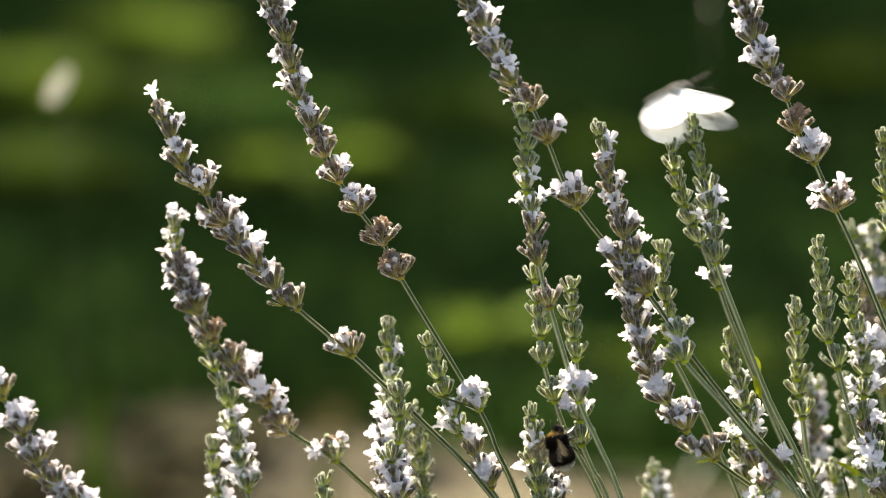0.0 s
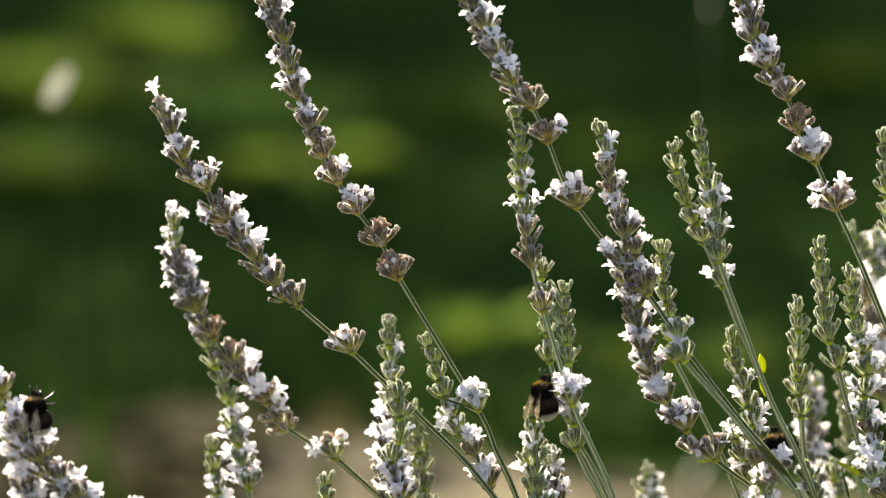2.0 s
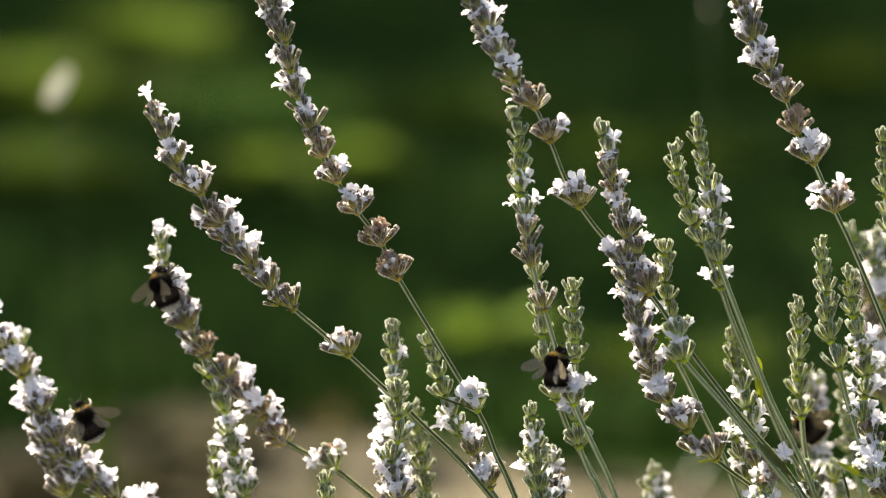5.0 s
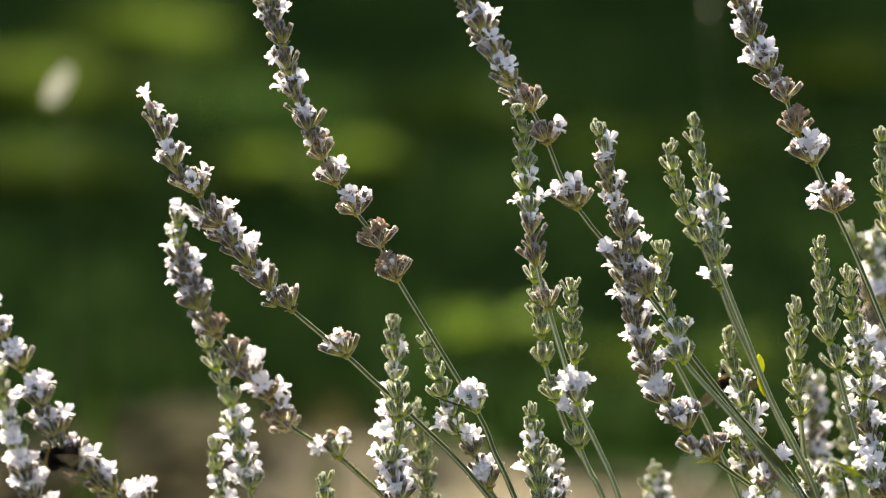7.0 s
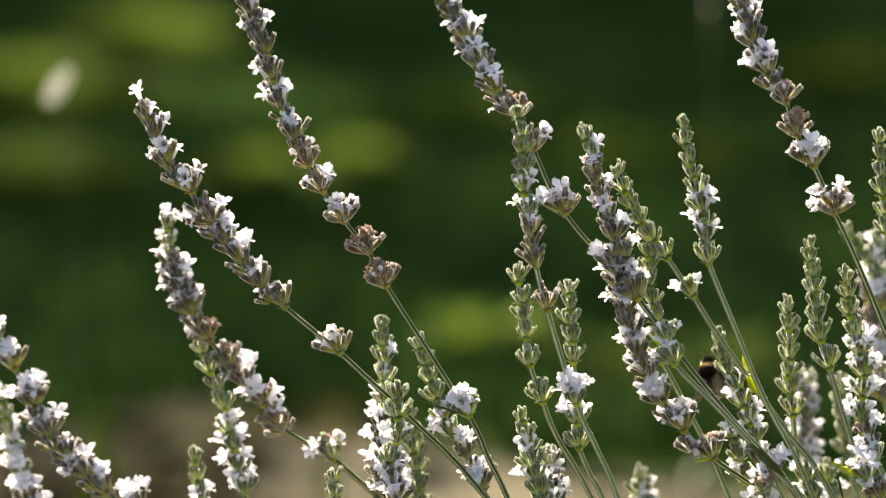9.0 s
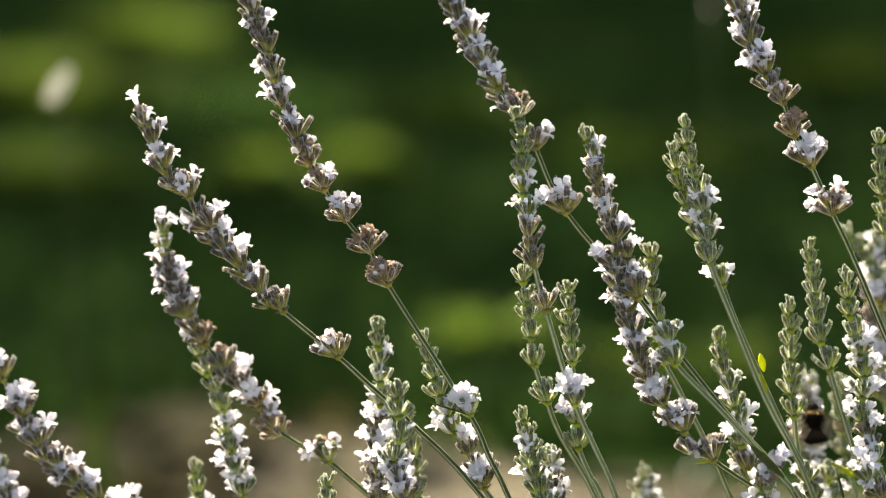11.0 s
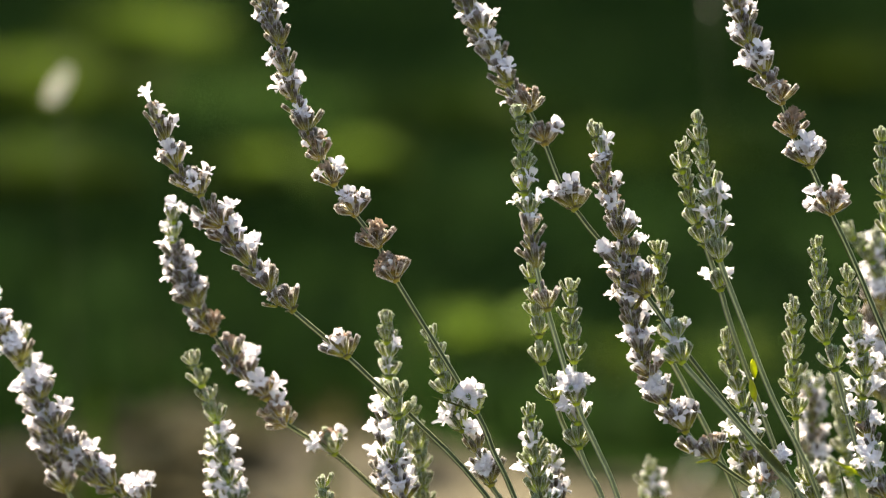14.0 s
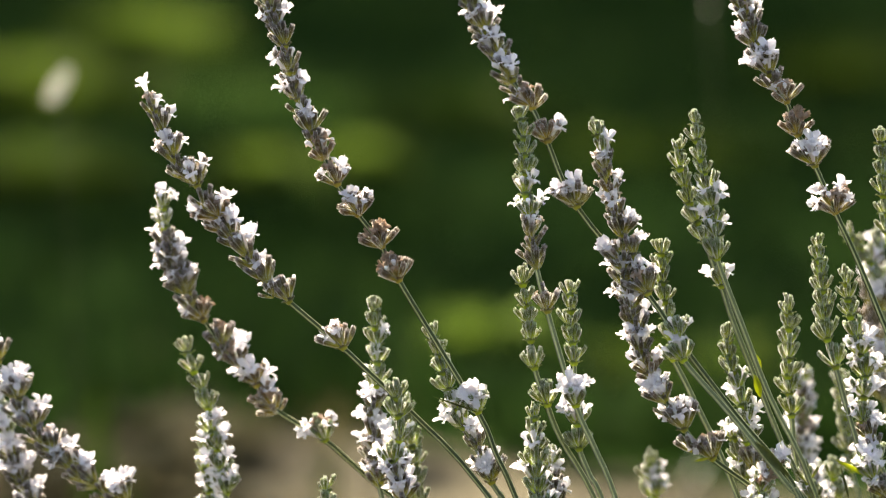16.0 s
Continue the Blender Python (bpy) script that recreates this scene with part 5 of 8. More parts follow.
    walk(stems["s7"], [(0, lean("s7", 47.1, -36.6, 5, 0.0, -0.0, -0.00)), (0.5, lean("s7", 47.1, -36.6, 5, -1.7, -0.9, 0.38)), (1, lean("s7", 47.1, -36.6, 5, -1.9, -1.2, 0.79)), (1.5, lean("s7", 47.1, -36.6, 5, -2.3, -1.7, 1.09)), (2, lean("s7", 47.1, -36.6, 5, -2.5, -1.5, 0.74)), (2.5, lean("s7", 47.1, -36.6, 5, -2.8, -1.4, 2.30)), (3, lean("s7", 47.1, -36.6, 5, -2.5, -1.2, 1.51)), (3.5, lean("s7", 47.1, -36.6, 5, -1.7, -1.1, 1.11)), (4, lean("s7", 47.1, -36.6, 5, -0.0, -0.6, -1.57)), (6.5, lean("s7", 47.1, -36.6, 5, -0.2, -0.5, -1.20)), (7, lean("s7", 47.1, -36.6, 5, -0.3, -0.6, -0.81)), (7.5, lean("s7", 47.1, -36.6, 5, -0.6, -0.8, -0.80)), (8, lean("s7", 47.1, -36.6, 5, -1.9, -1.9, -0.04)), (8.5, lean("s7", 47.1, -36.6, 5, -1.6, -1.9, -0.04)), (9, lean("s7", 47.1, -36.6, 5, -0.8, -1.2, -0.41)), (11.5, lean("s7", 47.1, -36.6, 5, -1.2, -1.4, -0.03)), (12, lean("s7", 47.1, -36.6, 5, -1.4, -1.4, -0.43)), (12.5, lean("s7", 47.1, -36.6, 5, -0.9, -1.2, -0.04)), (13, lean("s7", 47.1, -36.6, 5, -0.9, -1.2, -0.79)), (13.5, lean("s7", 47.1, -36.6, 5, -0.9, -1.1, -0.80)), (14, lean("s7", 47.1, -36.6, 5, -0.6, -0.8, -0.80)), (14.5, lean("s7", 47.1, -36.6, 5, -0.8, -0.9, -0.41)), (15, lean("s7", 47.1, -36.6, 5, -1.1, -1.2, -0.41)), (15.5, lean("s7", 47.1, -36.6, 5, -0.9, -1.2, -0.04)), (16, lean("s7", 47.1, -36.6, 5, -0.6, -1.4, -0.80))])
    walk(stems["s8"], [(0, lean("s8", 74.0, -12.6, 3, 0.0, -0.0, -0.00)), (0.5, lean("s8", 74.0, -12.6, 3, -0.2, -0.0, 0.14)), (1, lean("s8", 74.0, -12.6, 3, -0.2, -0.0, 0.14)), (1.5, lean("s8", 74.0, -12.6, 3, 0.0, -0.2, -0.05)), (2, lean("s8", 74.0, -12.6, 3, 0.2, -0.0, -0.15)), (2.5, lean("s8", 74.0, -12.6, 3, 0.5, -0.0, -0.15)), (3, lean("s8", 74.0, -12.6, 3, 0.6, 0.2, -0.33)), (3.5, lean("s8", 74.0, -12.6, 3, 0.8, 0.2, -0.48)), (4, lean("s8", 74.0, -12.6, 3, 0.8, 0.2, -0.48)), (6.5, lean("s8", 74.0, -12.6, 3, 0.2, -0.0, -0.24)), (7, lean("s8", 74.0, -12.6, 3, 0.0, -0.0, -0.00)), (7.5, lean("s8", 74.0, -12.6, 3, -1.1, -0.5, 0.37)), (8, lean("s8", 74.0, -12.6, 3, -3.7, -1.2, 2.25)), (8.5, lean("s8", 74.0, -12.6, 3, -3.9, -0.8, 2.33)), (9, lean("s8", 74.0, -12.6, 3, -2.8, -0.5, 2.10)), (11.5, lean("s8", 74.0, -12.6, 3, -2.5, -1.1, 1.91)), (12, lean("s8", 74.0, -12.6, 3, -2.8, -1.2, 2.25)), (12.5, lean("s8", 74.0, -12.6, 3, -2.2, -0.6, 1.59)), (13, lean("s8", 74.0, -12.6, 3, -0.8, -0.3, 0.51)), (13.5, lean("s8", 74.0, -12.6, 3, -0.9, -0.2, 0.60)), (14, lean("s8", 74.0, -12.6, 3, -0.8, -0.2, 0.46)), (14.5, lean("s8", 74.0, -12.6, 3, -0.8, -0.2, 0.46)), (15, lean("s8", 74.0, -12.6, 3, -1.1, -0.3, 0.51)), (15.5, lean("s8", 74.0, -12.6, 3, -0.5, -0.0, 0.42)), (16, lean("s8", 74.0, -12.6, 3, -0.8, 0.5, -0.00))])
    walk(stems["s9"], [(0, lean("s9", 81.5, -17.2, 9, 0.0, -0.0, -0.00)), (0.5, lean("s9", 81.5, -17.2, 9, -0.3, -0.0, -0.00)), (1, lean("s9", 81.5, -17.2, 9, -0.3, -0.0, -0.00)), (1.5, lean("s9", 81.5, -17.2, 9, -0.2, -0.0, 0.45)), (2, lean("s9", 81.5, -17.2, 9, 0.0, -0.0, -0.00)), (2.5, lean("s9", 81.5, -17.2, 9, 0.3, 0.2, 0.04)), (3, lean("s9", 81.5, -17.2, 9, 0.6, 0.3, 0.00)), (3.5, lean("s9", 81.5, -17.2, 9, 0.9, 0.3, 0.00)), (4, lean("s9", 81.5, -17.2, 9, 0.8, 0.3, -0.44)), (6.5, lean("s9", 81.5, -17.2, 9, 0.0, -0.0, -0.00)), (7, lean("s9", 81.5, -17.2, 9, -0.2, -0.2, 0.38)), (7.5, lean("s9", 81.5, -17.2, 9, -1.2, -0.5, 0.82)), (8, lean("s9", 81.5, -17.2, 9, -4.6, -1.7, 1.73)), (8.5, lean("s9", 81.5, -17.2, 9, -4.8, -1.1, 0.67)), (9, lean("s9", 81.5, -17.2, 9, -4.6, -0.9, 1.07)), (11.5, lean("s9", 81.5, -17.2, 9, -4.0, -1.1, 1.12)), (12, lean("s9", 81.5, -17.2, 9, -4.5, -1.1, 0.67)), (12.5, lean("s9", 81.5, -17.2, 9, -2.9, -1.2, 1.33)), (13, lean("s9", 81.5, -17.2, 9, -1.2, -0.6, 0.00)), (13.5, lean("s9", 81.5, -17.2, 9, -1.4, -0.3, 0.45)), (14, lean("s9", 81.5, -17.2, 9, -1.1, -0.3, 0.45)), (14.5, lean("s9", 81.5, -17.2, 9, -1.1, -0.5, 0.38)), (15, lean("s9", 81.5, -17.2, 9, -1.4, -0.5, 0.52)), (15.5, lean("s9", 81.5, -17.2, 9, -0.9, -0.3, 0.89)), (16, lean("s9", 81.5, -17.2, 9, -0.3, 0.3, 0.00))])
    walk(stems["s36"], [(0, lean("s36", 98.1, -58.4, -18, 0.0, -0.0, -0.00)), (0.5, lean("s36", 98.1, -58.4, -18, -0.1, -0.0, 0.26)), (1, lean("s36", 98.1, -58.4, -18, -0.1, -0.0, 0.26)), (1.5, lean("s36", 98.1, -58.4, -18, 0.0, -0.0, -0.00)), (2, lean("s36", 98.1, -58.4, -18, 0.0, -0.0, -0.00)), (2.5, lean("s36", 98.1, -58.4, -18, 0.3, 0.2, -0.18)), (3, lean("s36", 98.1, -58.4, -18, 0.5, 0.2, -0.46)), (3.5, lean("s36", 98.1, -58.4, -18, 0.6, 0.2, -0.72)), (4, lean("s36", 98.1, -58.4, -18, 0.3, 0.3, -0.55)), (6.5, lean("s36", 98.1, -58.4, -18, 0.0, -0.0, -0.00)), (7, lean("s36", 98.1, -58.4, -18, 0.0, -0.1, 0.17)), (7.5, lean("s36", 98.1, -58.4, -18, -0.8, -0.5, 0.42)), (8, lean("s36", 98.1, -58.4, -18, -2.7, -0.9, 3.15)), (8.5, lean("s36", 98.1, -58.4, -18, -2.9, -0.3, 3.15)), (9, lean("s36", 98.1, -58.4, -18, -2.4, -0.3, 3.39)), (11.5, lean("s36", 98.1, -58.4, -18, -2.0, -0.5, 2.95)), (12, lean("s36", 98.1, -58.4, -18, -2.3, -0.5, 3.43)), (12.5, lean("s36", 98.1, -58.4, -18, -1.4, -0.6, 2.53)), (13, lean("s36", 98.1, -58.4, -18, -0.8, -0.3, 1.12)), (13.5, lean("s36", 98.1, -58.4, -18, -0.8, -0.1, 0.94)), (14, lean("s36", 98.1, -58.4, -18, -0.6, -0.1, 0.69)), (14.5, lean("s36", 98.1, -58.4, -18, -0.6, -0.3, 0.86)), (15, lean("s36", 98.1, -58.4, -18, -0.8, -0.1, 0.94)), (15.5, lean("s36", 98.1, -58.4, -18, -0.3, -0.1, 0.70)), (16, lean("s36", 98.1, -58.4, -18, -0.5, 0.3, -0.29))])
    walk(stems["s10"], [(0, lean("s10", 84.4, 24.5, 8, 0.0, -0.0, -0.00)), (0.5, lean("s10", 84.4, 24.5, 8, -0.6, -0.2, 3.63)), (1, lean("s10", 84.4, 24.5, 8, -1.2, -0.3, 1.53)), (1.5, lean("s10", 84.4, 24.5, 8, 0.3, 0.2, 0.17)), (2, lean("s10", 84.4, 24.5, 8, 0.8, 0.2, 0.92)), (2.5, lean("s10", 84.4, 24.5, 8, 1.4, 0.3, -0.74)), (3, lean("s10", 84.4, 24.5, 8, 1.2, 0.3, 0.01)), (3.5, lean("s10", 84.4, 24.5, 8, 0.9, -0.0, -0.05)), (4, lean("s10", 84.4, 24.5, 8, 1.1, 0.2, -0.64)), (6.5, lean("s10", 84.4, 24.5, 8, 0.2, -0.0, 0.74)), (7, lean("s10", 84.4, 24.5, 8, -0.6, -0.2, 1.66)), (7.5, lean("s10", 84.4, 24.5, 8, -5.9, -10.7, 7.66)), (8, lean("s10", 84.4, 24.5, 8, -12.2, -2.3, 8.12)), (8.5, lean("s10", 84.4, 24.5, 8, -8.1, -4.2, 6.66)), (9, lean("s10", 84.4, 24.5, 8, -17.0, -7.1, 12.30)), (11.5, lean("s10", 84.4, 24.5, 8, 2.8, 0.0, -0.26)), (12, lean("s10", 84.4, 24.5, 8, 3.6, 0.0, -0.26)), (12.5, lean("s10", 84.4, 24.5, 8, 2.8, -0.8, -1.29)), (13, lean("s10", 84.4, 24.5, 8, 1.7, -1.0, -1.98)), (13.5, lean("s10", 84.4, 24.5, 8, 2.8, -0.2, -4.76)), (14, lean("s10", 84.4, 24.5, 8, 2.7, 0.3, -3.34)), (14.5, lean("s10", 84.4, 24.5, 8, 0.0, -0.5, 0.24)), (15, lean("s10", 84.4, 24.5, 8, 1.2, -0.3, -1.73)), (15.5, lean("s10", 84.4, 24.5, 8, 1.8, 0.3, -1.78)), (16, lean("s10", 84.4, 24.5, 8, 1.9, 1.0, -1.42))])
    walk(stems["s11"], [(0, lean("s11", 92.6, 18.6, 1, 0.0, -0.0, -0.00)), (0.5, lean("s11", 92.6, 18.6, 1, -0.3, 0.3, -0.03)), (1, lean("s11", 92.6, 18.6, 1, -0.5, 0.2, 0.32)), (1.5, lean("s11", 92.6, 18.6, 1, 0.3, 0.5, -0.11)), (2, lean("s11", 92.6, 18.6, 1, 1.1, 0.5, -0.56)), (2.5, lean("s11", 92.6, 18.6, 1, 1.1, 0.5, -0.56)), (3, lean("s11", 92.6, 18.6, 1, 1.1, 0.5, -0.56)), (3.5, lean("s11", 92.6, 18.6, 1, 1.1, 0.5, -0.56)), (4, lean("s11", 92.6, 18.6, 1, 1.1, 0.3, -0.49)), (6.5, lean("s11", 92.6, 18.6, 1, 0.3, 0.2, -0.11)), (7, lean("s11", 92.6, 18.6, 1, 0.2, 0.2, 0.35)), (7.5, lean("s11", 92.6, 18.6, 1, -0.8, 0.2, 0.35)), (8, lean("s11", 92.6, 18.6, 1, -3.7, -0.3, 1.71)), (8.5, lean("s11", 92.6, 18.6, 1, -2.5, 0.2, 0.74)), (9, lean("s11", 92.6, 18.6, 1, -3.2, -0.2, 1.19)), (11.5, lean("s11", 92.6, 18.6, 1, -2.2, -0.2, 0.94)), (12, lean("s11", 92.6, 18.6, 1, -1.1, -0.0, 0.43)), (12.5, lean("s11", 92.6, 18.6, 1, -0.5, 0.3, 0.40)), (13, lean("s11", 92.6, 18.6, 1, -1.9, -0.6, 0.85)), (13.5, lean("s11", 92.6, 18.6, 1, 0.9, 0.6, -0.19)), (14, lean("s11", 92.6, 18.6, 1, 1.2, 1.1, -0.11)), (14.5, lean("s11", 92.6, 18.6, 1, 0.3, 0.8, -0.11)), (15, lean("s11", 92.6, 18.6, 1, 1.2, 0.8, -0.11)), (15.5, lean("s11", 92.6, 18.6, 1, -0.2, 1.1, 0.35)), (16, lean("s11", 92.6, 18.6, 1, 0.3, 1.4, -0.11))])
    walk(stems["s12"], [(0, lean("s12", 125.8, 47.1, -1, 0.0, -0.0, -0.00)), (0.5, lean("s12", 125.8, 47.1, -1, 0.0, -0.0, -0.00)), (1, lean("s12", 125.8, 47.1, -1, 0.0, -0.0, -0.00)), (1.5, lean("s12", 125.8, 47.1, -1, 0.0, -0.0, -0.00)), (2, lean("s12", 125.8, 47.1, -1, 0.3, 0.2, -0.12)), (2.5, lean("s12", 125.8, 47.1, -1, 0.5, 0.3, -0.29)), (3, lean("s12", 125.8, 47.1, -1, 0.5, 0.3, -0.29)), (3.5, lean("s12", 125.8, 47.1, -1, 0.6, 0.3, 0.01)), (4, lean("s12", 125.8, 47.1, -1, 0.0, -0.0, -0.00)), (6.5, lean("s12", 125.8, 47.1, -1, -0.3, -0.3, -0.00)), (7, lean("s12", 125.8, 47.1, -1, -0.3, -0.3, -0.00)), (7.5, lean("s12", 125.8, 47.1, -1, -0.6, -0.6, 0.01)), (8, lean("s12", 125.8, 47.1, -1, -1.1, -2.3, 0.44)), (8.5, lean("s12", 125.8, 47.1, -1, 0.0, -1.2, -0.00)), (9, lean("s12", 125.8, 47.1, -1, -0.3, -1.2, -0.00)), (11.5, lean("s12", 125.8, 47.1, -1, -2.0, -1.5, 0.31)), (12, lean("s12", 125.8, 47.1, -1, -2.8, -2.0, 0.74)), (12.5, lean("s12", 125.8, 47.1, -1, -3.1, -1.7, 0.74)), (13, lean("s12", 125.8, 47.1, -1, -2.0, -1.5, 0.31)), (13.5, lean("s12", 125.8, 47.1, -1, -1.4, -1.1, 0.43)), (14, lean("s12", 125.8, 47.1, -1, -1.7, -1.2, 0.31)), (14.5, lean("s12", 125.8, 47.1, -1, -1.2, -1.1, 0.13)), (15, lean("s12", 125.8, 47.1, -1, -1.8, -1.4, 0.73)), (15.5, lean("s12", 125.8, 47.1, -1, -0.9, -1.1, 0.15)), (16, lean("s12", 125.8, 47.1, -1, 0.0, -0.9, 0.01))])
    walk(stems["s13"], [(0, lean("s13", 105.9, -41.5, 16, 0.0, -0.0, -0.00)), (0.5, lean("s13", 105.9, -41.5, 16, -0.6, -0.0, -0.00)), (1, lean("s13", 105.9, -41.5, 16, -0.3, -0.0, -0.00)), (1.5, lean("s13", 105.9, -41.5, 16, 0.3, -0.0, 0.00)), (2, lean("s13", 105.9, -41.5, 16, 0.9, 0.3, 0.00)), (2.5, lean("s13", 105.9, -41.5, 16, 1.1, 0.3, -0.97)), (3, lean("s13", 105.9, -41.5, 16, 1.1, 0.3, -0.97)), (3.5, lean("s13", 105.9, -41.5, 16, 1.1, -0.0, -0.97)), (4, lean("s13", 105.9, -41.5, 16, 0.9, 0.3, 0.00)), (6.5, lean("s13", 105.9, -41.5, 16, 0.2, -0.0, -0.97)), (7, lean("s13", 105.9, -41.5, 16, -0.3, -0.0, -0.00)), (7.5, lean("s13", 105.9, -41.5, 16, -0.6, 0.2, 0.20)), (8, lean("s13", 105.9, -41.5, 16, -2.9, -0.0, 0.96)), (8.5, lean("s13", 105.9, -41.5, 16, -3.7, -0.2, 0.25)), (9, lean("s13", 105.9, -41.5, 16, -2.7, 0.2, 7.42)), (11.5, lean("s13", 105.9, -41.5, 16, -4.0, -0.5, -0.20)), (12, lean("s13", 105.9, -41.5, 16, -4.2, -0.6, 0.49)), (12.5, lean("s13", 105.9, -41.5, 16, -2.6, -0.6, 0.90)), (13, lean("s13", 105.9, -41.5, 16, -1.2, 0.2, 0.20)), (13.5, lean("s13", 105.9, -41.5, 16, -1.9, -0.3, 0.07)), (14, lean("s13", 105.9, -41.5, 16, -0.9, -0.3, 0.07)), (14.5, lean("s13", 105.9, -41.5, 16, -1.5, -0.0, 0.00)), (15, lean("s13", 105.9, -41.5, 16, -1.2, -0.0, 0.00)), (15.5, lean("s13", 105.9, -41.5, 16, -0.8, 1.1, 0.75)), (16, lean("s13", 105.9, -41.5, 16, -1.1, 1.2, -0.91))])
    walk(stems["s14"], [(0, lean("s14", 127.7, -40.0, 18, 0.0, -0.0, -0.00)), (0.5, lean("s14", 127.7, -40.0, 18, -0.6, -0.0, -0.04)), (1, lean("s14", 127.7, -40.0, 18, -0.6, -0.0, -0.04)), (1.5, lean("s14", 127.7, -40.0, 18, -0.1, 0.2, -1.55)), (2, lean("s14", 127.7, -40.0, 18, 0.1, 0.2, -1.76)), (2.5, lean("s14", 127.7, -40.0, 18, 0.2, 0.3, -1.42)), (3, lean("s14", 127.7, -40.0, 18, 0.3, -0.0, -1.15)), (3.5, lean("s14", 127.7, -40.0, 18, 0.5, -0.0, -1.70)), (4, lean("s14", 127.7, -40.0, 18, 0.5, 0.3, -1.70)), (6.5, lean("s14", 127.7, -40.0, 18, -0.2, -0.0, -1.74)), (7, lean("s14", 127.7, -40.0, 18, -0.3, -0.0, -1.15)), (7.5, lean("s14", 127.7, -40.0, 18, -1.2, -0.0, -0.00)), (8, lean("s14", 127.7, -40.0, 18, -2.5, 0.6, 0.00)), (8.5, lean("s14", 127.7, -40.0, 18, -3.0, 0.6, 0.56)), (9, lean("s14", 127.7, -40.0, 18, -3.2, 0.6, -0.86)), (11.5, lean("s14", 127.7, -40.0, 18, -2.2, 0.2, -1.17)), (12, lean("s14", 127.7, -40.0, 18, -0.9, 0.5, -2.29)), (12.5, lean("s14", 127.7, -40.0, 18, -0.6, 0.5, -2.29)), (13, lean("s14", 127.7, -40.0, 18, -0.9, 0.5, -2.29)), (13.5, lean("s14", 127.7, -40.0, 18, -1.1, 0.2, -2.86)), (14, lean("s14", 127.7, -40.0, 18, -1.6, 0.2, -2.29)), (14.5, lean("s14", 127.7, -40.0, 18, -2.2, 0.3, -2.31)), (15, lean("s14", 127.7, -40.0, 18, -2.2, 0.5, -2.32)), (15.5, lean("s14", 127.7, -40.0, 18, -2.9, 0.5, -1.75)), (16, lean("s14", 127.7, -40.0, 18, -3.3, 0.8, -1.75))])
    walk(stems["s15"], [(0, lean("s15", 137.2, -20.1, 3, -0.2, 0.3, 0.55)), (0.5, lean("s15", 137.2, -20.1, 3, -0.2, 0.3, 0.55)), (1, lean("s15", 137.2, -20.1, 3, 0.0, 0.3, 0.10)), (1.5, lean("s15", 137.2, -20.1, 3, 0.0, 0.3, 0.10)), (2, lean("s15", 137.2, -20.1, 3, 0.0, -0.0, -0.00)), (2.5, lean("s15", 137.2, -20.1, 3, 0.3, 0.3, 0.00)), (3, lean("s15", 137.2, -20.1, 3, 0.6, 0.2, -0.05)), (3.5, lean("s15", 137.2, -20.1, 3, 0.8, 0.2, -0.40)), (4, lean("s15", 137.2, -20.1, 3, 0.8, 0.3, -0.45)), (6.5, lean("s15", 137.2, -20.1, 3, 0.3, -0.0, -0.00)), (7, lean("s15", 137.2, -20.1, 3, 0.0, -0.0, -0.00)), (7.5, lean("s15", 137.2, -20.1, 3, -0.8, -0.2, 0.40)), (8, lean("s15", 137.2, -20.1, 3, -3.2, -0.3, 0.48)), (8.5, lean("s15", 137.2, -20.1, 3, -3.2, -0.0, 0.48)), (9, lean("s15", 137.2, -20.1, 3, -3.1, 0.2, 0.87)), (11.5, lean("s15", 137.2, -20.1, 3, -3.1, -0.6, 0.93)), (12, lean("s15", 137.2, -20.1, 3, -2.6, -0.6, 0.45)), (12.5, lean("s15", 137.2, -20.1, 3, -2.3, -0.3, 0.48)), (13, lean("s15", 137.2, -20.1, 3, -1.2, -0.3, 0.00)), (13.5, lean("s15", 137.2, -20.1, 3, -0.9, -0.2, -0.05)), (14, lean("s15", 137.2, -20.1, 3, -0.9, -0.0, 0.00)), (14.5, lean("s15", 137.2, -20.1, 3, -0.9, -0.0, 0.00)), (15, lean("s15", 137.2, -20.1, 3, -0.9, -0.0, 0.00)), (15.5, lean("s15", 137.2, -20.1, 3, -1.1, -0.2, 0.50)), (16, lean("s15", 137.2, -20.1, 3, -0.6, 0.8, -0.05))])
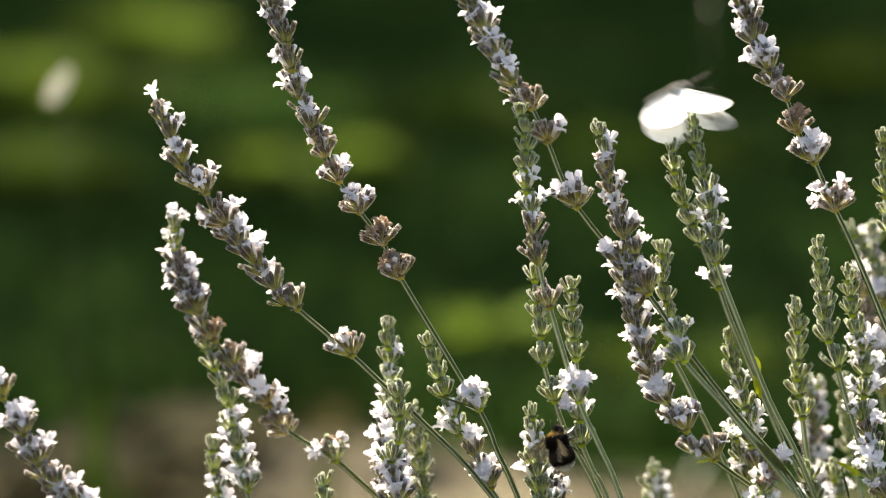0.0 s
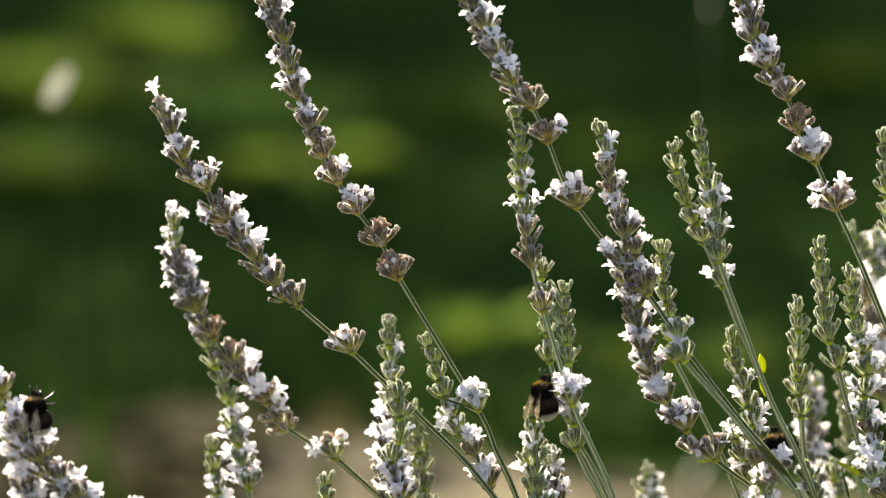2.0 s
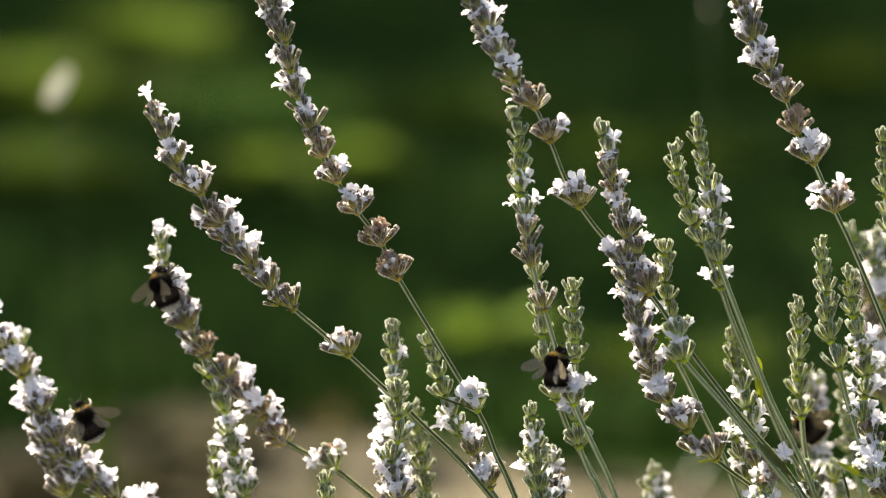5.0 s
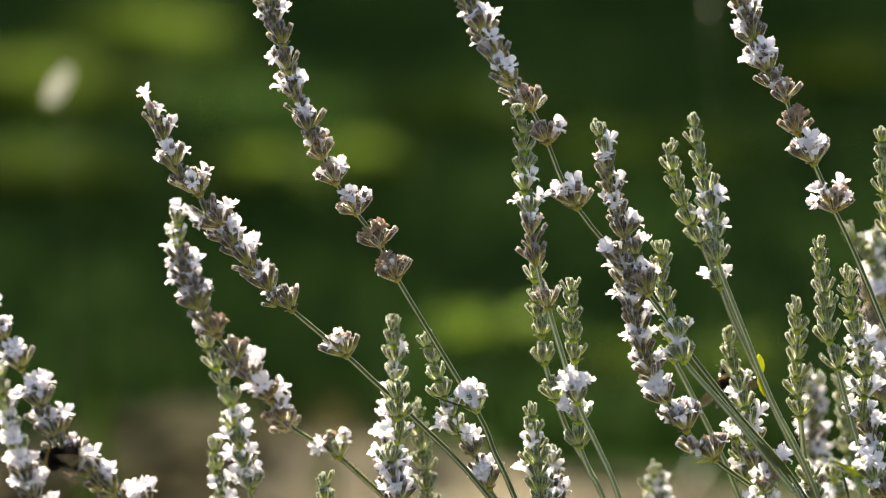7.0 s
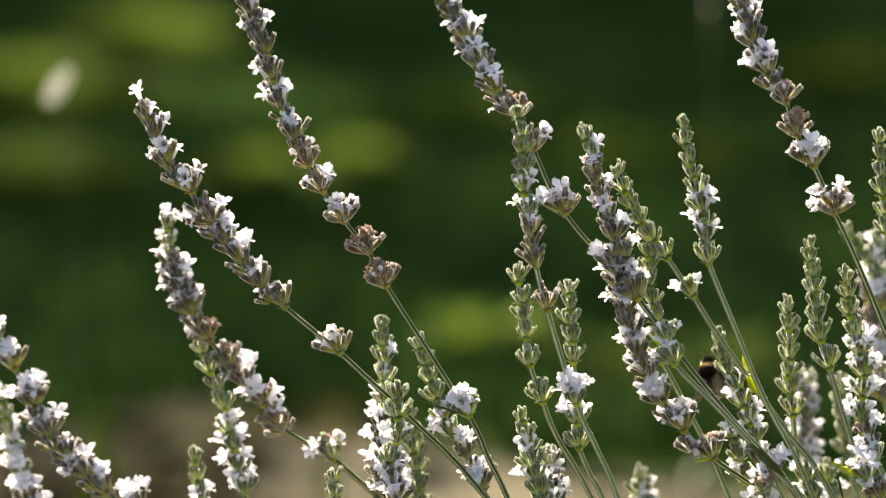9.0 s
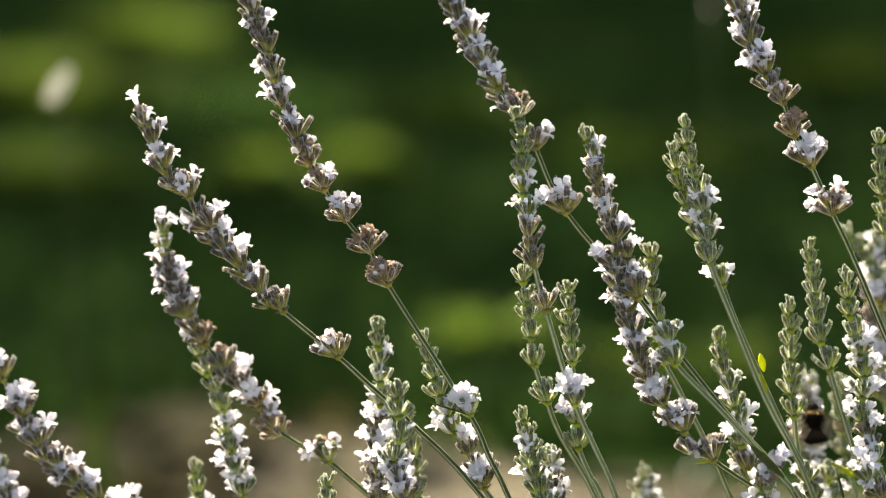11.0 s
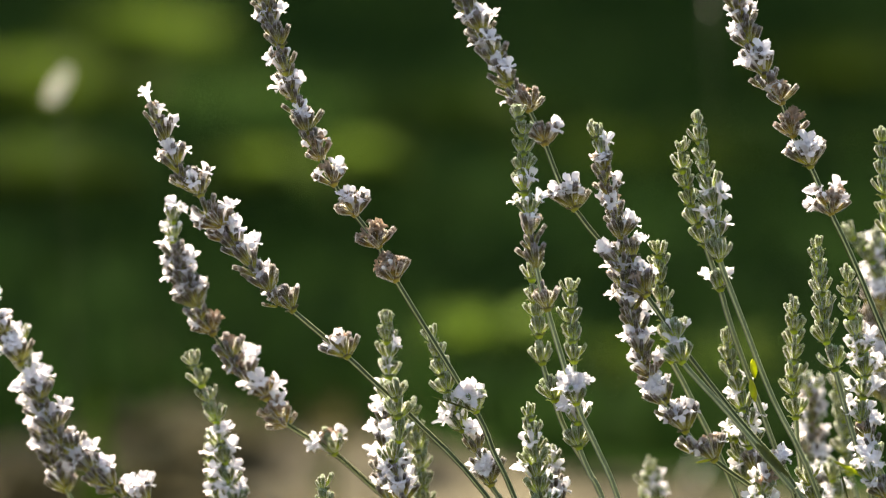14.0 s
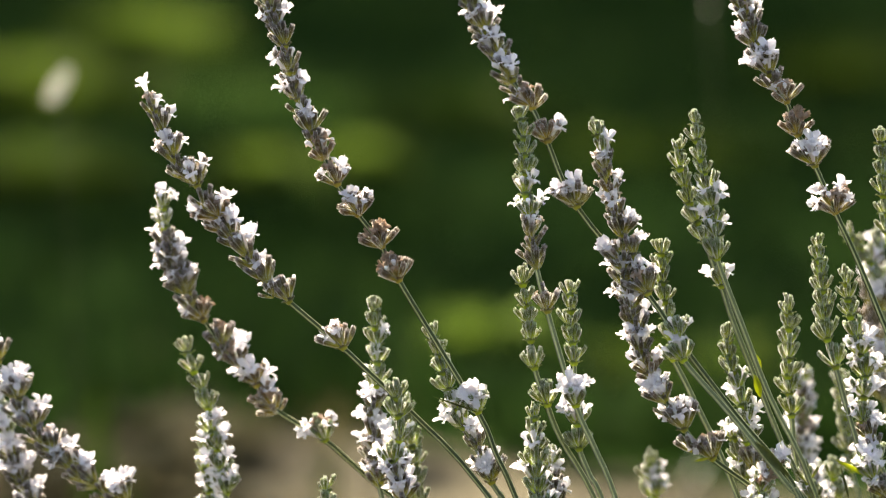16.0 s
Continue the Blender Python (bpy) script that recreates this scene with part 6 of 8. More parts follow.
    walk(stems["s16"], [(0, lean("s16", 146.3, -24.5, 2, 0.2, 0.5, -0.65)), (0.5, lean("s16", 146.3, -24.5, 2, 0.2, 0.5, -0.65)), (1, lean("s16", 146.3, -24.5, 2, 0.2, 0.5, -0.65)), (1.5, lean("s16", 146.3, -24.5, 2, 0.2, 0.5, -0.65)), (2, lean("s16", 146.3, -24.5, 2, 0.5, 0.3, -0.54)), (2.5, lean("s16", 146.3, -24.5, 2, 0.5, 0.3, -0.54)), (3, lean("s16", 146.3, -24.5, 2, 0.5, 0.3, -0.54)), (3.5, lean("s16", 146.3, -24.5, 2, 0.5, 0.3, -0.54)), (4, lean("s16", 146.3, -24.5, 2, 0.5, 0.3, -0.54)), (6.5, lean("s16", 146.3, -24.5, 2, 0.3, -0.0, -0.00)), (7, lean("s16", 146.3, -24.5, 2, 0.0, -0.0, -0.00)), (7.5, lean("s16", 146.3, -24.5, 2, -0.3, -0.0, -0.00)), (8, lean("s16", 146.3, -24.5, 2, -1.1, -0.6, 0.55)), (8.5, lean("s16", 146.3, -24.5, 2, -1.1, -0.3, 0.55)), (9, lean("s16", 146.3, -24.5, 2, -0.6, -0.0, -0.00)), (11.5, lean("s16", 146.3, -24.5, 2, -0.6, -0.3, -0.00)), (12, lean("s16", 146.3, -24.5, 2, -0.3, -0.0, -0.00)), (12.5, lean("s16", 146.3, -24.5, 2, -0.8, -0.3, 0.58)), (13, lean("s16", 146.3, -24.5, 2, -0.3, -0.3, -0.00)), (13.5, lean("s16", 146.3, -24.5, 2, -0.3, -0.0, -0.00)), (14, lean("s16", 146.3, -24.5, 2, -0.2, -0.0, -0.55)), (14.5, lean("s16", 146.3, -24.5, 2, -0.3, -0.0, -0.00)), (15, lean("s16", 146.3, -24.5, 2, -0.6, -0.2, 0.07)), (15.5, lean("s16", 146.3, -24.5, 2, -0.6, -0.3, -0.00)), (16, lean("s16", 146.3, -24.5, 2, -0.5, -0.2, 0.62))])
    walk(stems["s17"], [(0, lean("s17", 140.9, -70.8, 103, 0.1, -1.7, -0.02)), (0.5, lean("s17", 140.9, -70.8, 103, -2.5, -2.5, 0.30)), (1, lean("s17", 140.9, -70.8, 103, -2.9, -2.5, 0.35)), (1.5, lean("s17", 140.9, -70.8, 103, -2.0, -1.7, 0.24)), (2, lean("s17", 140.9, -70.8, 103, -0.7, -0.4, 0.09)), (2.5, lean("s17", 140.9, -70.8, 103, -0.5, -0.2, 0.06)), (3, lean("s17", 140.9, -70.8, 103, -0.3, 0.0, 0.04)), (3.5, lean("s17", 140.9, -70.8, 103, -0.1, -0.2, 0.01)), (4, lean("s17", 140.9, -70.8, 103, 0.1, -0.4, -0.02)), (6.5, lean("s17", 140.9, -70.8, 103, 0.3, 1.0, -0.04)), (7, lean("s17", 140.9, -70.8, 103, 0.0, -0.0, -0.00)), (7.5, lean("s17", 140.9, -70.8, 103, 0.6, 0.6, -0.08)), (8, lean("s17", 140.9, -70.8, 103, -1.7, 0.6, 0.20)), (8.5, lean("s17", 140.9, -70.8, 103, -2.0, 1.0, 0.24)), (9, lean("s17", 140.9, -70.8, 103, -3.0, 1.0, 0.36)), (11.5, lean("s17", 140.9, -70.8, 103, -2.0, -1.2, 0.24)), (12, lean("s17", 140.9, -70.8, 103, -0.7, -3.0, 0.08)), (12.5, lean("s17", 140.9, -70.8, 103, 0.0, -3.6, -0.00)), (13, lean("s17", 140.9, -70.8, 103, 0.0, -1.3, -0.00)), (13.5, lean("s17", 140.9, -70.8, 103, 0.0, -1.0, -0.00)), (14, lean("s17", 140.9, -70.8, 103, -0.3, -1.0, 0.04)), (14.5, lean("s17", 140.9, -70.8, 103, -0.7, -1.0, 0.08)), (15, lean("s17", 140.9, -70.8, 103, -1.7, 0.3, 0.20)), (15.5, lean("s17", 140.9, -70.8, 103, -1.0, 0.6, 0.12)), (16, lean("s17", 140.9, -70.8, 103, -4.3, 2.0, 0.52))])
    walk(stems["s18"], [(0, lean("s18", 152.2, -55.0, 85, 0.7, -0.0, -0.08)), (0.5, lean("s18", 152.2, -55.0, 85, 0.7, -0.0, -0.08)), (1, lean("s18", 152.2, -55.0, 85, 0.7, -0.0, -0.08)), (1.5, lean("s18", 152.2, -55.0, 85, 0.7, -0.0, -0.08)), (2, lean("s18", 152.2, -55.0, 85, 0.7, -0.0, -0.08)), (2.5, lean("s18", 152.2, -55.0, 85, 0.7, -0.0, -0.08)), (3, lean("s18", 152.2, -55.0, 85, 0.7, -0.0, -0.08)), (3.5, lean("s18", 152.2, -55.0, 85, 0.7, -0.0, -0.08)), (4, lean("s18", 152.2, -55.0, 85, 0.7, 0.3, -0.08)), (6.5, lean("s18", 152.2, -55.0, 85, 0.3, -0.0, -0.04)), (7, lean("s18", 152.2, -55.0, 85, 0.0, -0.0, -0.00)), (7.5, lean("s18", 152.2, -55.0, 85, -0.6, -0.0, 0.08)), (8, lean("s18", 152.2, -55.0, 85, -1.1, -0.0, 0.13)), (8.5, lean("s18", 152.2, -55.0, 85, -1.1, -0.1, 0.14)), (9, lean("s18", 152.2, -55.0, 85, -1.2, -0.2, 0.15)), (11.5, lean("s18", 152.2, -55.0, 85, -1.7, -0.5, 0.21)), (12, lean("s18", 152.2, -55.0, 85, -1.8, -0.5, 0.22)), (12.5, lean("s18", 152.2, -55.0, 85, -1.9, -0.6, 0.23)), (13, lean("s18", 152.2, -55.0, 85, -1.3, -0.6, 0.16)), (13.5, lean("s18", 152.2, -55.0, 85, -1.3, -0.3, 0.16)), (14, lean("s18", 152.2, -55.0, 85, -1.3, -0.0, 0.16)), (14.5, lean("s18", 152.2, -55.0, 85, -1.3, -0.0, 0.16)), (15, lean("s18", 152.2, -55.0, 85, -1.3, 0.7, 0.16)), (15.5, lean("s18", 152.2, -55.0, 85, -1.3, 1.3, 0.16)), (16, lean("s18", 152.2, -55.0, 85, -0.6, 1.0, 0.08))])
    walk(stems["s19"], [(0, lean("s19", 157.7, 36.5, 6, 0.0, -0.0, -0.00)), (0.5, lean("s19", 157.7, 36.5, 6, 0.0, -0.0, -0.00)), (1, lean("s19", 157.7, 36.5, 6, 0.0, -0.0, -0.00)), (1.5, lean("s19", 157.7, 36.5, 6, 0.0, -0.0, -0.00)), (2, lean("s19", 157.7, 36.5, 6, 0.3, -0.0, -0.04)), (2.5, lean("s19", 157.7, 36.5, 6, 0.3, -0.0, -0.04)), (3, lean("s19", 157.7, 36.5, 6, 0.0, -0.0, -0.00)), (3.5, lean("s19", 157.7, 36.5, 6, 0.0, 0.3, -0.00)), (4, lean("s19", 157.7, 36.5, 6, 0.0, 0.3, -0.00)), (6.5, lean("s19", 157.7, 36.5, 6, -0.3, 0.3, 0.04)), (7, lean("s19", 157.7, 36.5, 6, -0.6, 0.3, 0.08)), (7.5, lean("s19", 157.7, 36.5, 6, -0.6, 0.3, 0.08)), (8, lean("s19", 157.7, 36.5, 6, -2.2, -1.2, 0.28)), (8.5, lean("s19", 157.7, 36.5, 6, -2.2, -0.9, 0.28)), (9, lean("s19", 157.7, 36.5, 6, -1.2, -0.0, 0.16)), (11.5, lean("s19", 157.7, 36.5, 6, -1.5, -0.3, 0.20)), (12, lean("s19", 157.7, 36.5, 6, -1.2, -0.0, 0.16)), (12.5, lean("s19", 157.7, 36.5, 6, -1.5, -0.6, 0.20)), (13, lean("s19", 157.7, 36.5, 6, -0.9, -0.0, 0.12)), (13.5, lean("s19", 157.7, 36.5, 6, -0.6, 0.3, 0.08)), (14, lean("s19", 157.7, 36.5, 6, -0.6, 0.3, 0.08)), (14.5, lean("s19", 157.7, 36.5, 6, -0.9, -0.0, 0.12)), (15, lean("s19", 157.7, 36.5, 6, -1.2, -0.3, 0.16)), (15.5, lean("s19", 157.7, 36.5, 6, -1.5, -0.3, 0.20)), (16, lean("s19", 157.7, 36.5, 6, -0.9, 0.3, 0.12))])
    walk(stems["s20"], [(0, lean("s20", 166.4, -10.9, 114, -1.7, 2.6, 0.20)), (0.5, lean("s20", 166.4, -10.9, 114, -1.7, 2.6, 0.20)), (1, lean("s20", 166.4, -10.9, 114, -1.3, 1.3, 0.16)), (1.5, lean("s20", 166.4, -10.9, 114, 0.0, -0.0, -0.00)), (2, lean("s20", 166.4, -10.9, 114, 0.0, -0.0, -0.00)), (2.5, lean("s20", 166.4, -10.9, 114, 0.0, -0.0, -0.00)), (3, lean("s20", 166.4, -10.9, 114, 0.0, -0.0, -0.00)), (3.5, lean("s20", 166.4, -10.9, 114, 0.0, -0.0, -0.00)), (4, lean("s20", 166.4, -10.9, 114, 0.0, -0.0, -0.00)), (6.5, lean("s20", 166.4, -10.9, 114, 0.0, -0.0, -0.00)), (7, lean("s20", 166.4, -10.9, 114, 0.0, -0.0, -0.00)), (7.5, lean("s20", 166.4, -10.9, 114, 0.0, -0.0, -0.00)), (8, lean("s20", 166.4, -10.9, 114, 0.0, -0.0, -0.00)), (8.5, lean("s20", 166.4, -10.9, 114, 0.0, -0.0, -0.00)), (9, lean("s20", 166.4, -10.9, 114, 0.0, -0.0, -0.00)), (11.5, lean("s20", 166.4, -10.9, 114, 0.0, -0.0, -0.00)), (12, lean("s20", 166.4, -10.9, 114, 0.0, -0.0, -0.00)), (12.5, lean("s20", 166.4, -10.9, 114, 0.0, -0.0, -0.00)), (13, lean("s20", 166.4, -10.9, 114, 0.0, -0.0, -0.00)), (13.5, lean("s20", 166.4, -10.9, 114, 0.0, -0.0, -0.00)), (14, lean("s20", 166.4, -10.9, 114, 0.0, -0.0, -0.00)), (14.5, lean("s20", 166.4, -10.9, 114, 0.0, -0.0, -0.00)), (15, lean("s20", 166.4, -10.9, 114, 0.0, -0.0, -0.00)), (15.5, lean("s20", 166.4, -10.9, 114, 0.0, -0.0, -0.00)), (16, lean("s20", 166.4, -10.9, 114, 0.0, -0.0, -0.00))])
    walk(stems["s34"], [(0, lean("s34", 152.5, -9.5, 91, 0.7, 0.7, -0.08)), (0.5, lean("s34", 152.5, -9.5, 91, 0.7, 0.7, -0.08)), (1, lean("s34", 152.5, -9.5, 91, 0.7, 0.7, -0.08)), (1.5, lean("s34", 152.5, -9.5, 91, 0.7, 0.7, -0.08)), (2, lean("s34", 152.5, -9.5, 91, 1.0, 0.3, -0.12)), (2.5, lean("s34", 152.5, -9.5, 91, 1.0, 0.3, -0.12)), (3, lean("s34", 152.5, -9.5, 91, 1.0, 0.3, -0.12)), (3.5, lean("s34", 152.5, -9.5, 91, 1.0, 0.3, -0.12)), (4, lean("s34", 152.5, -9.5, 91, 1.0, 0.3, -0.12)), (6.5, lean("s34", 152.5, -9.5, 91, 0.7, -0.0, -0.08)), (7, lean("s34", 152.5, -9.5, 91, 0.3, -0.0, -0.04)), (7.5, lean("s34", 152.5, -9.5, 91, 0.0, -0.0, -0.00)), (8, lean("s34", 152.5, -9.5, 91, -1.0, -0.7, 0.12)), (8.5, lean("s34", 152.5, -9.5, 91, -1.0, -0.3, 0.12)), (9, lean("s34", 152.5, -9.5, 91, -0.3, -0.0, 0.04)), (11.5, lean("s34", 152.5, -9.5, 91, -0.3, -0.3, 0.04)), (12, lean("s34", 152.5, -9.5, 91, 0.0, -0.0, -0.00)), (12.5, lean("s34", 152.5, -9.5, 91, -0.7, -0.3, 0.08)), (13, lean("s34", 152.5, -9.5, 91, 0.0, -0.3, -0.00)), (13.5, lean("s34", 152.5, -9.5, 91, 0.0, -0.0, -0.00)), (14, lean("s34", 152.5, -9.5, 91, 0.3, -0.0, -0.04)), (14.5, lean("s34", 152.5, -9.5, 91, 0.0, -0.0, -0.00)), (15, lean("s34", 152.5, -9.5, 91, -0.3, -0.3, 0.04)), (15.5, lean("s34", 152.5, -9.5, 91, -0.3, -0.3, 0.04)), (16, lean("s34", 152.5, -9.5, 91, -0.3, -0.3, 0.04))])
    walk(stems["s21"], [(0, lean("s21", -139.0, -62.4, 48, -5.9, -12.5, 0.84)), (0.5, lean("s21", -139.0, -62.4, 48, -6.0, -13.3, 1.30)), (1, lean("s21", -139.0, -62.4, 48, -7.1, -14.7, 1.26)), (1.5, lean("s21", -139.0, -62.4, 48, -6.6, -12.5, 0.84)), (2, lean("s21", -139.0, -62.4, 48, -5.1, -11.3, 3.34)), (2.5, lean("s21", -139.0, -62.4, 48, -5.7, -12.4, 5.17)), (3, lean("s21", -139.0, -62.4, 48, -1.4, -10.8, 4.04)), (3.5, lean("s21", -139.0, -62.4, 48, -4.3, -16.5, 6.79)), (4, lean("s21", -139.0, -62.4, 48, 0.6, -8.3, 0.73)), (6.5, lean("s21", -139.0, -62.4, 48, 1.0, -1.9, -0.00)), (7, lean("s21", -139.0, -62.4, 48, 0.6, -2.2, 0.02)), (7.5, lean("s21", -139.0, -62.4, 48, 0.0, -3.2, -0.00)), (8, lean("s21", -139.0, -62.4, 48, 0.2, -1.9, 0.37)), (8.5, lean("s21", -139.0, -62.4, 48, 0.3, -1.6, -0.02)), (9, lean("s21", -139.0, -62.4, 48, -1.8, -2.1, 0.03)), (11.5, lean("s21", -139.0, -62.4, 48, -5.9, -5.9, 1.50)), (12, lean("s21", -139.0, -62.4, 48, -3.7, -2.9, 0.40)), (12.5, lean("s21", -139.0, -62.4, 48, -1.4, -1.3, 0.40)), (13, lean("s21", -139.0, -62.4, 48, -0.3, 0.2, -0.34)), (13.5, lean("s21", -139.0, -62.4, 48, -0.3, 1.3, -1.48)), (14, lean("s21", -139.0, -62.4, 48, 0.2, -0.0, -0.38)), (14.5, lean("s21", -139.0, -62.4, 48, 0.0, -0.0, -0.00)), (15, lean("s21", -139.0, -62.4, 48, -1.4, 0.3, 0.37)), (15.5, lean("s21", -139.0, -62.4, 48, -3.3, 3.3, 0.03)), (16, lean("s21", -139.0, -62.4, 48, -7.6, 0.8, 1.16))])
    walk(stems["s33"], [(0, lean("s33", -155.2, -33.3, 64, -23.9, -41.9, 2.97)), (0.5, lean("s33", -155.2, -33.3, 64, -22.9, -40.9, 2.84)), (1, lean("s33", -155.2, -33.3, 64, -21.8, -39.8, 2.71)), (1.5, lean("s33", -155.2, -33.3, 64, -15.5, -29.4, 1.93)), (2, lean("s33", -155.2, -33.3, 64, -9.2, -18.9, 1.15)), (2.5, lean("s33", -155.2, -33.3, 64, -15.5, -29.4, 1.93)), (3, lean("s33", -155.2, -33.3, 64, 4.0, 6.3, -0.49)), (3.5, lean("s33", -155.2, -33.3, 64, 0.0, 0.0, 0.00)), (4, lean("s33", -155.2, -33.3, 64, 2.9, 2.9, -0.36)), (6.5, lean("s33", -155.2, -33.3, 64, -9.6, -13.4, 1.20)), (7, lean("s33", -155.2, -33.3, 64, -9.6, -14.3, 1.20)), (7.5, lean("s33", -155.2, -33.3, 64, -10.1, -15.1, 1.25)), (8, lean("s33", -155.2, -33.3, 64, -10.1, -14.3, 1.25)), (8.5, lean("s33", -155.2, -33.3, 64, -9.2, -15.1, 1.15)), (9, lean("s33", -155.2, -33.3, 64, -8.4, -23.1, 1.04)), (11.5, lean("s33", -155.2, -33.3, 64, -18.9, -18.9, 2.34)), (12, lean("s33", -155.2, -33.3, 64, -13.4, -12.6, 1.67)), (12.5, lean("s33", -155.2, -33.3, 64, -10.5, -10.5, 1.30)), (13, lean("s33", -155.2, -33.3, 64, -7.1, -8.4, 0.89)), (13.5, lean("s33", -155.2, -33.3, 64, -6.3, -7.5, 0.78)), (14, lean("s33", -155.2, -33.3, 64, -1.3, -0.4, 0.16)), (14.5, lean("s33", -155.2, -33.3, 64, -4.2, -4.2, 0.52)), (15, lean("s33", -155.2, -33.3, 64, -8.4, -8.4, 1.04)), (15.5, lean("s33", -155.2, -33.3, 64, -10.5, -5.9, 1.30)), (16, lean("s33", -155.2, -33.3, 64, -14.7, -8.4, 1.82))])
    walk(stems["s22"], [(0, lean("s22", -43.4, -82.2, 0, 0.0, -0.0, -0.00)), (0.5, lean("s22", -43.4, -82.2, 0, 0.0, -0.3, -0.00)), (1, lean("s22", -43.4, -82.2, 0, 0.6, -0.0, -0.08)), (1.5, lean("s22", -43.4, -82.2, 0, -0.3, -0.6, 0.04)), (2, lean("s22", -43.4, -82.2, 0, 0.6, -0.0, -0.08)), (2.5, lean("s22", -43.4, -82.2, 0, 0.9, 0.6, -0.12)), (3, lean("s22", -43.4, -82.2, 0, 1.2, 0.9, -0.16)), (3.5, lean("s22", -43.4, -82.2, 0, 2.5, 1.8, -0.32)), (4, lean("s22", -43.4, -82.2, 0, 1.5, 1.5, -0.20)), (6.5, lean("s22", -43.4, -82.2, 0, 0.3, -0.0, -0.04)), (7, lean("s22", -43.4, -82.2, 0, 0.3, -0.0, -0.04)), (7.5, lean("s22", -43.4, -82.2, 0, 0.3, -0.6, -0.04)), (8, lean("s22", -43.4, -82.2, 0, 0.0, -0.6, -0.00)), (8.5, lean("s22", -43.4, -82.2, 0, 2.8, 1.2, -0.36)), (9, lean("s22", -43.4, -82.2, 0, 3.4, 1.5, -0.44)), (11.5, lean("s22", -43.4, -82.2, 0, -0.6, -1.5, 0.08)), (12, lean("s22", -43.4, -82.2, 0, -1.9, -2.2, 0.24)), (12.5, lean("s22", -43.4, -82.2, 0, -0.6, -1.2, 0.08)), (13, lean("s22", -43.4, -82.2, 0, 0.0, -1.2, -0.00)), (13.5, lean("s22", -43.4, -82.2, 0, -0.9, -1.5, 0.12)), (14, lean("s22", -43.4, -82.2, 0, 0.0, -0.9, -0.00)), (14.5, lean("s22", -43.4, -82.2, 0, 0.0, -0.9, -0.00)), (15, lean("s22", -43.4, -82.2, 0, 0.0, -0.6, -0.00)), (15.5, lean("s22", -43.4, -82.2, 0, 0.9, -0.6, -0.12)), (16, lean("s22", -43.4, -82.2, 0, 0.9, -1.5, -0.12))])
    walk(stems["s23"], [(0, lean("s23", -18.9, -27.1, 34, -1.9, -0.6, 0.24)), (0.5, lean("s23", -18.9, -27.1, 34, -2.2, -0.9, 0.28)), (1, lean("s23", -18.9, -27.1, 34, -3.5, -0.6, 0.44)), (1.5, lean("s23", -18.9, -27.1, 34, -2.8, -0.0, 0.36)), (2, lean("s23", -18.9, -27.1, 34, -1.6, -0.0, 0.20)), (2.5, lean("s23", -18.9, -27.1, 34, -1.3, -0.0, 0.16)), (3, lean("s23", -18.9, -27.1, 34, 0.3, -0.3, -0.04)), (3.5, lean("s23", -18.9, -27.1, 34, -0.3, -3.8, 0.04)), (4, lean("s23", -18.9, -27.1, 34, -0.3, -2.1, 0.04)), (6.5, lean("s23", -18.9, -27.1, 34, -0.3, -0.9, 0.04)), (7, lean("s23", -18.9, -27.1, 34, 0.0, -0.0, -0.00)), (7.5, lean("s23", -18.9, -27.1, 34, 0.0, -0.3, -0.00)), (8, lean("s23", -18.9, -27.1, 34, -0.3, 0.3, 0.04)), (8.5, lean("s23", -18.9, -27.1, 34, -2.2, -0.0, 0.28)), (9, lean("s23", -18.9, -27.1, 34, -4.1, -0.3, 0.52)), (11.5, lean("s23", -18.9, -27.1, 34, -5.7, -0.6, 0.72)), (12, lean("s23", -18.9, -27.1, 34, -3.8, 0.9, 0.48)), (12.5, lean("s23", -18.9, -27.1, 34, -3.8, 0.9, 0.48)), (13, lean("s23", -18.9, -27.1, 34, -2.5, 1.9, 0.32)), (13.5, lean("s23", -18.9, -27.1, 34, -2.2, 1.9, 0.28)), (14, lean("s23", -18.9, -27.1, 34, -2.5, 1.6, 0.32)), (14.5, lean("s23", -18.9, -27.1, 34, -2.8, 1.6, 0.36)), (15, lean("s23", -18.9, -27.1, 34, -4.1, 3.8, 0.52)), (15.5, lean("s23", -18.9, -27.1, 34, -5.3, 6.6, 0.68)), (16, lean("s23", -18.9, -27.1, 34, -6.9, 6.6, 0.88))])
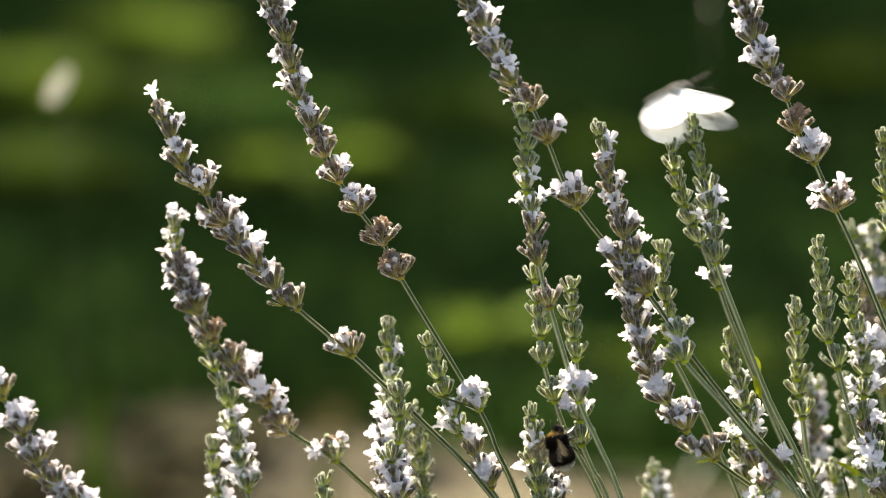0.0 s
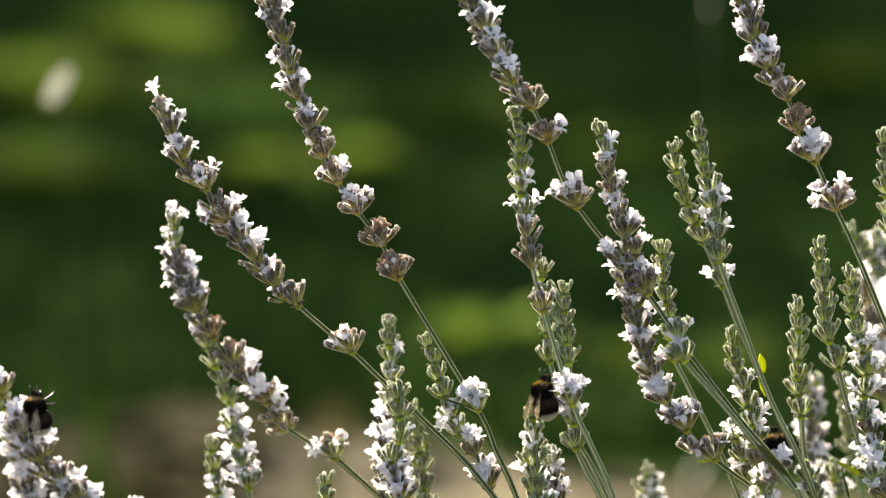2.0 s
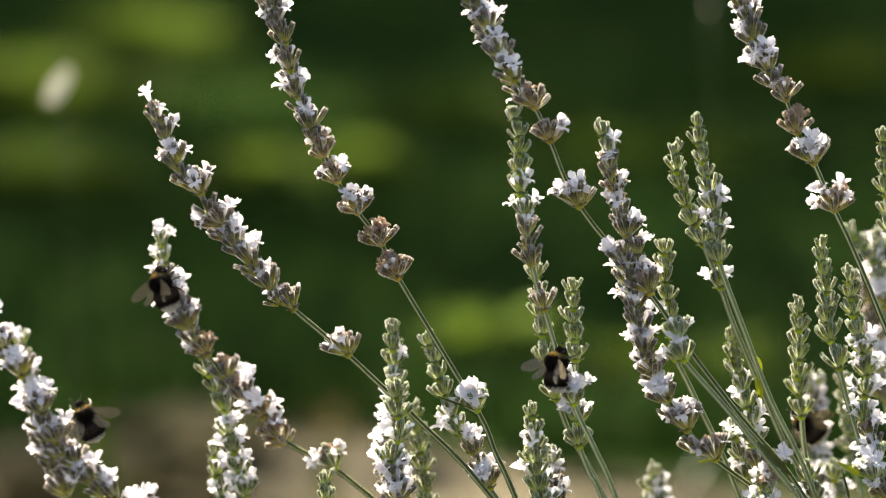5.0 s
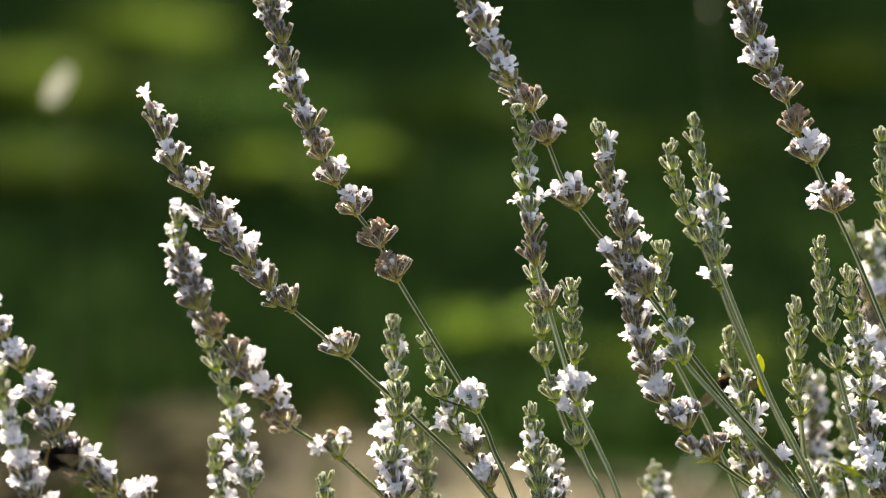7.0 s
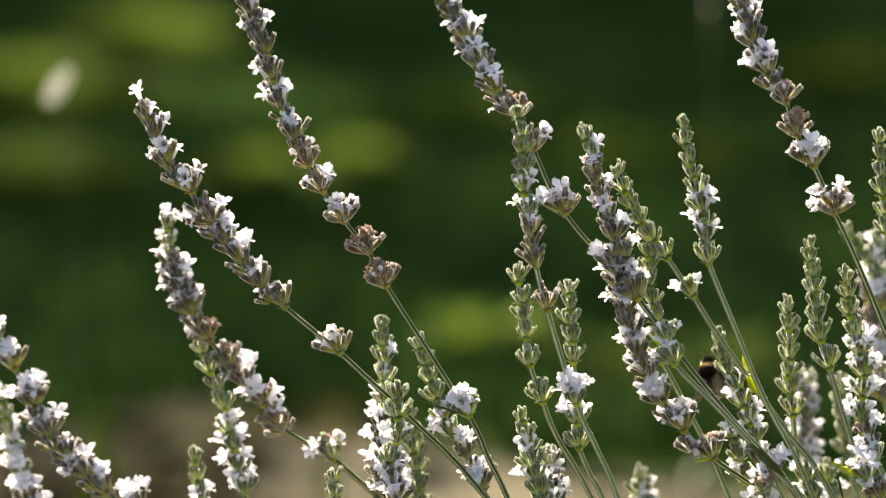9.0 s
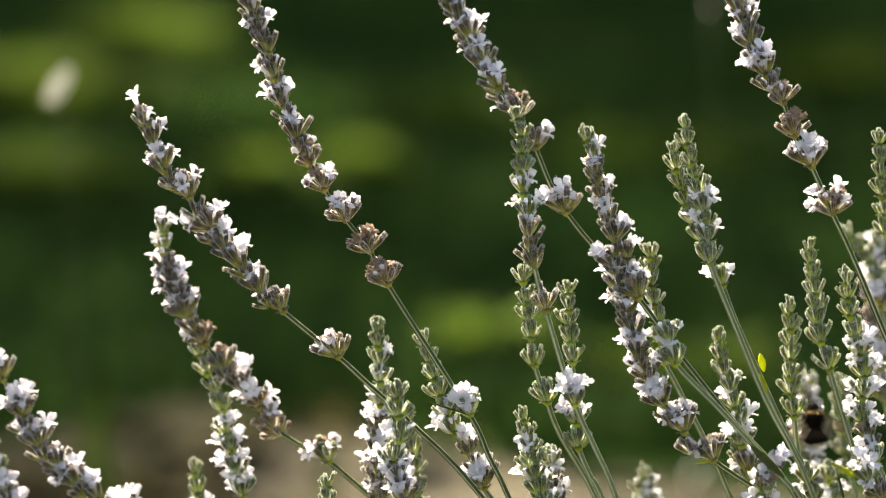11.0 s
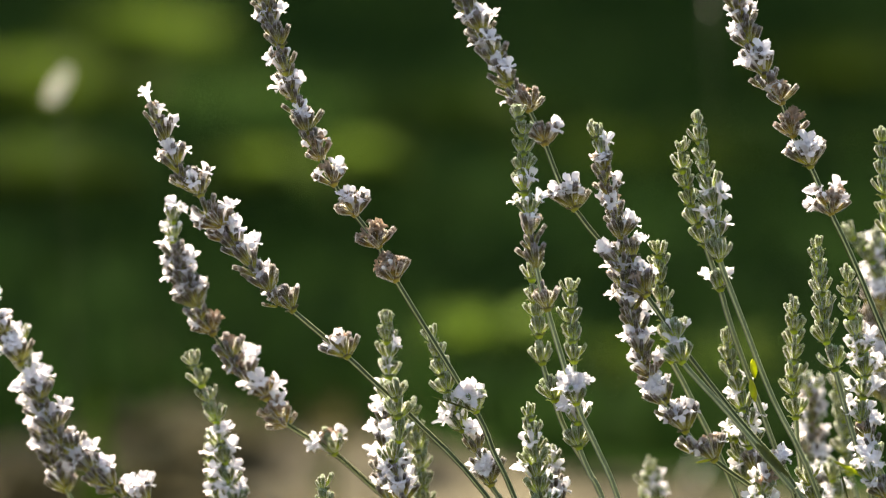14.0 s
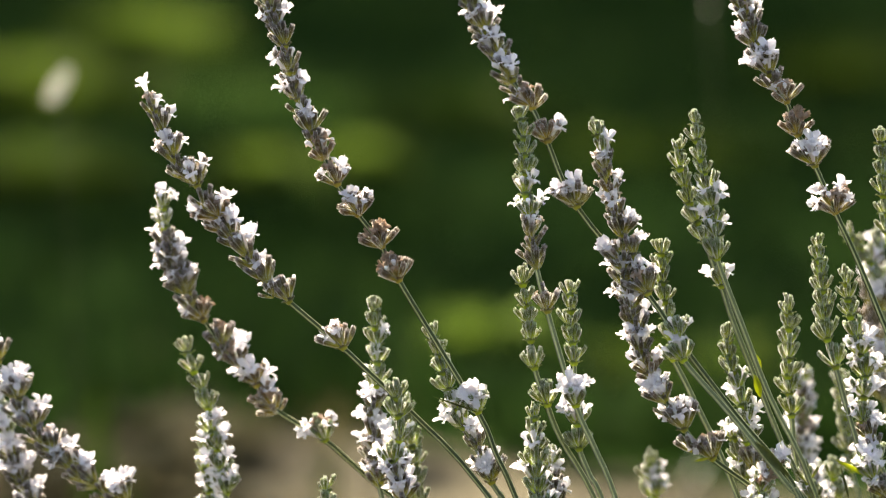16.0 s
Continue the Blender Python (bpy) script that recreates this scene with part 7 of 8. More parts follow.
    walk(stems["s24"], [(0, lean("s24", -17.8, -65.2, -3, 0.0, -0.0, -0.00)), (0.5, lean("s24", -17.8, -65.2, -3, -0.2, -0.2, -0.53)), (1, lean("s24", -17.8, -65.2, -3, 0.2, 0.2, 0.54)), (1.5, lean("s24", -17.8, -65.2, -3, 0.3, 0.0, 1.13)), (2, lean("s24", -17.8, -65.2, -3, 0.2, -0.2, 0.54)), (2.5, lean("s24", -17.8, -65.2, -3, 0.0, 0.2, -0.04)), (3, lean("s24", -17.8, -65.2, -3, 0.2, 0.2, 0.48)), (3.5, lean("s24", -17.8, -65.2, -3, 0.3, 0.5, 1.11)), (4, lean("s24", -17.8, -65.2, -3, -0.2, 0.3, 1.72)), (6.5, lean("s24", -17.8, -65.2, -3, -0.3, -0.2, 0.07)), (7, lean("s24", -17.8, -65.2, -3, -0.2, -0.2, 0.72)), (7.5, lean("s24", -17.8, -65.2, -3, -0.2, -0.0, 0.78)), (8, lean("s24", -17.8, -65.2, -3, -0.1, -0.3, 1.48)), (8.5, lean("s24", -17.8, -65.2, -3, -0.3, -0.3, 1.01)), (9, lean("s24", -17.8, -65.2, -3, -0.6, -0.4, -0.07)), (11.5, lean("s24", -17.8, -65.2, -3, 0.1, 0.0, 3.25)), (12, lean("s24", -17.8, -65.2, -3, 0.0, 0.0, 3.34)), (12.5, lean("s24", -17.8, -65.2, -3, 0.0, 0.0, 3.43)), (13, lean("s24", -17.8, -65.2, -3, -0.3, 0.0, 4.72)), (13.5, lean("s24", -17.8, -65.2, -3, -0.3, -0.2, 4.73)), (14, lean("s24", -17.8, -65.2, -3, 0.0, 0.2, 3.51)), (14.5, lean("s24", -17.8, -65.2, -3, 0.0, 0.2, 3.51)), (15, lean("s24", -17.8, -65.2, -3, 0.0, 0.3, 3.51)), (15.5, lean("s24", -17.8, -65.2, -3, 0.2, 0.5, 2.94)), (16, lean("s24", -17.8, -65.2, -3, 0.0, 0.3, 3.51))])
    walk(stems["s25"], [(0, lean("s25", -7.0, -73.9, 52, -1.0, -0.6, 0.12)), (0.5, lean("s25", -7.0, -73.9, 52, -1.3, -0.9, 0.16)), (1, lean("s25", -7.0, -73.9, 52, -1.9, -0.9, 0.24)), (1.5, lean("s25", -7.0, -73.9, 52, -1.6, -0.3, 0.20)), (2, lean("s25", -7.0, -73.9, 52, -1.0, -0.3, 0.12)), (2.5, lean("s25", -7.0, -73.9, 52, -0.6, -0.0, 0.08)), (3, lean("s25", -7.0, -73.9, 52, 0.3, -0.0, -0.04)), (3.5, lean("s25", -7.0, -73.9, 52, -0.3, -1.6, 0.04)), (4, lean("s25", -7.0, -73.9, 52, -0.6, -0.6, 0.08)), (6.5, lean("s25", -7.0, -73.9, 52, -0.3, -0.0, 0.04)), (7, lean("s25", -7.0, -73.9, 52, 0.0, -0.0, -0.00)), (7.5, lean("s25", -7.0, -73.9, 52, 0.0, -0.3, -0.00)), (8, lean("s25", -7.0, -73.9, 52, -0.3, -0.0, 0.04)), (8.5, lean("s25", -7.0, -73.9, 52, -1.6, -0.0, 0.20)), (9, lean("s25", -7.0, -73.9, 52, -2.9, -0.3, 0.36)), (11.5, lean("s25", -7.0, -73.9, 52, -3.8, -1.3, 0.48)), (12, lean("s25", -7.0, -73.9, 52, -2.5, -0.0, 0.32)), (12.5, lean("s25", -7.0, -73.9, 52, -2.2, -0.0, 0.28)), (13, lean("s25", -7.0, -73.9, 52, -1.3, 0.6, 0.16)), (13.5, lean("s25", -7.0, -73.9, 52, -1.3, 0.6, 0.16)), (14, lean("s25", -7.0, -73.9, 52, -1.6, 0.6, 0.20)), (14.5, lean("s25", -7.0, -73.9, 52, -1.6, 0.6, 0.20)), (15, lean("s25", -7.0, -73.9, 52, -2.5, 1.9, 0.32)), (15.5, lean("s25", -7.0, -73.9, 52, -2.9, 3.2, 0.36)), (16, lean("s25", -7.0, -73.9, 52, -3.8, 2.2, 0.48))])
    walk(stems["s26"], [(0, lean("s26", 4.8, -57.0, 9, 0.0, -0.0, -0.00)), (0.5, lean("s26", 4.8, -57.0, 9, -0.2, -0.0, 0.35)), (1, lean("s26", 4.8, -57.0, 9, 0.0, -0.2, 0.14)), (1.5, lean("s26", 4.8, -57.0, 9, 0.0, -0.3, -0.01)), (2, lean("s26", 4.8, -57.0, 9, -0.3, -0.2, -0.14)), (2.5, lean("s26", 4.8, -57.0, 9, -0.2, 0.2, 0.20)), (3, lean("s26", 4.8, -57.0, 9, 0.0, 0.3, -0.01)), (3.5, lean("s26", 4.8, -57.0, 9, 0.2, 0.2, -0.24)), (4, lean("s26", 4.8, -57.0, 9, 0.0, 0.3, -0.01)), (6.5, lean("s26", 4.8, -57.0, 9, -0.6, -0.3, -0.01)), (7, lean("s26", 4.8, -57.0, 9, -0.6, -0.2, 0.14)), (7.5, lean("s26", 4.8, -57.0, 9, -1.1, -0.6, 0.36)), (8, lean("s26", 4.8, -57.0, 9, -3.1, -1.9, 1.00)), (8.5, lean("s26", 4.8, -57.0, 9, -3.1, -1.1, 0.86)), (9, lean("s26", 4.8, -57.0, 9, -3.1, -0.9, 0.71)), (11.5, lean("s26", 4.8, -57.0, 9, -1.9, 0.2, -0.40)), (12, lean("s26", 4.8, -57.0, 9, -3.4, -0.8, 0.26)), (12.5, lean("s26", 4.8, -57.0, 9, -0.9, 0.5, -0.39)), (13, lean("s26", 4.8, -57.0, 9, 0.0, 0.9, -1.00)), (13.5, lean("s26", 4.8, -57.0, 9, -0.5, 0.6, -1.32)), (14, lean("s26", 4.8, -57.0, 9, 0.6, 1.7, -1.11)), (14.5, lean("s26", 4.8, -57.0, 9, 0.9, 1.7, -1.13)), (15, lean("s26", 4.8, -57.0, 9, 0.8, 1.7, -1.21)), (15.5, lean("s26", 4.8, -57.0, 9, 1.2, 1.7, -1.13)), (16, lean("s26", 4.8, -57.0, 9, 0.9, 2.6, -1.13))])
    walk(stems["s28"], [(0, lean("s28", 33.1, -67.5, 8, 0.0, -0.0, -0.00)), (0.5, lean("s28", 33.1, -67.5, 8, -0.5, -0.6, -2.65)), (1, lean("s28", 33.1, -67.5, 8, -0.6, -0.5, -0.31)), (1.5, lean("s28", 33.1, -67.5, 8, -0.3, -0.5, -3.32)), (2, lean("s28", 33.1, -67.5, 8, -0.3, -0.3, -3.50)), (2.5, lean("s28", 33.1, -67.5, 8, -0.0, -0.2, -4.86)), (3, lean("s28", 33.1, -67.5, 8, 0.5, -0.2, -5.61)), (3.5, lean("s28", 33.1, -67.5, 8, 0.5, -0.2, -4.07)), (4, lean("s28", 33.1, -67.5, 8, 0.2, 0.2, -2.43)), (6.5, lean("s28", 33.1, -67.5, 8, 0.0, -0.0, -0.00)), (7, lean("s28", 33.1, -67.5, 8, 0.0, -0.0, -0.00)), (7.5, lean("s28", 33.1, -67.5, 8, -0.6, -0.5, 1.44)), (8, lean("s28", 33.1, -67.5, 8, -1.4, -0.9, 0.36)), (8.5, lean("s28", 33.1, -67.5, 8, -0.3, -0.6, -3.50)), (9, lean("s28", 33.1, -67.5, 8, -2.2, -1.1, 7.82)), (11.5, lean("s28", 33.1, -67.5, 8, -2.0, -1.1, 5.55)), (12, lean("s28", 33.1, -67.5, 8, -1.4, -0.9, 2.06)), (12.5, lean("s28", 33.1, -67.5, 8, -0.6, -0.5, 1.44)), (13, lean("s28", 33.1, -67.5, 8, -0.8, -0.8, 0.65)), (13.5, lean("s28", 33.1, -67.5, 8, -0.6, -0.5, -1.84)), (14, lean("s28", 33.1, -67.5, 8, -0.5, -0.2, 0.69)), (14.5, lean("s28", 33.1, -67.5, 8, -0.3, -0.5, -0.11)), (15, lean("s28", 33.1, -67.5, 8, -0.3, -0.3, -1.76)), (15.5, lean("s28", 33.1, -67.5, 8, 0.6, 0.5, -4.97)), (16, lean("s28", 33.1, -67.5, 8, 0.3, -0.3, -3.50))])
    walk(stems["s37"], [(0, lean("s37", 115.6, -82.8, 10, 0.0, -0.0, -0.00)), (0.5, lean("s37", 115.6, -82.8, 10, 0.0, -0.0, -0.00)), (1, lean("s37", 115.6, -82.8, 10, 0.0, -0.0, -0.00)), (1.5, lean("s37", 115.6, -82.8, 10, 0.0, -0.0, -0.00)), (2, lean("s37", 115.6, -82.8, 10, 0.0, -0.0, -0.00)), (2.5, lean("s37", 115.6, -82.8, 10, 0.3, -0.0, -0.04)), (3, lean("s37", 115.6, -82.8, 10, 0.3, -0.0, -0.04)), (3.5, lean("s37", 115.6, -82.8, 10, 0.3, -0.0, -0.04)), (4, lean("s37", 115.6, -82.8, 10, 0.0, 0.3, -0.00)), (6.5, lean("s37", 115.6, -82.8, 10, 0.0, -0.0, -0.00)), (7, lean("s37", 115.6, -82.8, 10, 0.0, -0.0, -0.00)), (7.5, lean("s37", 115.6, -82.8, 10, -0.6, -0.3, 0.08)), (8, lean("s37", 115.6, -82.8, 10, -1.6, -0.0, 0.20)), (8.5, lean("s37", 115.6, -82.8, 10, -1.3, -0.0, 0.16)), (9, lean("s37", 115.6, -82.8, 10, -0.6, -0.0, 0.08)), (11.5, lean("s37", 115.6, -82.8, 10, -0.3, -0.3, 0.04)), (12, lean("s37", 115.6, -82.8, 10, -0.3, -0.3, 0.04)), (12.5, lean("s37", 115.6, -82.8, 10, -0.3, -0.0, 0.04)), (13, lean("s37", 115.6, -82.8, 10, -0.3, -0.0, 0.04)), (13.5, lean("s37", 115.6, -82.8, 10, -0.3, -0.0, 0.04)), (14, lean("s37", 115.6, -82.8, 10, -0.3, -0.0, 0.04)), (14.5, lean("s37", 115.6, -82.8, 10, -0.3, -0.0, 0.04)), (15, lean("s37", 115.6, -82.8, 10, -0.3, -0.0, 0.04)), (15.5, lean("s37", 115.6, -82.8, 10, 0.0, -0.0, -0.00)), (16, lean("s37", 115.6, -82.8, 10, -0.6, 0.3, 0.08))])
    walk(stems["s38"], [(0, lean("s38", 162.4, -78.6, 70, 0.0, -0.0, -0.00)), (0.5, lean("s38", 162.4, -78.6, 70, 0.0, -0.0, -0.00)), (1, lean("s38", 162.4, -78.6, 70, 0.0, -0.0, -0.00)), (1.5, lean("s38", 162.4, -78.6, 70, 0.0, -0.0, -0.00)), (2, lean("s38", 162.4, -78.6, 70, 0.0, -0.0, -0.00)), (2.5, lean("s38", 162.4, -78.6, 70, 0.3, 0.3, -0.04)), (3, lean("s38", 162.4, -78.6, 70, 0.3, -0.0, -0.04)), (3.5, lean("s38", 162.4, -78.6, 70, 0.6, -0.0, -0.08)), (4, lean("s38", 162.4, -78.6, 70, 0.3, -0.0, -0.04)), (6.5, lean("s38", 162.4, -78.6, 70, 0.0, -0.3, -0.00)), (7, lean("s38", 162.4, -78.6, 70, 0.0, -0.3, -0.00)), (7.5, lean("s38", 162.4, -78.6, 70, -0.7, -0.3, 0.08)), (8, lean("s38", 162.4, -78.6, 70, -2.6, -0.3, 0.32)), (8.5, lean("s38", 162.4, -78.6, 70, -2.3, -0.0, 0.28)), (9, lean("s38", 162.4, -78.6, 70, -2.3, -0.0, 0.28)), (11.5, lean("s38", 162.4, -78.6, 70, -1.9, -0.7, 0.24)), (12, lean("s38", 162.4, -78.6, 70, -2.3, -0.7, 0.28)), (12.5, lean("s38", 162.4, -78.6, 70, -1.6, -0.3, 0.20)), (13, lean("s38", 162.4, -78.6, 70, -1.0, -0.0, 0.12)), (13.5, lean("s38", 162.4, -78.6, 70, -1.0, -0.3, 0.12)), (14, lean("s38", 162.4, -78.6, 70, -0.7, -0.0, 0.08)), (14.5, lean("s38", 162.4, -78.6, 70, -0.7, -0.0, 0.08)), (15, lean("s38", 162.4, -78.6, 70, -1.0, -0.0, 0.12)), (15.5, lean("s38", 162.4, -78.6, 70, -0.3, -0.0, 0.04)), (16, lean("s38", 162.4, -78.6, 70, -0.3, 0.6, 0.04))])
    walk(stems["s39"], [(0, lean("s39", 116.5, -83.4, 22, 0.0, -0.0, -0.00)), (0.5, lean("s39", 116.5, -83.4, 22, 0.0, -0.0, -0.00)), (1, lean("s39", 116.5, -83.4, 22, 0.0, -0.0, -0.00)), (1.5, lean("s39", 116.5, -83.4, 22, 0.0, -0.0, -0.00)), (2, lean("s39", 116.5, -83.4, 22, 0.0, -0.0, -0.00)), (2.5, lean("s39", 116.5, -83.4, 22, 0.3, -0.0, -0.04)), (3, lean("s39", 116.5, -83.4, 22, 0.3, -0.0, -0.04)), (3.5, lean("s39", 116.5, -83.4, 22, 0.3, -0.0, -0.04)), (4, lean("s39", 116.5, -83.4, 22, 0.0, 0.3, -0.00)), (6.5, lean("s39", 116.5, -83.4, 22, 0.0, -0.0, -0.00)), (7, lean("s39", 116.5, -83.4, 22, 0.0, -0.0, -0.00)), (7.5, lean("s39", 116.5, -83.4, 22, -0.6, -0.3, 0.08)), (8, lean("s39", 116.5, -83.4, 22, -1.6, -0.0, 0.20)), (8.5, lean("s39", 116.5, -83.4, 22, -1.3, -0.0, 0.16)), (9, lean("s39", 116.5, -83.4, 22, -0.6, -0.0, 0.08)), (11.5, lean("s39", 116.5, -83.4, 22, -0.3, -0.3, 0.04)), (12, lean("s39", 116.5, -83.4, 22, -0.3, -0.3, 0.04)), (12.5, lean("s39", 116.5, -83.4, 22, -0.3, -0.0, 0.04)), (13, lean("s39", 116.5, -83.4, 22, -0.3, -0.0, 0.04)), (13.5, lean("s39", 116.5, -83.4, 22, -0.3, -0.0, 0.04)), (14, lean("s39", 116.5, -83.4, 22, -0.3, -0.0, 0.04)), (14.5, lean("s39", 116.5, -83.4, 22, -0.3, -0.0, 0.04)), (15, lean("s39", 116.5, -83.4, 22, -0.3, -0.0, 0.04)), (15.5, lean("s39", 116.5, -83.4, 22, 0.0, -0.0, -0.00)), (16, lean("s39", 116.5, -83.4, 22, -0.6, 0.3, 0.08))])
    walk(stems["s29"], [(0, lean("s29", 79.9, -85.5, 95, -0.3, 0.7, 0.04)), (0.5, lean("s29", 79.9, -85.5, 95, -1.6, -0.6, 0.20)), (1, lean("s29", 79.9, -85.5, 95, -1.6, 1.0, 0.20)), (1.5, lean("s29", 79.9, -85.5, 95, -3.0, -1.0, 0.36)), (2, lean("s29", 79.9, -85.5, 95, -2.6, -0.3, 0.32)), (2.5, lean("s29", 79.9, -85.5, 95, 0.0, -0.0, -0.00)), (3, lean("s29", 79.9, -85.5, 95, 0.0, -0.0, -0.00)), (3.5, lean("s29", 79.9, -85.5, 95, 1.0, -0.0, -0.12)), (4, lean("s29", 79.9, -85.5, 95, -0.3, -0.3, 0.04)), (6.5, lean("s29", 79.9, -85.5, 95, 0.0, 0.3, -0.00)), (7, lean("s29", 79.9, -85.5, 95, 0.0, -0.0, -0.00)), (7.5, lean("s29", 79.9, -85.5, 95, -0.3, -0.0, 0.04)), (8, lean("s29", 79.9, -85.5, 95, -1.6, 0.7, 0.20)), (8.5, lean("s29", 79.9, -85.5, 95, -3.3, -1.3, 0.40)), (9, lean("s29", 79.9, -85.5, 95, -5.2, -1.3, 0.64)), (11.5, lean("s29", 79.9, -85.5, 95, -3.0, -0.6, 0.36)), (12, lean("s29", 79.9, -85.5, 95, -1.6, 0.7, 0.20)), (12.5, lean("s29", 79.9, -85.5, 95, -1.6, 1.0, 0.20)), (13, lean("s29", 79.9, -85.5, 95, -1.6, 1.0, 0.20)), (13.5, lean("s29", 79.9, -85.5, 95, -1.6, 1.0, 0.20)), (14, lean("s29", 79.9, -85.5, 95, -1.6, 1.6, 0.20)), (14.5, lean("s29", 79.9, -85.5, 95, -2.6, 2.3, 0.32)), (15, lean("s29", 79.9, -85.5, 95, -4.9, 4.6, 0.60)), (15.5, lean("s29", 79.9, -85.5, 95, -1.6, 3.6, 0.20)), (16, lean("s29", 79.9, -85.5, 95, -1.3, 4.6, 0.16))])
    walk(stems["s30"], [(0, lean("s30", 114.7, -82.1, -2, 0.0, -0.0, -0.00)), (0.5, lean("s30", 114.7, -82.1, -2, 0.0, -0.0, -0.00)), (1, lean("s30", 114.7, -82.1, -2, 0.0, -0.0, -0.00)), (1.5, lean("s30", 114.7, -82.1, -2, 0.0, -0.0, -0.00)), (2, lean("s30", 114.7, -82.1, -2, 0.0, -0.0, -0.00)), (2.5, lean("s30", 114.7, -82.1, -2, 0.3, -0.0, -0.04)), (3, lean("s30", 114.7, -82.1, -2, 0.3, -0.0, -0.04)), (3.5, lean("s30", 114.7, -82.1, -2, 0.3, -0.0, -0.04)), (4, lean("s30", 114.7, -82.1, -2, 0.0, 0.3, -0.00)), (6.5, lean("s30", 114.7, -82.1, -2, 0.0, -0.0, -0.00)), (7, lean("s30", 114.7, -82.1, -2, 0.0, -0.0, -0.00)), (7.5, lean("s30", 114.7, -82.1, -2, -0.6, -0.3, 0.08)), (8, lean("s30", 114.7, -82.1, -2, -1.5, -0.0, 0.20)), (8.5, lean("s30", 114.7, -82.1, -2, -1.2, -0.0, 0.16)), (9, lean("s30", 114.7, -82.1, -2, -0.6, -0.0, 0.08)), (11.5, lean("s30", 114.7, -82.1, -2, -0.3, -0.3, 0.04)), (12, lean("s30", 114.7, -82.1, -2, -0.3, -0.3, 0.04)), (12.5, lean("s30", 114.7, -82.1, -2, -0.3, -0.0, 0.04)), (13, lean("s30", 114.7, -82.1, -2, -0.3, -0.0, 0.04)), (13.5, lean("s30", 114.7, -82.1, -2, -0.3, -0.0, 0.04)), (14, lean("s30", 114.7, -82.1, -2, -0.3, -0.0, 0.04)), (14.5, lean("s30", 114.7, -82.1, -2, -0.3, -0.0, 0.04)), (15, lean("s30", 114.7, -82.1, -2, -0.3, -0.0, 0.04)), (15.5, lean("s30", 114.7, -82.1, -2, 0.0, -0.0, -0.00)), (16, lean("s30", 114.7, -82.1, -2, -0.6, 0.3, 0.08))])
    walk(stems["s32"], [(0, lean("s32", 154.8, -74.9, -4, 0.0, -0.0, -0.00)), (0.5, lean("s32", 154.8, -74.9, -4, 0.0, -0.0, -0.00)), (1, lean("s32", 154.8, -74.9, -4, 0.0, -0.0, -0.00)), (1.5, lean("s32", 154.8, -74.9, -4, 0.0, -0.0, -0.00)), (2, lean("s32", 154.8, -74.9, -4, 0.0, -0.0, -0.00)), (2.5, lean("s32", 154.8, -74.9, -4, 0.3, 0.3, -0.04)), (3, lean("s32", 154.8, -74.9, -4, 0.3, -0.0, -0.04)), (3.5, lean("s32", 154.8, -74.9, -4, 0.6, -0.0, -0.08)), (4, lean("s32", 154.8, -74.9, -4, 0.3, -0.0, -0.04)), (6.5, lean("s32", 154.8, -74.9, -4, 0.0, -0.3, -0.00)), (7, lean("s32", 154.8, -74.9, -4, 0.0, -0.3, -0.00)), (7.5, lean("s32", 154.8, -74.9, -4, -0.6, -0.3, 0.08)), (8, lean("s32", 154.8, -74.9, -4, -2.5, -0.3, 0.32)), (8.5, lean("s32", 154.8, -74.9, -4, -2.2, -0.0, 0.28)), (9, lean("s32", 154.8, -74.9, -4, -2.2, -0.0, 0.28)), (11.5, lean("s32", 154.8, -74.9, -4, -1.8, -0.6, 0.24)), (12, lean("s32", 154.8, -74.9, -4, -2.2, -0.6, 0.28)), (12.5, lean("s32", 154.8, -74.9, -4, -1.5, -0.3, 0.20)), (13, lean("s32", 154.8, -74.9, -4, -0.9, -0.0, 0.12)), (13.5, lean("s32", 154.8, -74.9, -4, -0.9, -0.3, 0.12)), (14, lean("s32", 154.8, -74.9, -4, -0.6, -0.0, 0.08)), (14.5, lean("s32", 154.8, -74.9, -4, -0.6, -0.0, 0.08)), (15, lean("s32", 154.8, -74.9, -4, -0.9, -0.0, 0.12)), (15.5, lean("s32", 154.8, -74.9, -4, -0.3, -0.0, 0.04)), (16, lean("s32", 154.8, -74.9, -4, -0.3, 0.6, 0.04))])
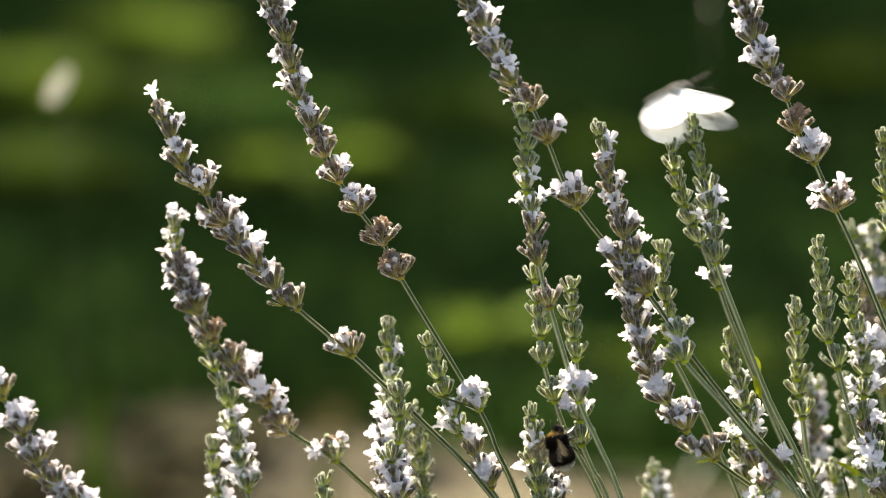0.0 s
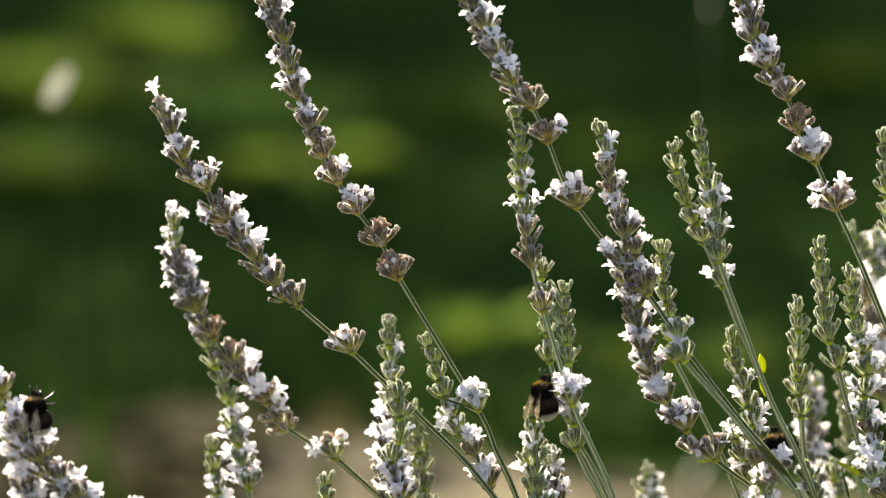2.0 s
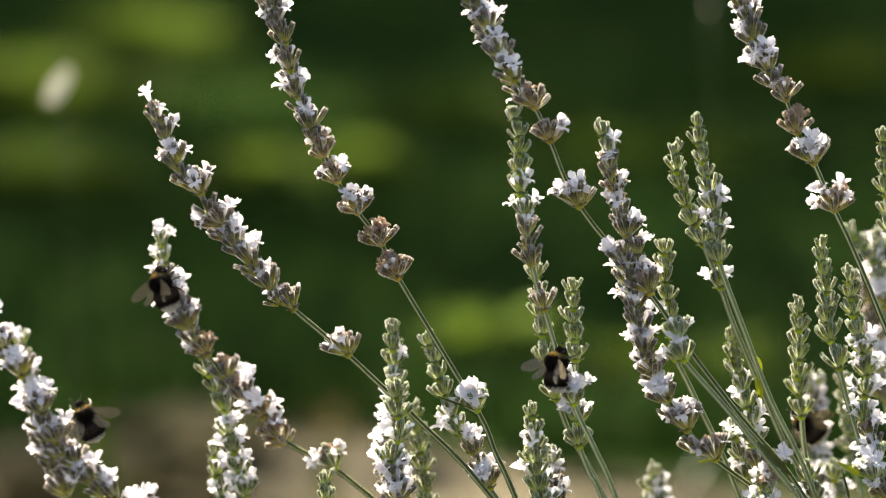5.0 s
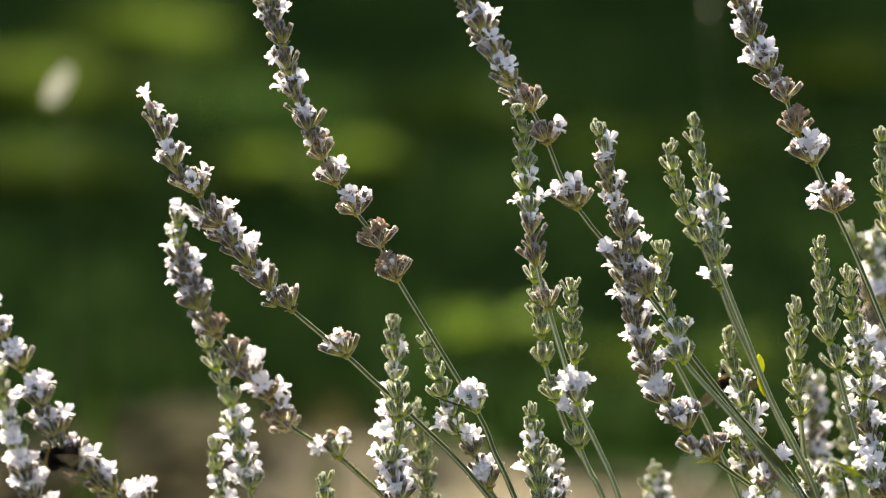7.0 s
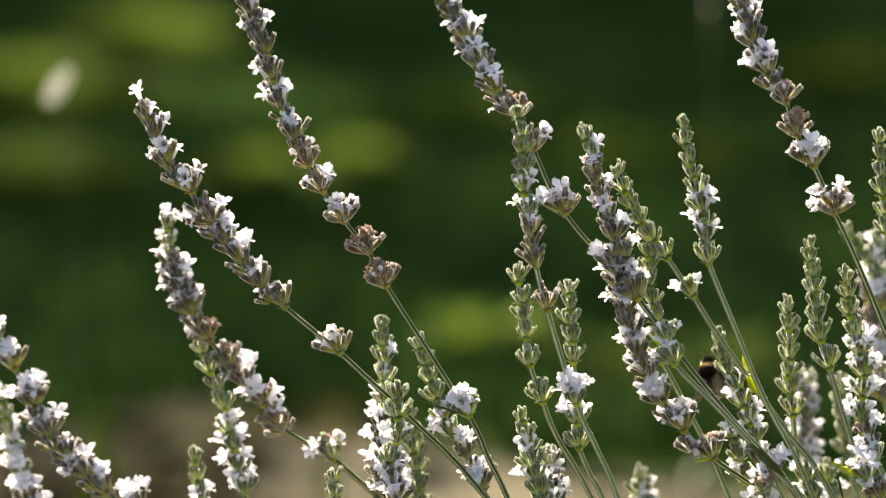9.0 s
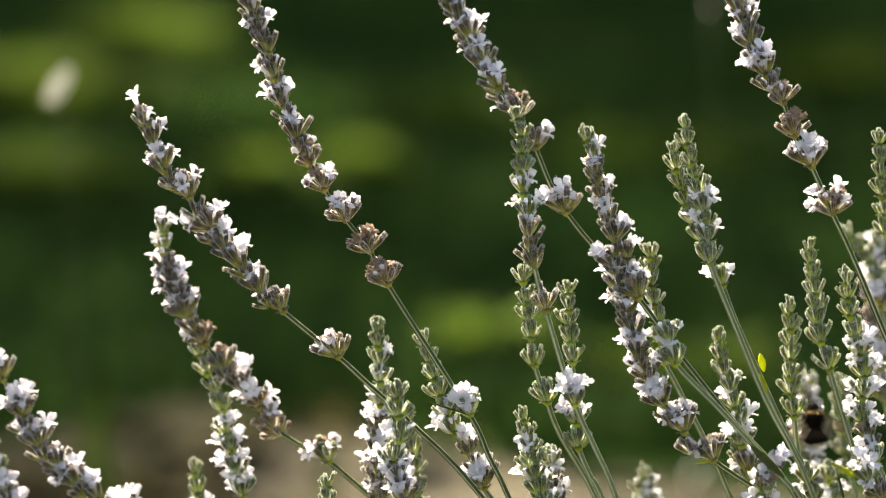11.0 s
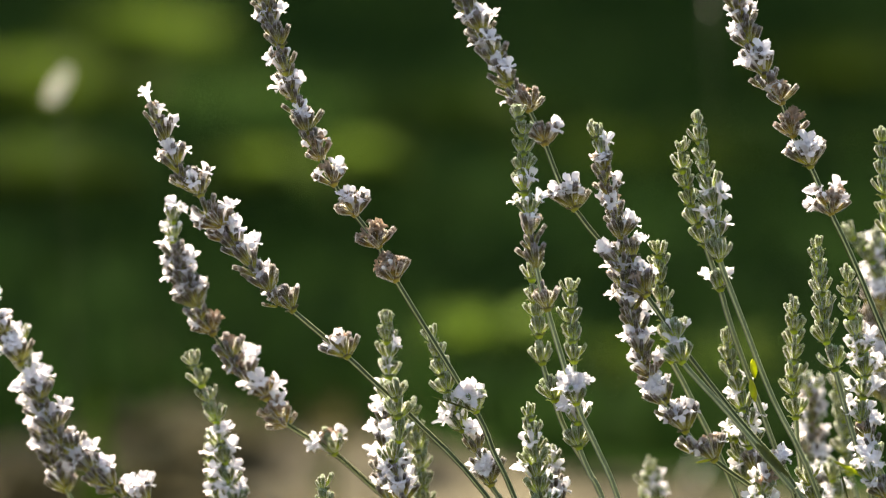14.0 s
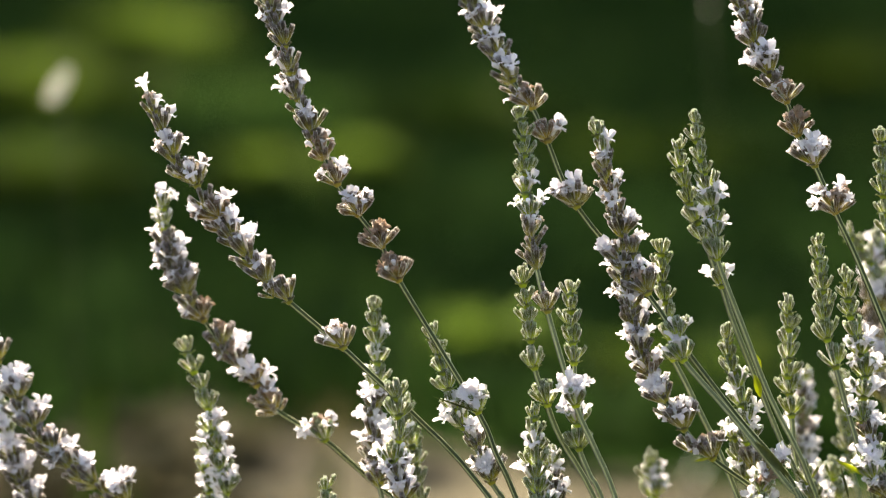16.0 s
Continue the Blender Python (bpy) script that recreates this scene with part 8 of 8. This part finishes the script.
    walk(stems["s27"], [(0, lean("s27", -79.1, -76.0, 48, 4.6, 6.5, -0.43)), (0.5, lean("s27", -79.1, -76.0, 48, 4.2, 6.1, -0.21)), (1, lean("s27", -79.1, -76.0, 48, 3.8, 6.0, 0.40)), (1.5, lean("s27", -79.1, -76.0, 48, 4.2, 6.8, -0.19)), (2, lean("s27", -79.1, -76.0, 48, 4.9, 7.0, -0.40)), (2.5, lean("s27", -79.1, -76.0, 48, 4.9, 7.1, -0.25)), (3, lean("s27", -79.1, -76.0, 48, 5.9, 7.1, -0.39)), (3.5, lean("s27", -79.1, -76.0, 48, 3.1, 1.0, 0.74)), (4, lean("s27", -79.1, -76.0, 48, 2.1, 1.4, 1.11)), (6.5, lean("s27", -79.1, -76.0, 48, 5.4, 7.1, -0.19)), (7, lean("s27", -79.1, -76.0, 48, 5.4, 6.7, -0.18)), (7.5, lean("s27", -79.1, -76.0, 48, 5.6, 6.4, 0.33)), (8, lean("s27", -79.1, -76.0, 48, 5.4, 6.7, -0.18)), (8.5, lean("s27", -79.1, -76.0, 48, 4.3, 5.9, 0.50)), (9, lean("s27", -79.1, -76.0, 48, 3.4, 5.1, 0.33)), (11.5, lean("s27", -79.1, -76.0, 48, 2.4, 4.5, 0.33)), (12, lean("s27", -79.1, -76.0, 48, 3.0, 6.1, 0.33)), (12.5, lean("s27", -79.1, -76.0, 48, 3.2, 5.8, 0.87)), (13, lean("s27", -79.1, -76.0, 48, -3.4, -6.1, 8.49)), (13.5, lean("s27", -79.1, -76.0, 48, -1.0, -2.5, 3.26)), (14, lean("s27", -79.1, -76.0, 48, 0.0, 0.6, -0.01)), (14.5, lean("s27", -79.1, -76.0, 48, 0.0, -0.0, -0.00)), (15, lean("s27", -79.1, -76.0, 48, -0.7, 1.9, -0.34)), (15.5, lean("s27", -79.1, -76.0, 48, -1.7, 1.9, -0.49)), (16, lean("s27", -79.1, -76.0, 48, -3.1, 5.4, -0.80))])
    walk(stems["s35"], [(0, lean("s35", -85.2, -71.9, 54, 0.0, 0.0, 0.00)), (0.5, lean("s35", -85.2, -71.9, 54, 0.6, -0.2, -0.08)), (1, lean("s35", -85.2, -71.9, 54, -3.5, -1.5, 0.44)), (1.5, lean("s35", -85.2, -71.9, 54, 1.0, 2.7, -0.13)), (2, lean("s35", -85.2, -71.9, 54, -0.2, -0.2, 0.03)), (2.5, lean("s35", -85.2, -71.9, 54, 0.4, -1.2, -0.05)), (3, lean("s35", -85.2, -71.9, 54, 3.1, 2.3, -0.39)), (3.5, lean("s35", -85.2, -71.9, 54, 2.3, -2.9, -0.29)), (4, lean("s35", -85.2, -71.9, 54, 1.0, -2.9, -0.13)), (6.5, lean("s35", -85.2, -71.9, 54, 1.0, -0.8, -0.13)), (7, lean("s35", -85.2, -71.9, 54, 1.0, -0.4, -0.13)), (7.5, lean("s35", -85.2, -71.9, 54, 1.0, -0.8, -0.13)), (8, lean("s35", -85.2, -71.9, 54, 0.6, -0.8, -0.08)), (8.5, lean("s35", -85.2, -71.9, 54, -2.7, -2.9, 0.34)), (9, lean("s35", -85.2, -71.9, 54, -6.2, -4.2, 0.78)), (11.5, lean("s35", -85.2, -71.9, 54, -6.2, -9.2, 0.78)), (12, lean("s35", -85.2, -71.9, 54, -6.0, -9.2, 0.76)), (12.5, lean("s35", -85.2, -71.9, 54, -6.0, -9.6, 0.76)), (13, lean("s35", -85.2, -71.9, 54, -0.6, -2.9, 0.08)), (13.5, lean("s35", -85.2, -71.9, 54, -0.6, -2.9, 0.08)), (14, lean("s35", -85.2, -71.9, 54, -0.6, -2.9, 0.08)), (14.5, lean("s35", -85.2, -71.9, 54, -0.6, -2.5, 0.08)), (15, lean("s35", -85.2, -71.9, 54, -1.5, -1.2, 0.18)), (15.5, lean("s35", -85.2, -71.9, 54, -2.3, 0.0, 0.29)), (16, lean("s35", -85.2, -71.9, 54, -3.5, 0.4, 0.44))])
    walk(bees[0], [(0, fly(40.1, -67.6, -13, 98, 55)), (0.5, fly(38.3, -65.6, -13, 95, 60)), (1, fly(36.7, -63.0, -13, 95, 60)), (1.5, fly(36.7, -54.4, -13, 95, 60)), (2, fly(35.2, -49.8, -8, 90, 65)), (2.5, fly(35.2, -48.6, -8, 85, 65)), (3, fly(36.4, -46.2, -8, 75, 70)), (3.5, fly(34.8, -45.4, -8, 95, 65)), (4, fly(36.2, -48.6, -8, 70, 70)), (4.2, fly(35.6, -49.8, -8, 80, 70)), (5, fly(40.0, -39.6, -15, 80, 50)), (5.7, fly(45.0, -17.7, -15, 95, 20)), (6.3, fly(47.4, -3.8, -15, 165, -60)), (6.4, fly(36.0, 10.6, -15, 150, -70)), (6.5, fly(20.1, 5.0, -15, 185, -80)), (6.6, fly(-21.0, -53.9, -10, 200, -60)), (6.7, fly(-3.2, -5.6, -10, 130, -30)), (6.9, fly(-4.8, 76.6, 0, 100, -30)), (7.1, fly(-0.8, 141.9, 10, 95, -30)), (9, fly(23.5, 190.5, 10, 95, -30)), (13.5, fly(225.9, 190.5, 10, 140, -60)), (14.5, fly(197.6, 28.5, 10, 170, -60)), (14.8, fly(159.3, 20.5, 200, 190, -60)), (14.9, fly(137.2, 12.2, 350, 195, -60)), (15, fly(90.7, 15.7, 450, 180, -60)), (15.1, fly(25.3, 26.5, 300, 165, -60)), (15.2, fly(-15.5, 48.1, 0, 140, -50)), (15.3, fly(-29.4, 79.0, 0, 130, -40)), (15.4, fly(-45.0, 112.8, 0, 125, -40)), (16, fly(-77.2, 169.1, 0, 125, -40))])
    walk(bees[1], [(0, fly(-245.3, -93.5, 20, 20, 40)), (2.5, fly(-212.7, -77.2, 20, 25, 40)), (2.8, fly(-170.9, -50.4, 10, 40, 40)), (2.9, fly(-144.7, -34.2, 10, 45, 40)), (3, fly(-116.9, -9.7, 8, 60, 40)), (3.1, fly(-102.9, -5.9, 8, 75, 50)), (3.2, fly(-101.8, -16.9, 0, 100, 60)), (3.5, fly(-101.9, -26.3, -4, 122, 60)), (4, fly(-103.9, -22.3, -4, 115, 60)), (4.2, fly(-102.1, -20.9, -4, 112, 60)), (5.2, fly(-100.3, -9.8, -4, 100, 50)), (6.3, fly(-96.7, 4.2, 0, 50, 60)), (6.4, fly(-78.8, 22.9, 0, 30, 60)), (6.5, fly(-61.5, 34.8, 0, 15, 55)), (6.7, fly(-33.0, 76.6, 0, 50, 40)), (6.9, fly(-16.9, 128.9, 0, 60, 30)), (16, fly(23.3, 189.2, 0, 60, -30))])
    walk(bees[2], [(0, fly(-204.6, -77.2, 20, 20, 0)), (0.8, fly(-183.0, -66.6, 10, 10, 0)), (1.1, fly(-155.9, -62.6, 10, 10, 30)), (1.5, fly(-150.4, -63.9, 8, -10, 50)), (2, fly(-146.0, -56.0, 8, 95, 40)), (2.25, fly(-147.6, -57.6, 10, 60, 40)), (2.45, fly(-155.4, -59.0, 60, 60, 30)), (2.8, fly(-155.0, -59.0, 60, 80, 30)), (3, fly(-143.8, -54.7, 6, 110, 20)), (3.2, fly(-137.1, -37.8, 6, 100, 20)), (3.5, fly(-153.8, -48.3, 6, 100, -20)), (3.7, fly(-156.7, -48.3, 6, 120, -30)), (4, fly(-147.8, -34.5, 6, 150, -50)), (4.2, fly(-129.8, -43.2, 6, 100, -20)), (5.2, fly(-128.2, -60.4, 8, 120, 0)), (6.3, fly(-139.3, -76.7, 30, 150, 30)), (6.6, fly(-146.5, -79.8, 30, 160, 30)), (7, fly(-141.5, -76.3, 34, 170, 30)), (7.3, fly(-153.0, -78.4, 34, 180, 30)), (7.6, fly(-179.3, -73.6, 30, 175, 20)), (9, fly(-241.3, -52.8, 20, 170, 0)), (16, fly(-282.0, -32.4, 20, 170, 0))])
    walk(bees[3], [(0, fly(144.8, -100.3, 30, 100, 0)), (0.4, fly(139.9, -88.0, 30, 100, 10)), (0.5, fly(139.1, -81.0, 30, 100, 10)), (0.7, fly(135.8, -76.9, 30, 110, 10)), (0.9, fly(137.0, -74.5, 30, 100, 10)), (1.2, fly(128.4, -71.6, 30, 150, 10)), (1.5, fly(119.9, -68.9, 16, 120, 20)), (2, fly(119.7, -69.3, 16, 100, 20)), (2.6, fly(134.6, -73.6, 30, 60, 0)), (3.1, fly(144.9, -73.5, 90, 80, 10)), (3.5, fly(148.9, -75.3, 110, 90, 10)), (4, fly(148.5, -73.2, 110, 90, 10)), (4.2, fly(148.1, -72.7, 110, 95, 10)), (5.4, fly(122.2, -57.2, 30, 140, 20)), (7, fly(104.5, -48.5, 40, 110, 20)), (7.6, fly(100.7, -61.7, 40, 100, 20)), (8, fly(96.4, -46.6, 30, 95, 20)), (8.5, fly(98.0, -45.3, 30, 90, 20)), (8.8, fly(103.8, -43.3, 30, 100, 20)), (9, fly(96.8, -44.1, 30, 100, 20)), (9.2, fly(109.9, -52.1, 30, 80, 0)), (10.3, fly(135.4, -65.9, 40, 90, 0)), (11.3, fly(135.8, -54.9, 40, 100, 0)), (11.4, fly(112.8, -29.4, 10, 140, -30)), (11.5, fly(95.2, -14.5, 4, 120, -30)), (11.6, fly(108.3, -8.9, 4, 40, -20)), (11.7, fly(141.8, 4.3, 20, 20, -30)), (11.9, fly(190.7, 12.4, 20, -20, -20)), (12.6, fly(173.3, -80.8, 10, -150, -20)), (12.9, fly(146.2, -82.6, 0, 170, 20)), (13, fly(134.7, -85.1, 0, 160, 20)), (13.1, fly(134.7, -77.0, 0, 90, 10)), (13.3, fly(127.9, -98.3, 0, -80, 10)), (13.8, fly(119.9, -142.6, 0, -95, 10)), (16, fly(-49.0, -96.6, 30, 100, 10))])
    walk(white_butterfly, [(0, fly(83.1, 57.0, 20, 15, -45, -15)), (0.1, fly(112.0, 33.0, 30, 35, 10, -20)), (0.2, fly(110.9, 7.6, 30, -20, 40)), (0.3, fly(137.6, 9.2, 30, 15, 70)), (0.4, fly(139.1, 8.4, 30, -30, 50, 10)), (0.5, fly(151.3, -22.8, 30, 0, 45, 15)), (0.6, fly(144.1, -43.1, 40, -30, 50)), (0.7, fly(137.5, -41.1, 40, -30, 50)), (0.8, fly(138.3, -41.5, 40, -30, 50)), (0.9, fly(143.7, -60.8, 36, 20, 50, 30)), (1, fly(148.5, -65.5, 26, 45, 60, 60)), (1.2, fly(147.4, -65.0, 26, 80, 35, 48)), (1.5, fly(147.4, -64.5, 26, 90, 30, 45)), (1.7, fly(148.0, -65.5, 26, 90, 32, 42)), (1.8, fly(150.5, -64.0, 32, 85, 40, 30)), (1.9, fly(145.1, -49.3, 40, 70, 50)), (2, fly(179.7, -20.3, 30, 40, 50)), (2.3, fly(224.4, -11.9, 0, 10, 50)), (2.6, fly(224.4, -32.0, 0, 40, 30)), (2.8, fly(160.2, -45.2, 40, 70, 10)), (2.9, fly(140.1, -54.2, 60, 60, 5)), (3, fly(22.1, -72.3, 130, 38, 0)), (3.1, fly(3.4, -119.9, 100, 30, 0)), (3.3, fly(187.9, -53.1, 30, 60, 20)), (3.5, fly(195.0, 2.0, 20, 120, 40, 20)), (3.6, fly(77.6, 9.9, 24, 122, 10, 68)), (3.7, fly(2.4, 19.3, 6, 113, 0, 80)), (3.8, fly(-2.8, -32.1, 6, 98, 0, 72)), (3.9, fly(4.9, -74.3, 12, 100, 15, 35)), (4, fly(34.8, -91.5, 10, 90, 0, -30)), (4.2, fly(64.6, -88.9, 10, 60, 20, -20)), (4.6, fly(93.7, -142.6, 0, 20, 20)), (7.8, fly(73.6, -142.6, 0, 60, 30)), (8.2, fly(83.1, -83.3, 20, 60, 40)), (8.3, fly(63.8, -67.8, 10, 110, 20)), (8.4, fly(86.1, -28.9, 30, 95, 10, -20)), (8.5, fly(115.8, -21.9, 30, 97, 3, -28)), (8.6, fly(127.2, -4.8, 30, 45, 40, 45)), (8.8, fly(138.9, 76.1, 10, 60, 20)), (8.9, fly(152.0, 118.8, 0, 50, 25)), (16, fly(224.4, 269.7, 0, 50, 25))])
    flutter(bees[0], [(0.3, 3.6)])
    flutter(bees[1], [])
    flutter(bees[2], [(1.4, 2.6), (6.4, 7.2)])
    flutter(bees[3], [(1.4, 2.2), (3.4, 4.2), (7.4, 9.0)])
    for s, x, wing in flappers:
        walk(wing, [(t, pose(x, 0.0008 * s, wing.location.z, a * s)) for t, a in [(0, 80), (0.1, 45), (0.2, 20), (0.3, -15), (0.4, 40), (0.5, 80), (0.6, 50), (0.7, 60), (0.8, 40), (0.9, 50), (1, 76), (1.2, 80), (1.5, 82), (1.8, 70), (1.9, 25), (2, 40), (2.3, 0), (2.6, 50), (2.8, 15), (2.9, 50), (3, 84), (3.1, 40), (3.3, 50), (3.5, 0), (3.6, -8), (3.7, 10), (3.8, -10), (3.9, 40), (4, 30), (4.2, 40), (8.2, 45), (8.3, 10), (8.4, 5), (8.5, -50), (8.6, 28), (8.8, 15), (8.9, 40), (16, 40)]])


motions()
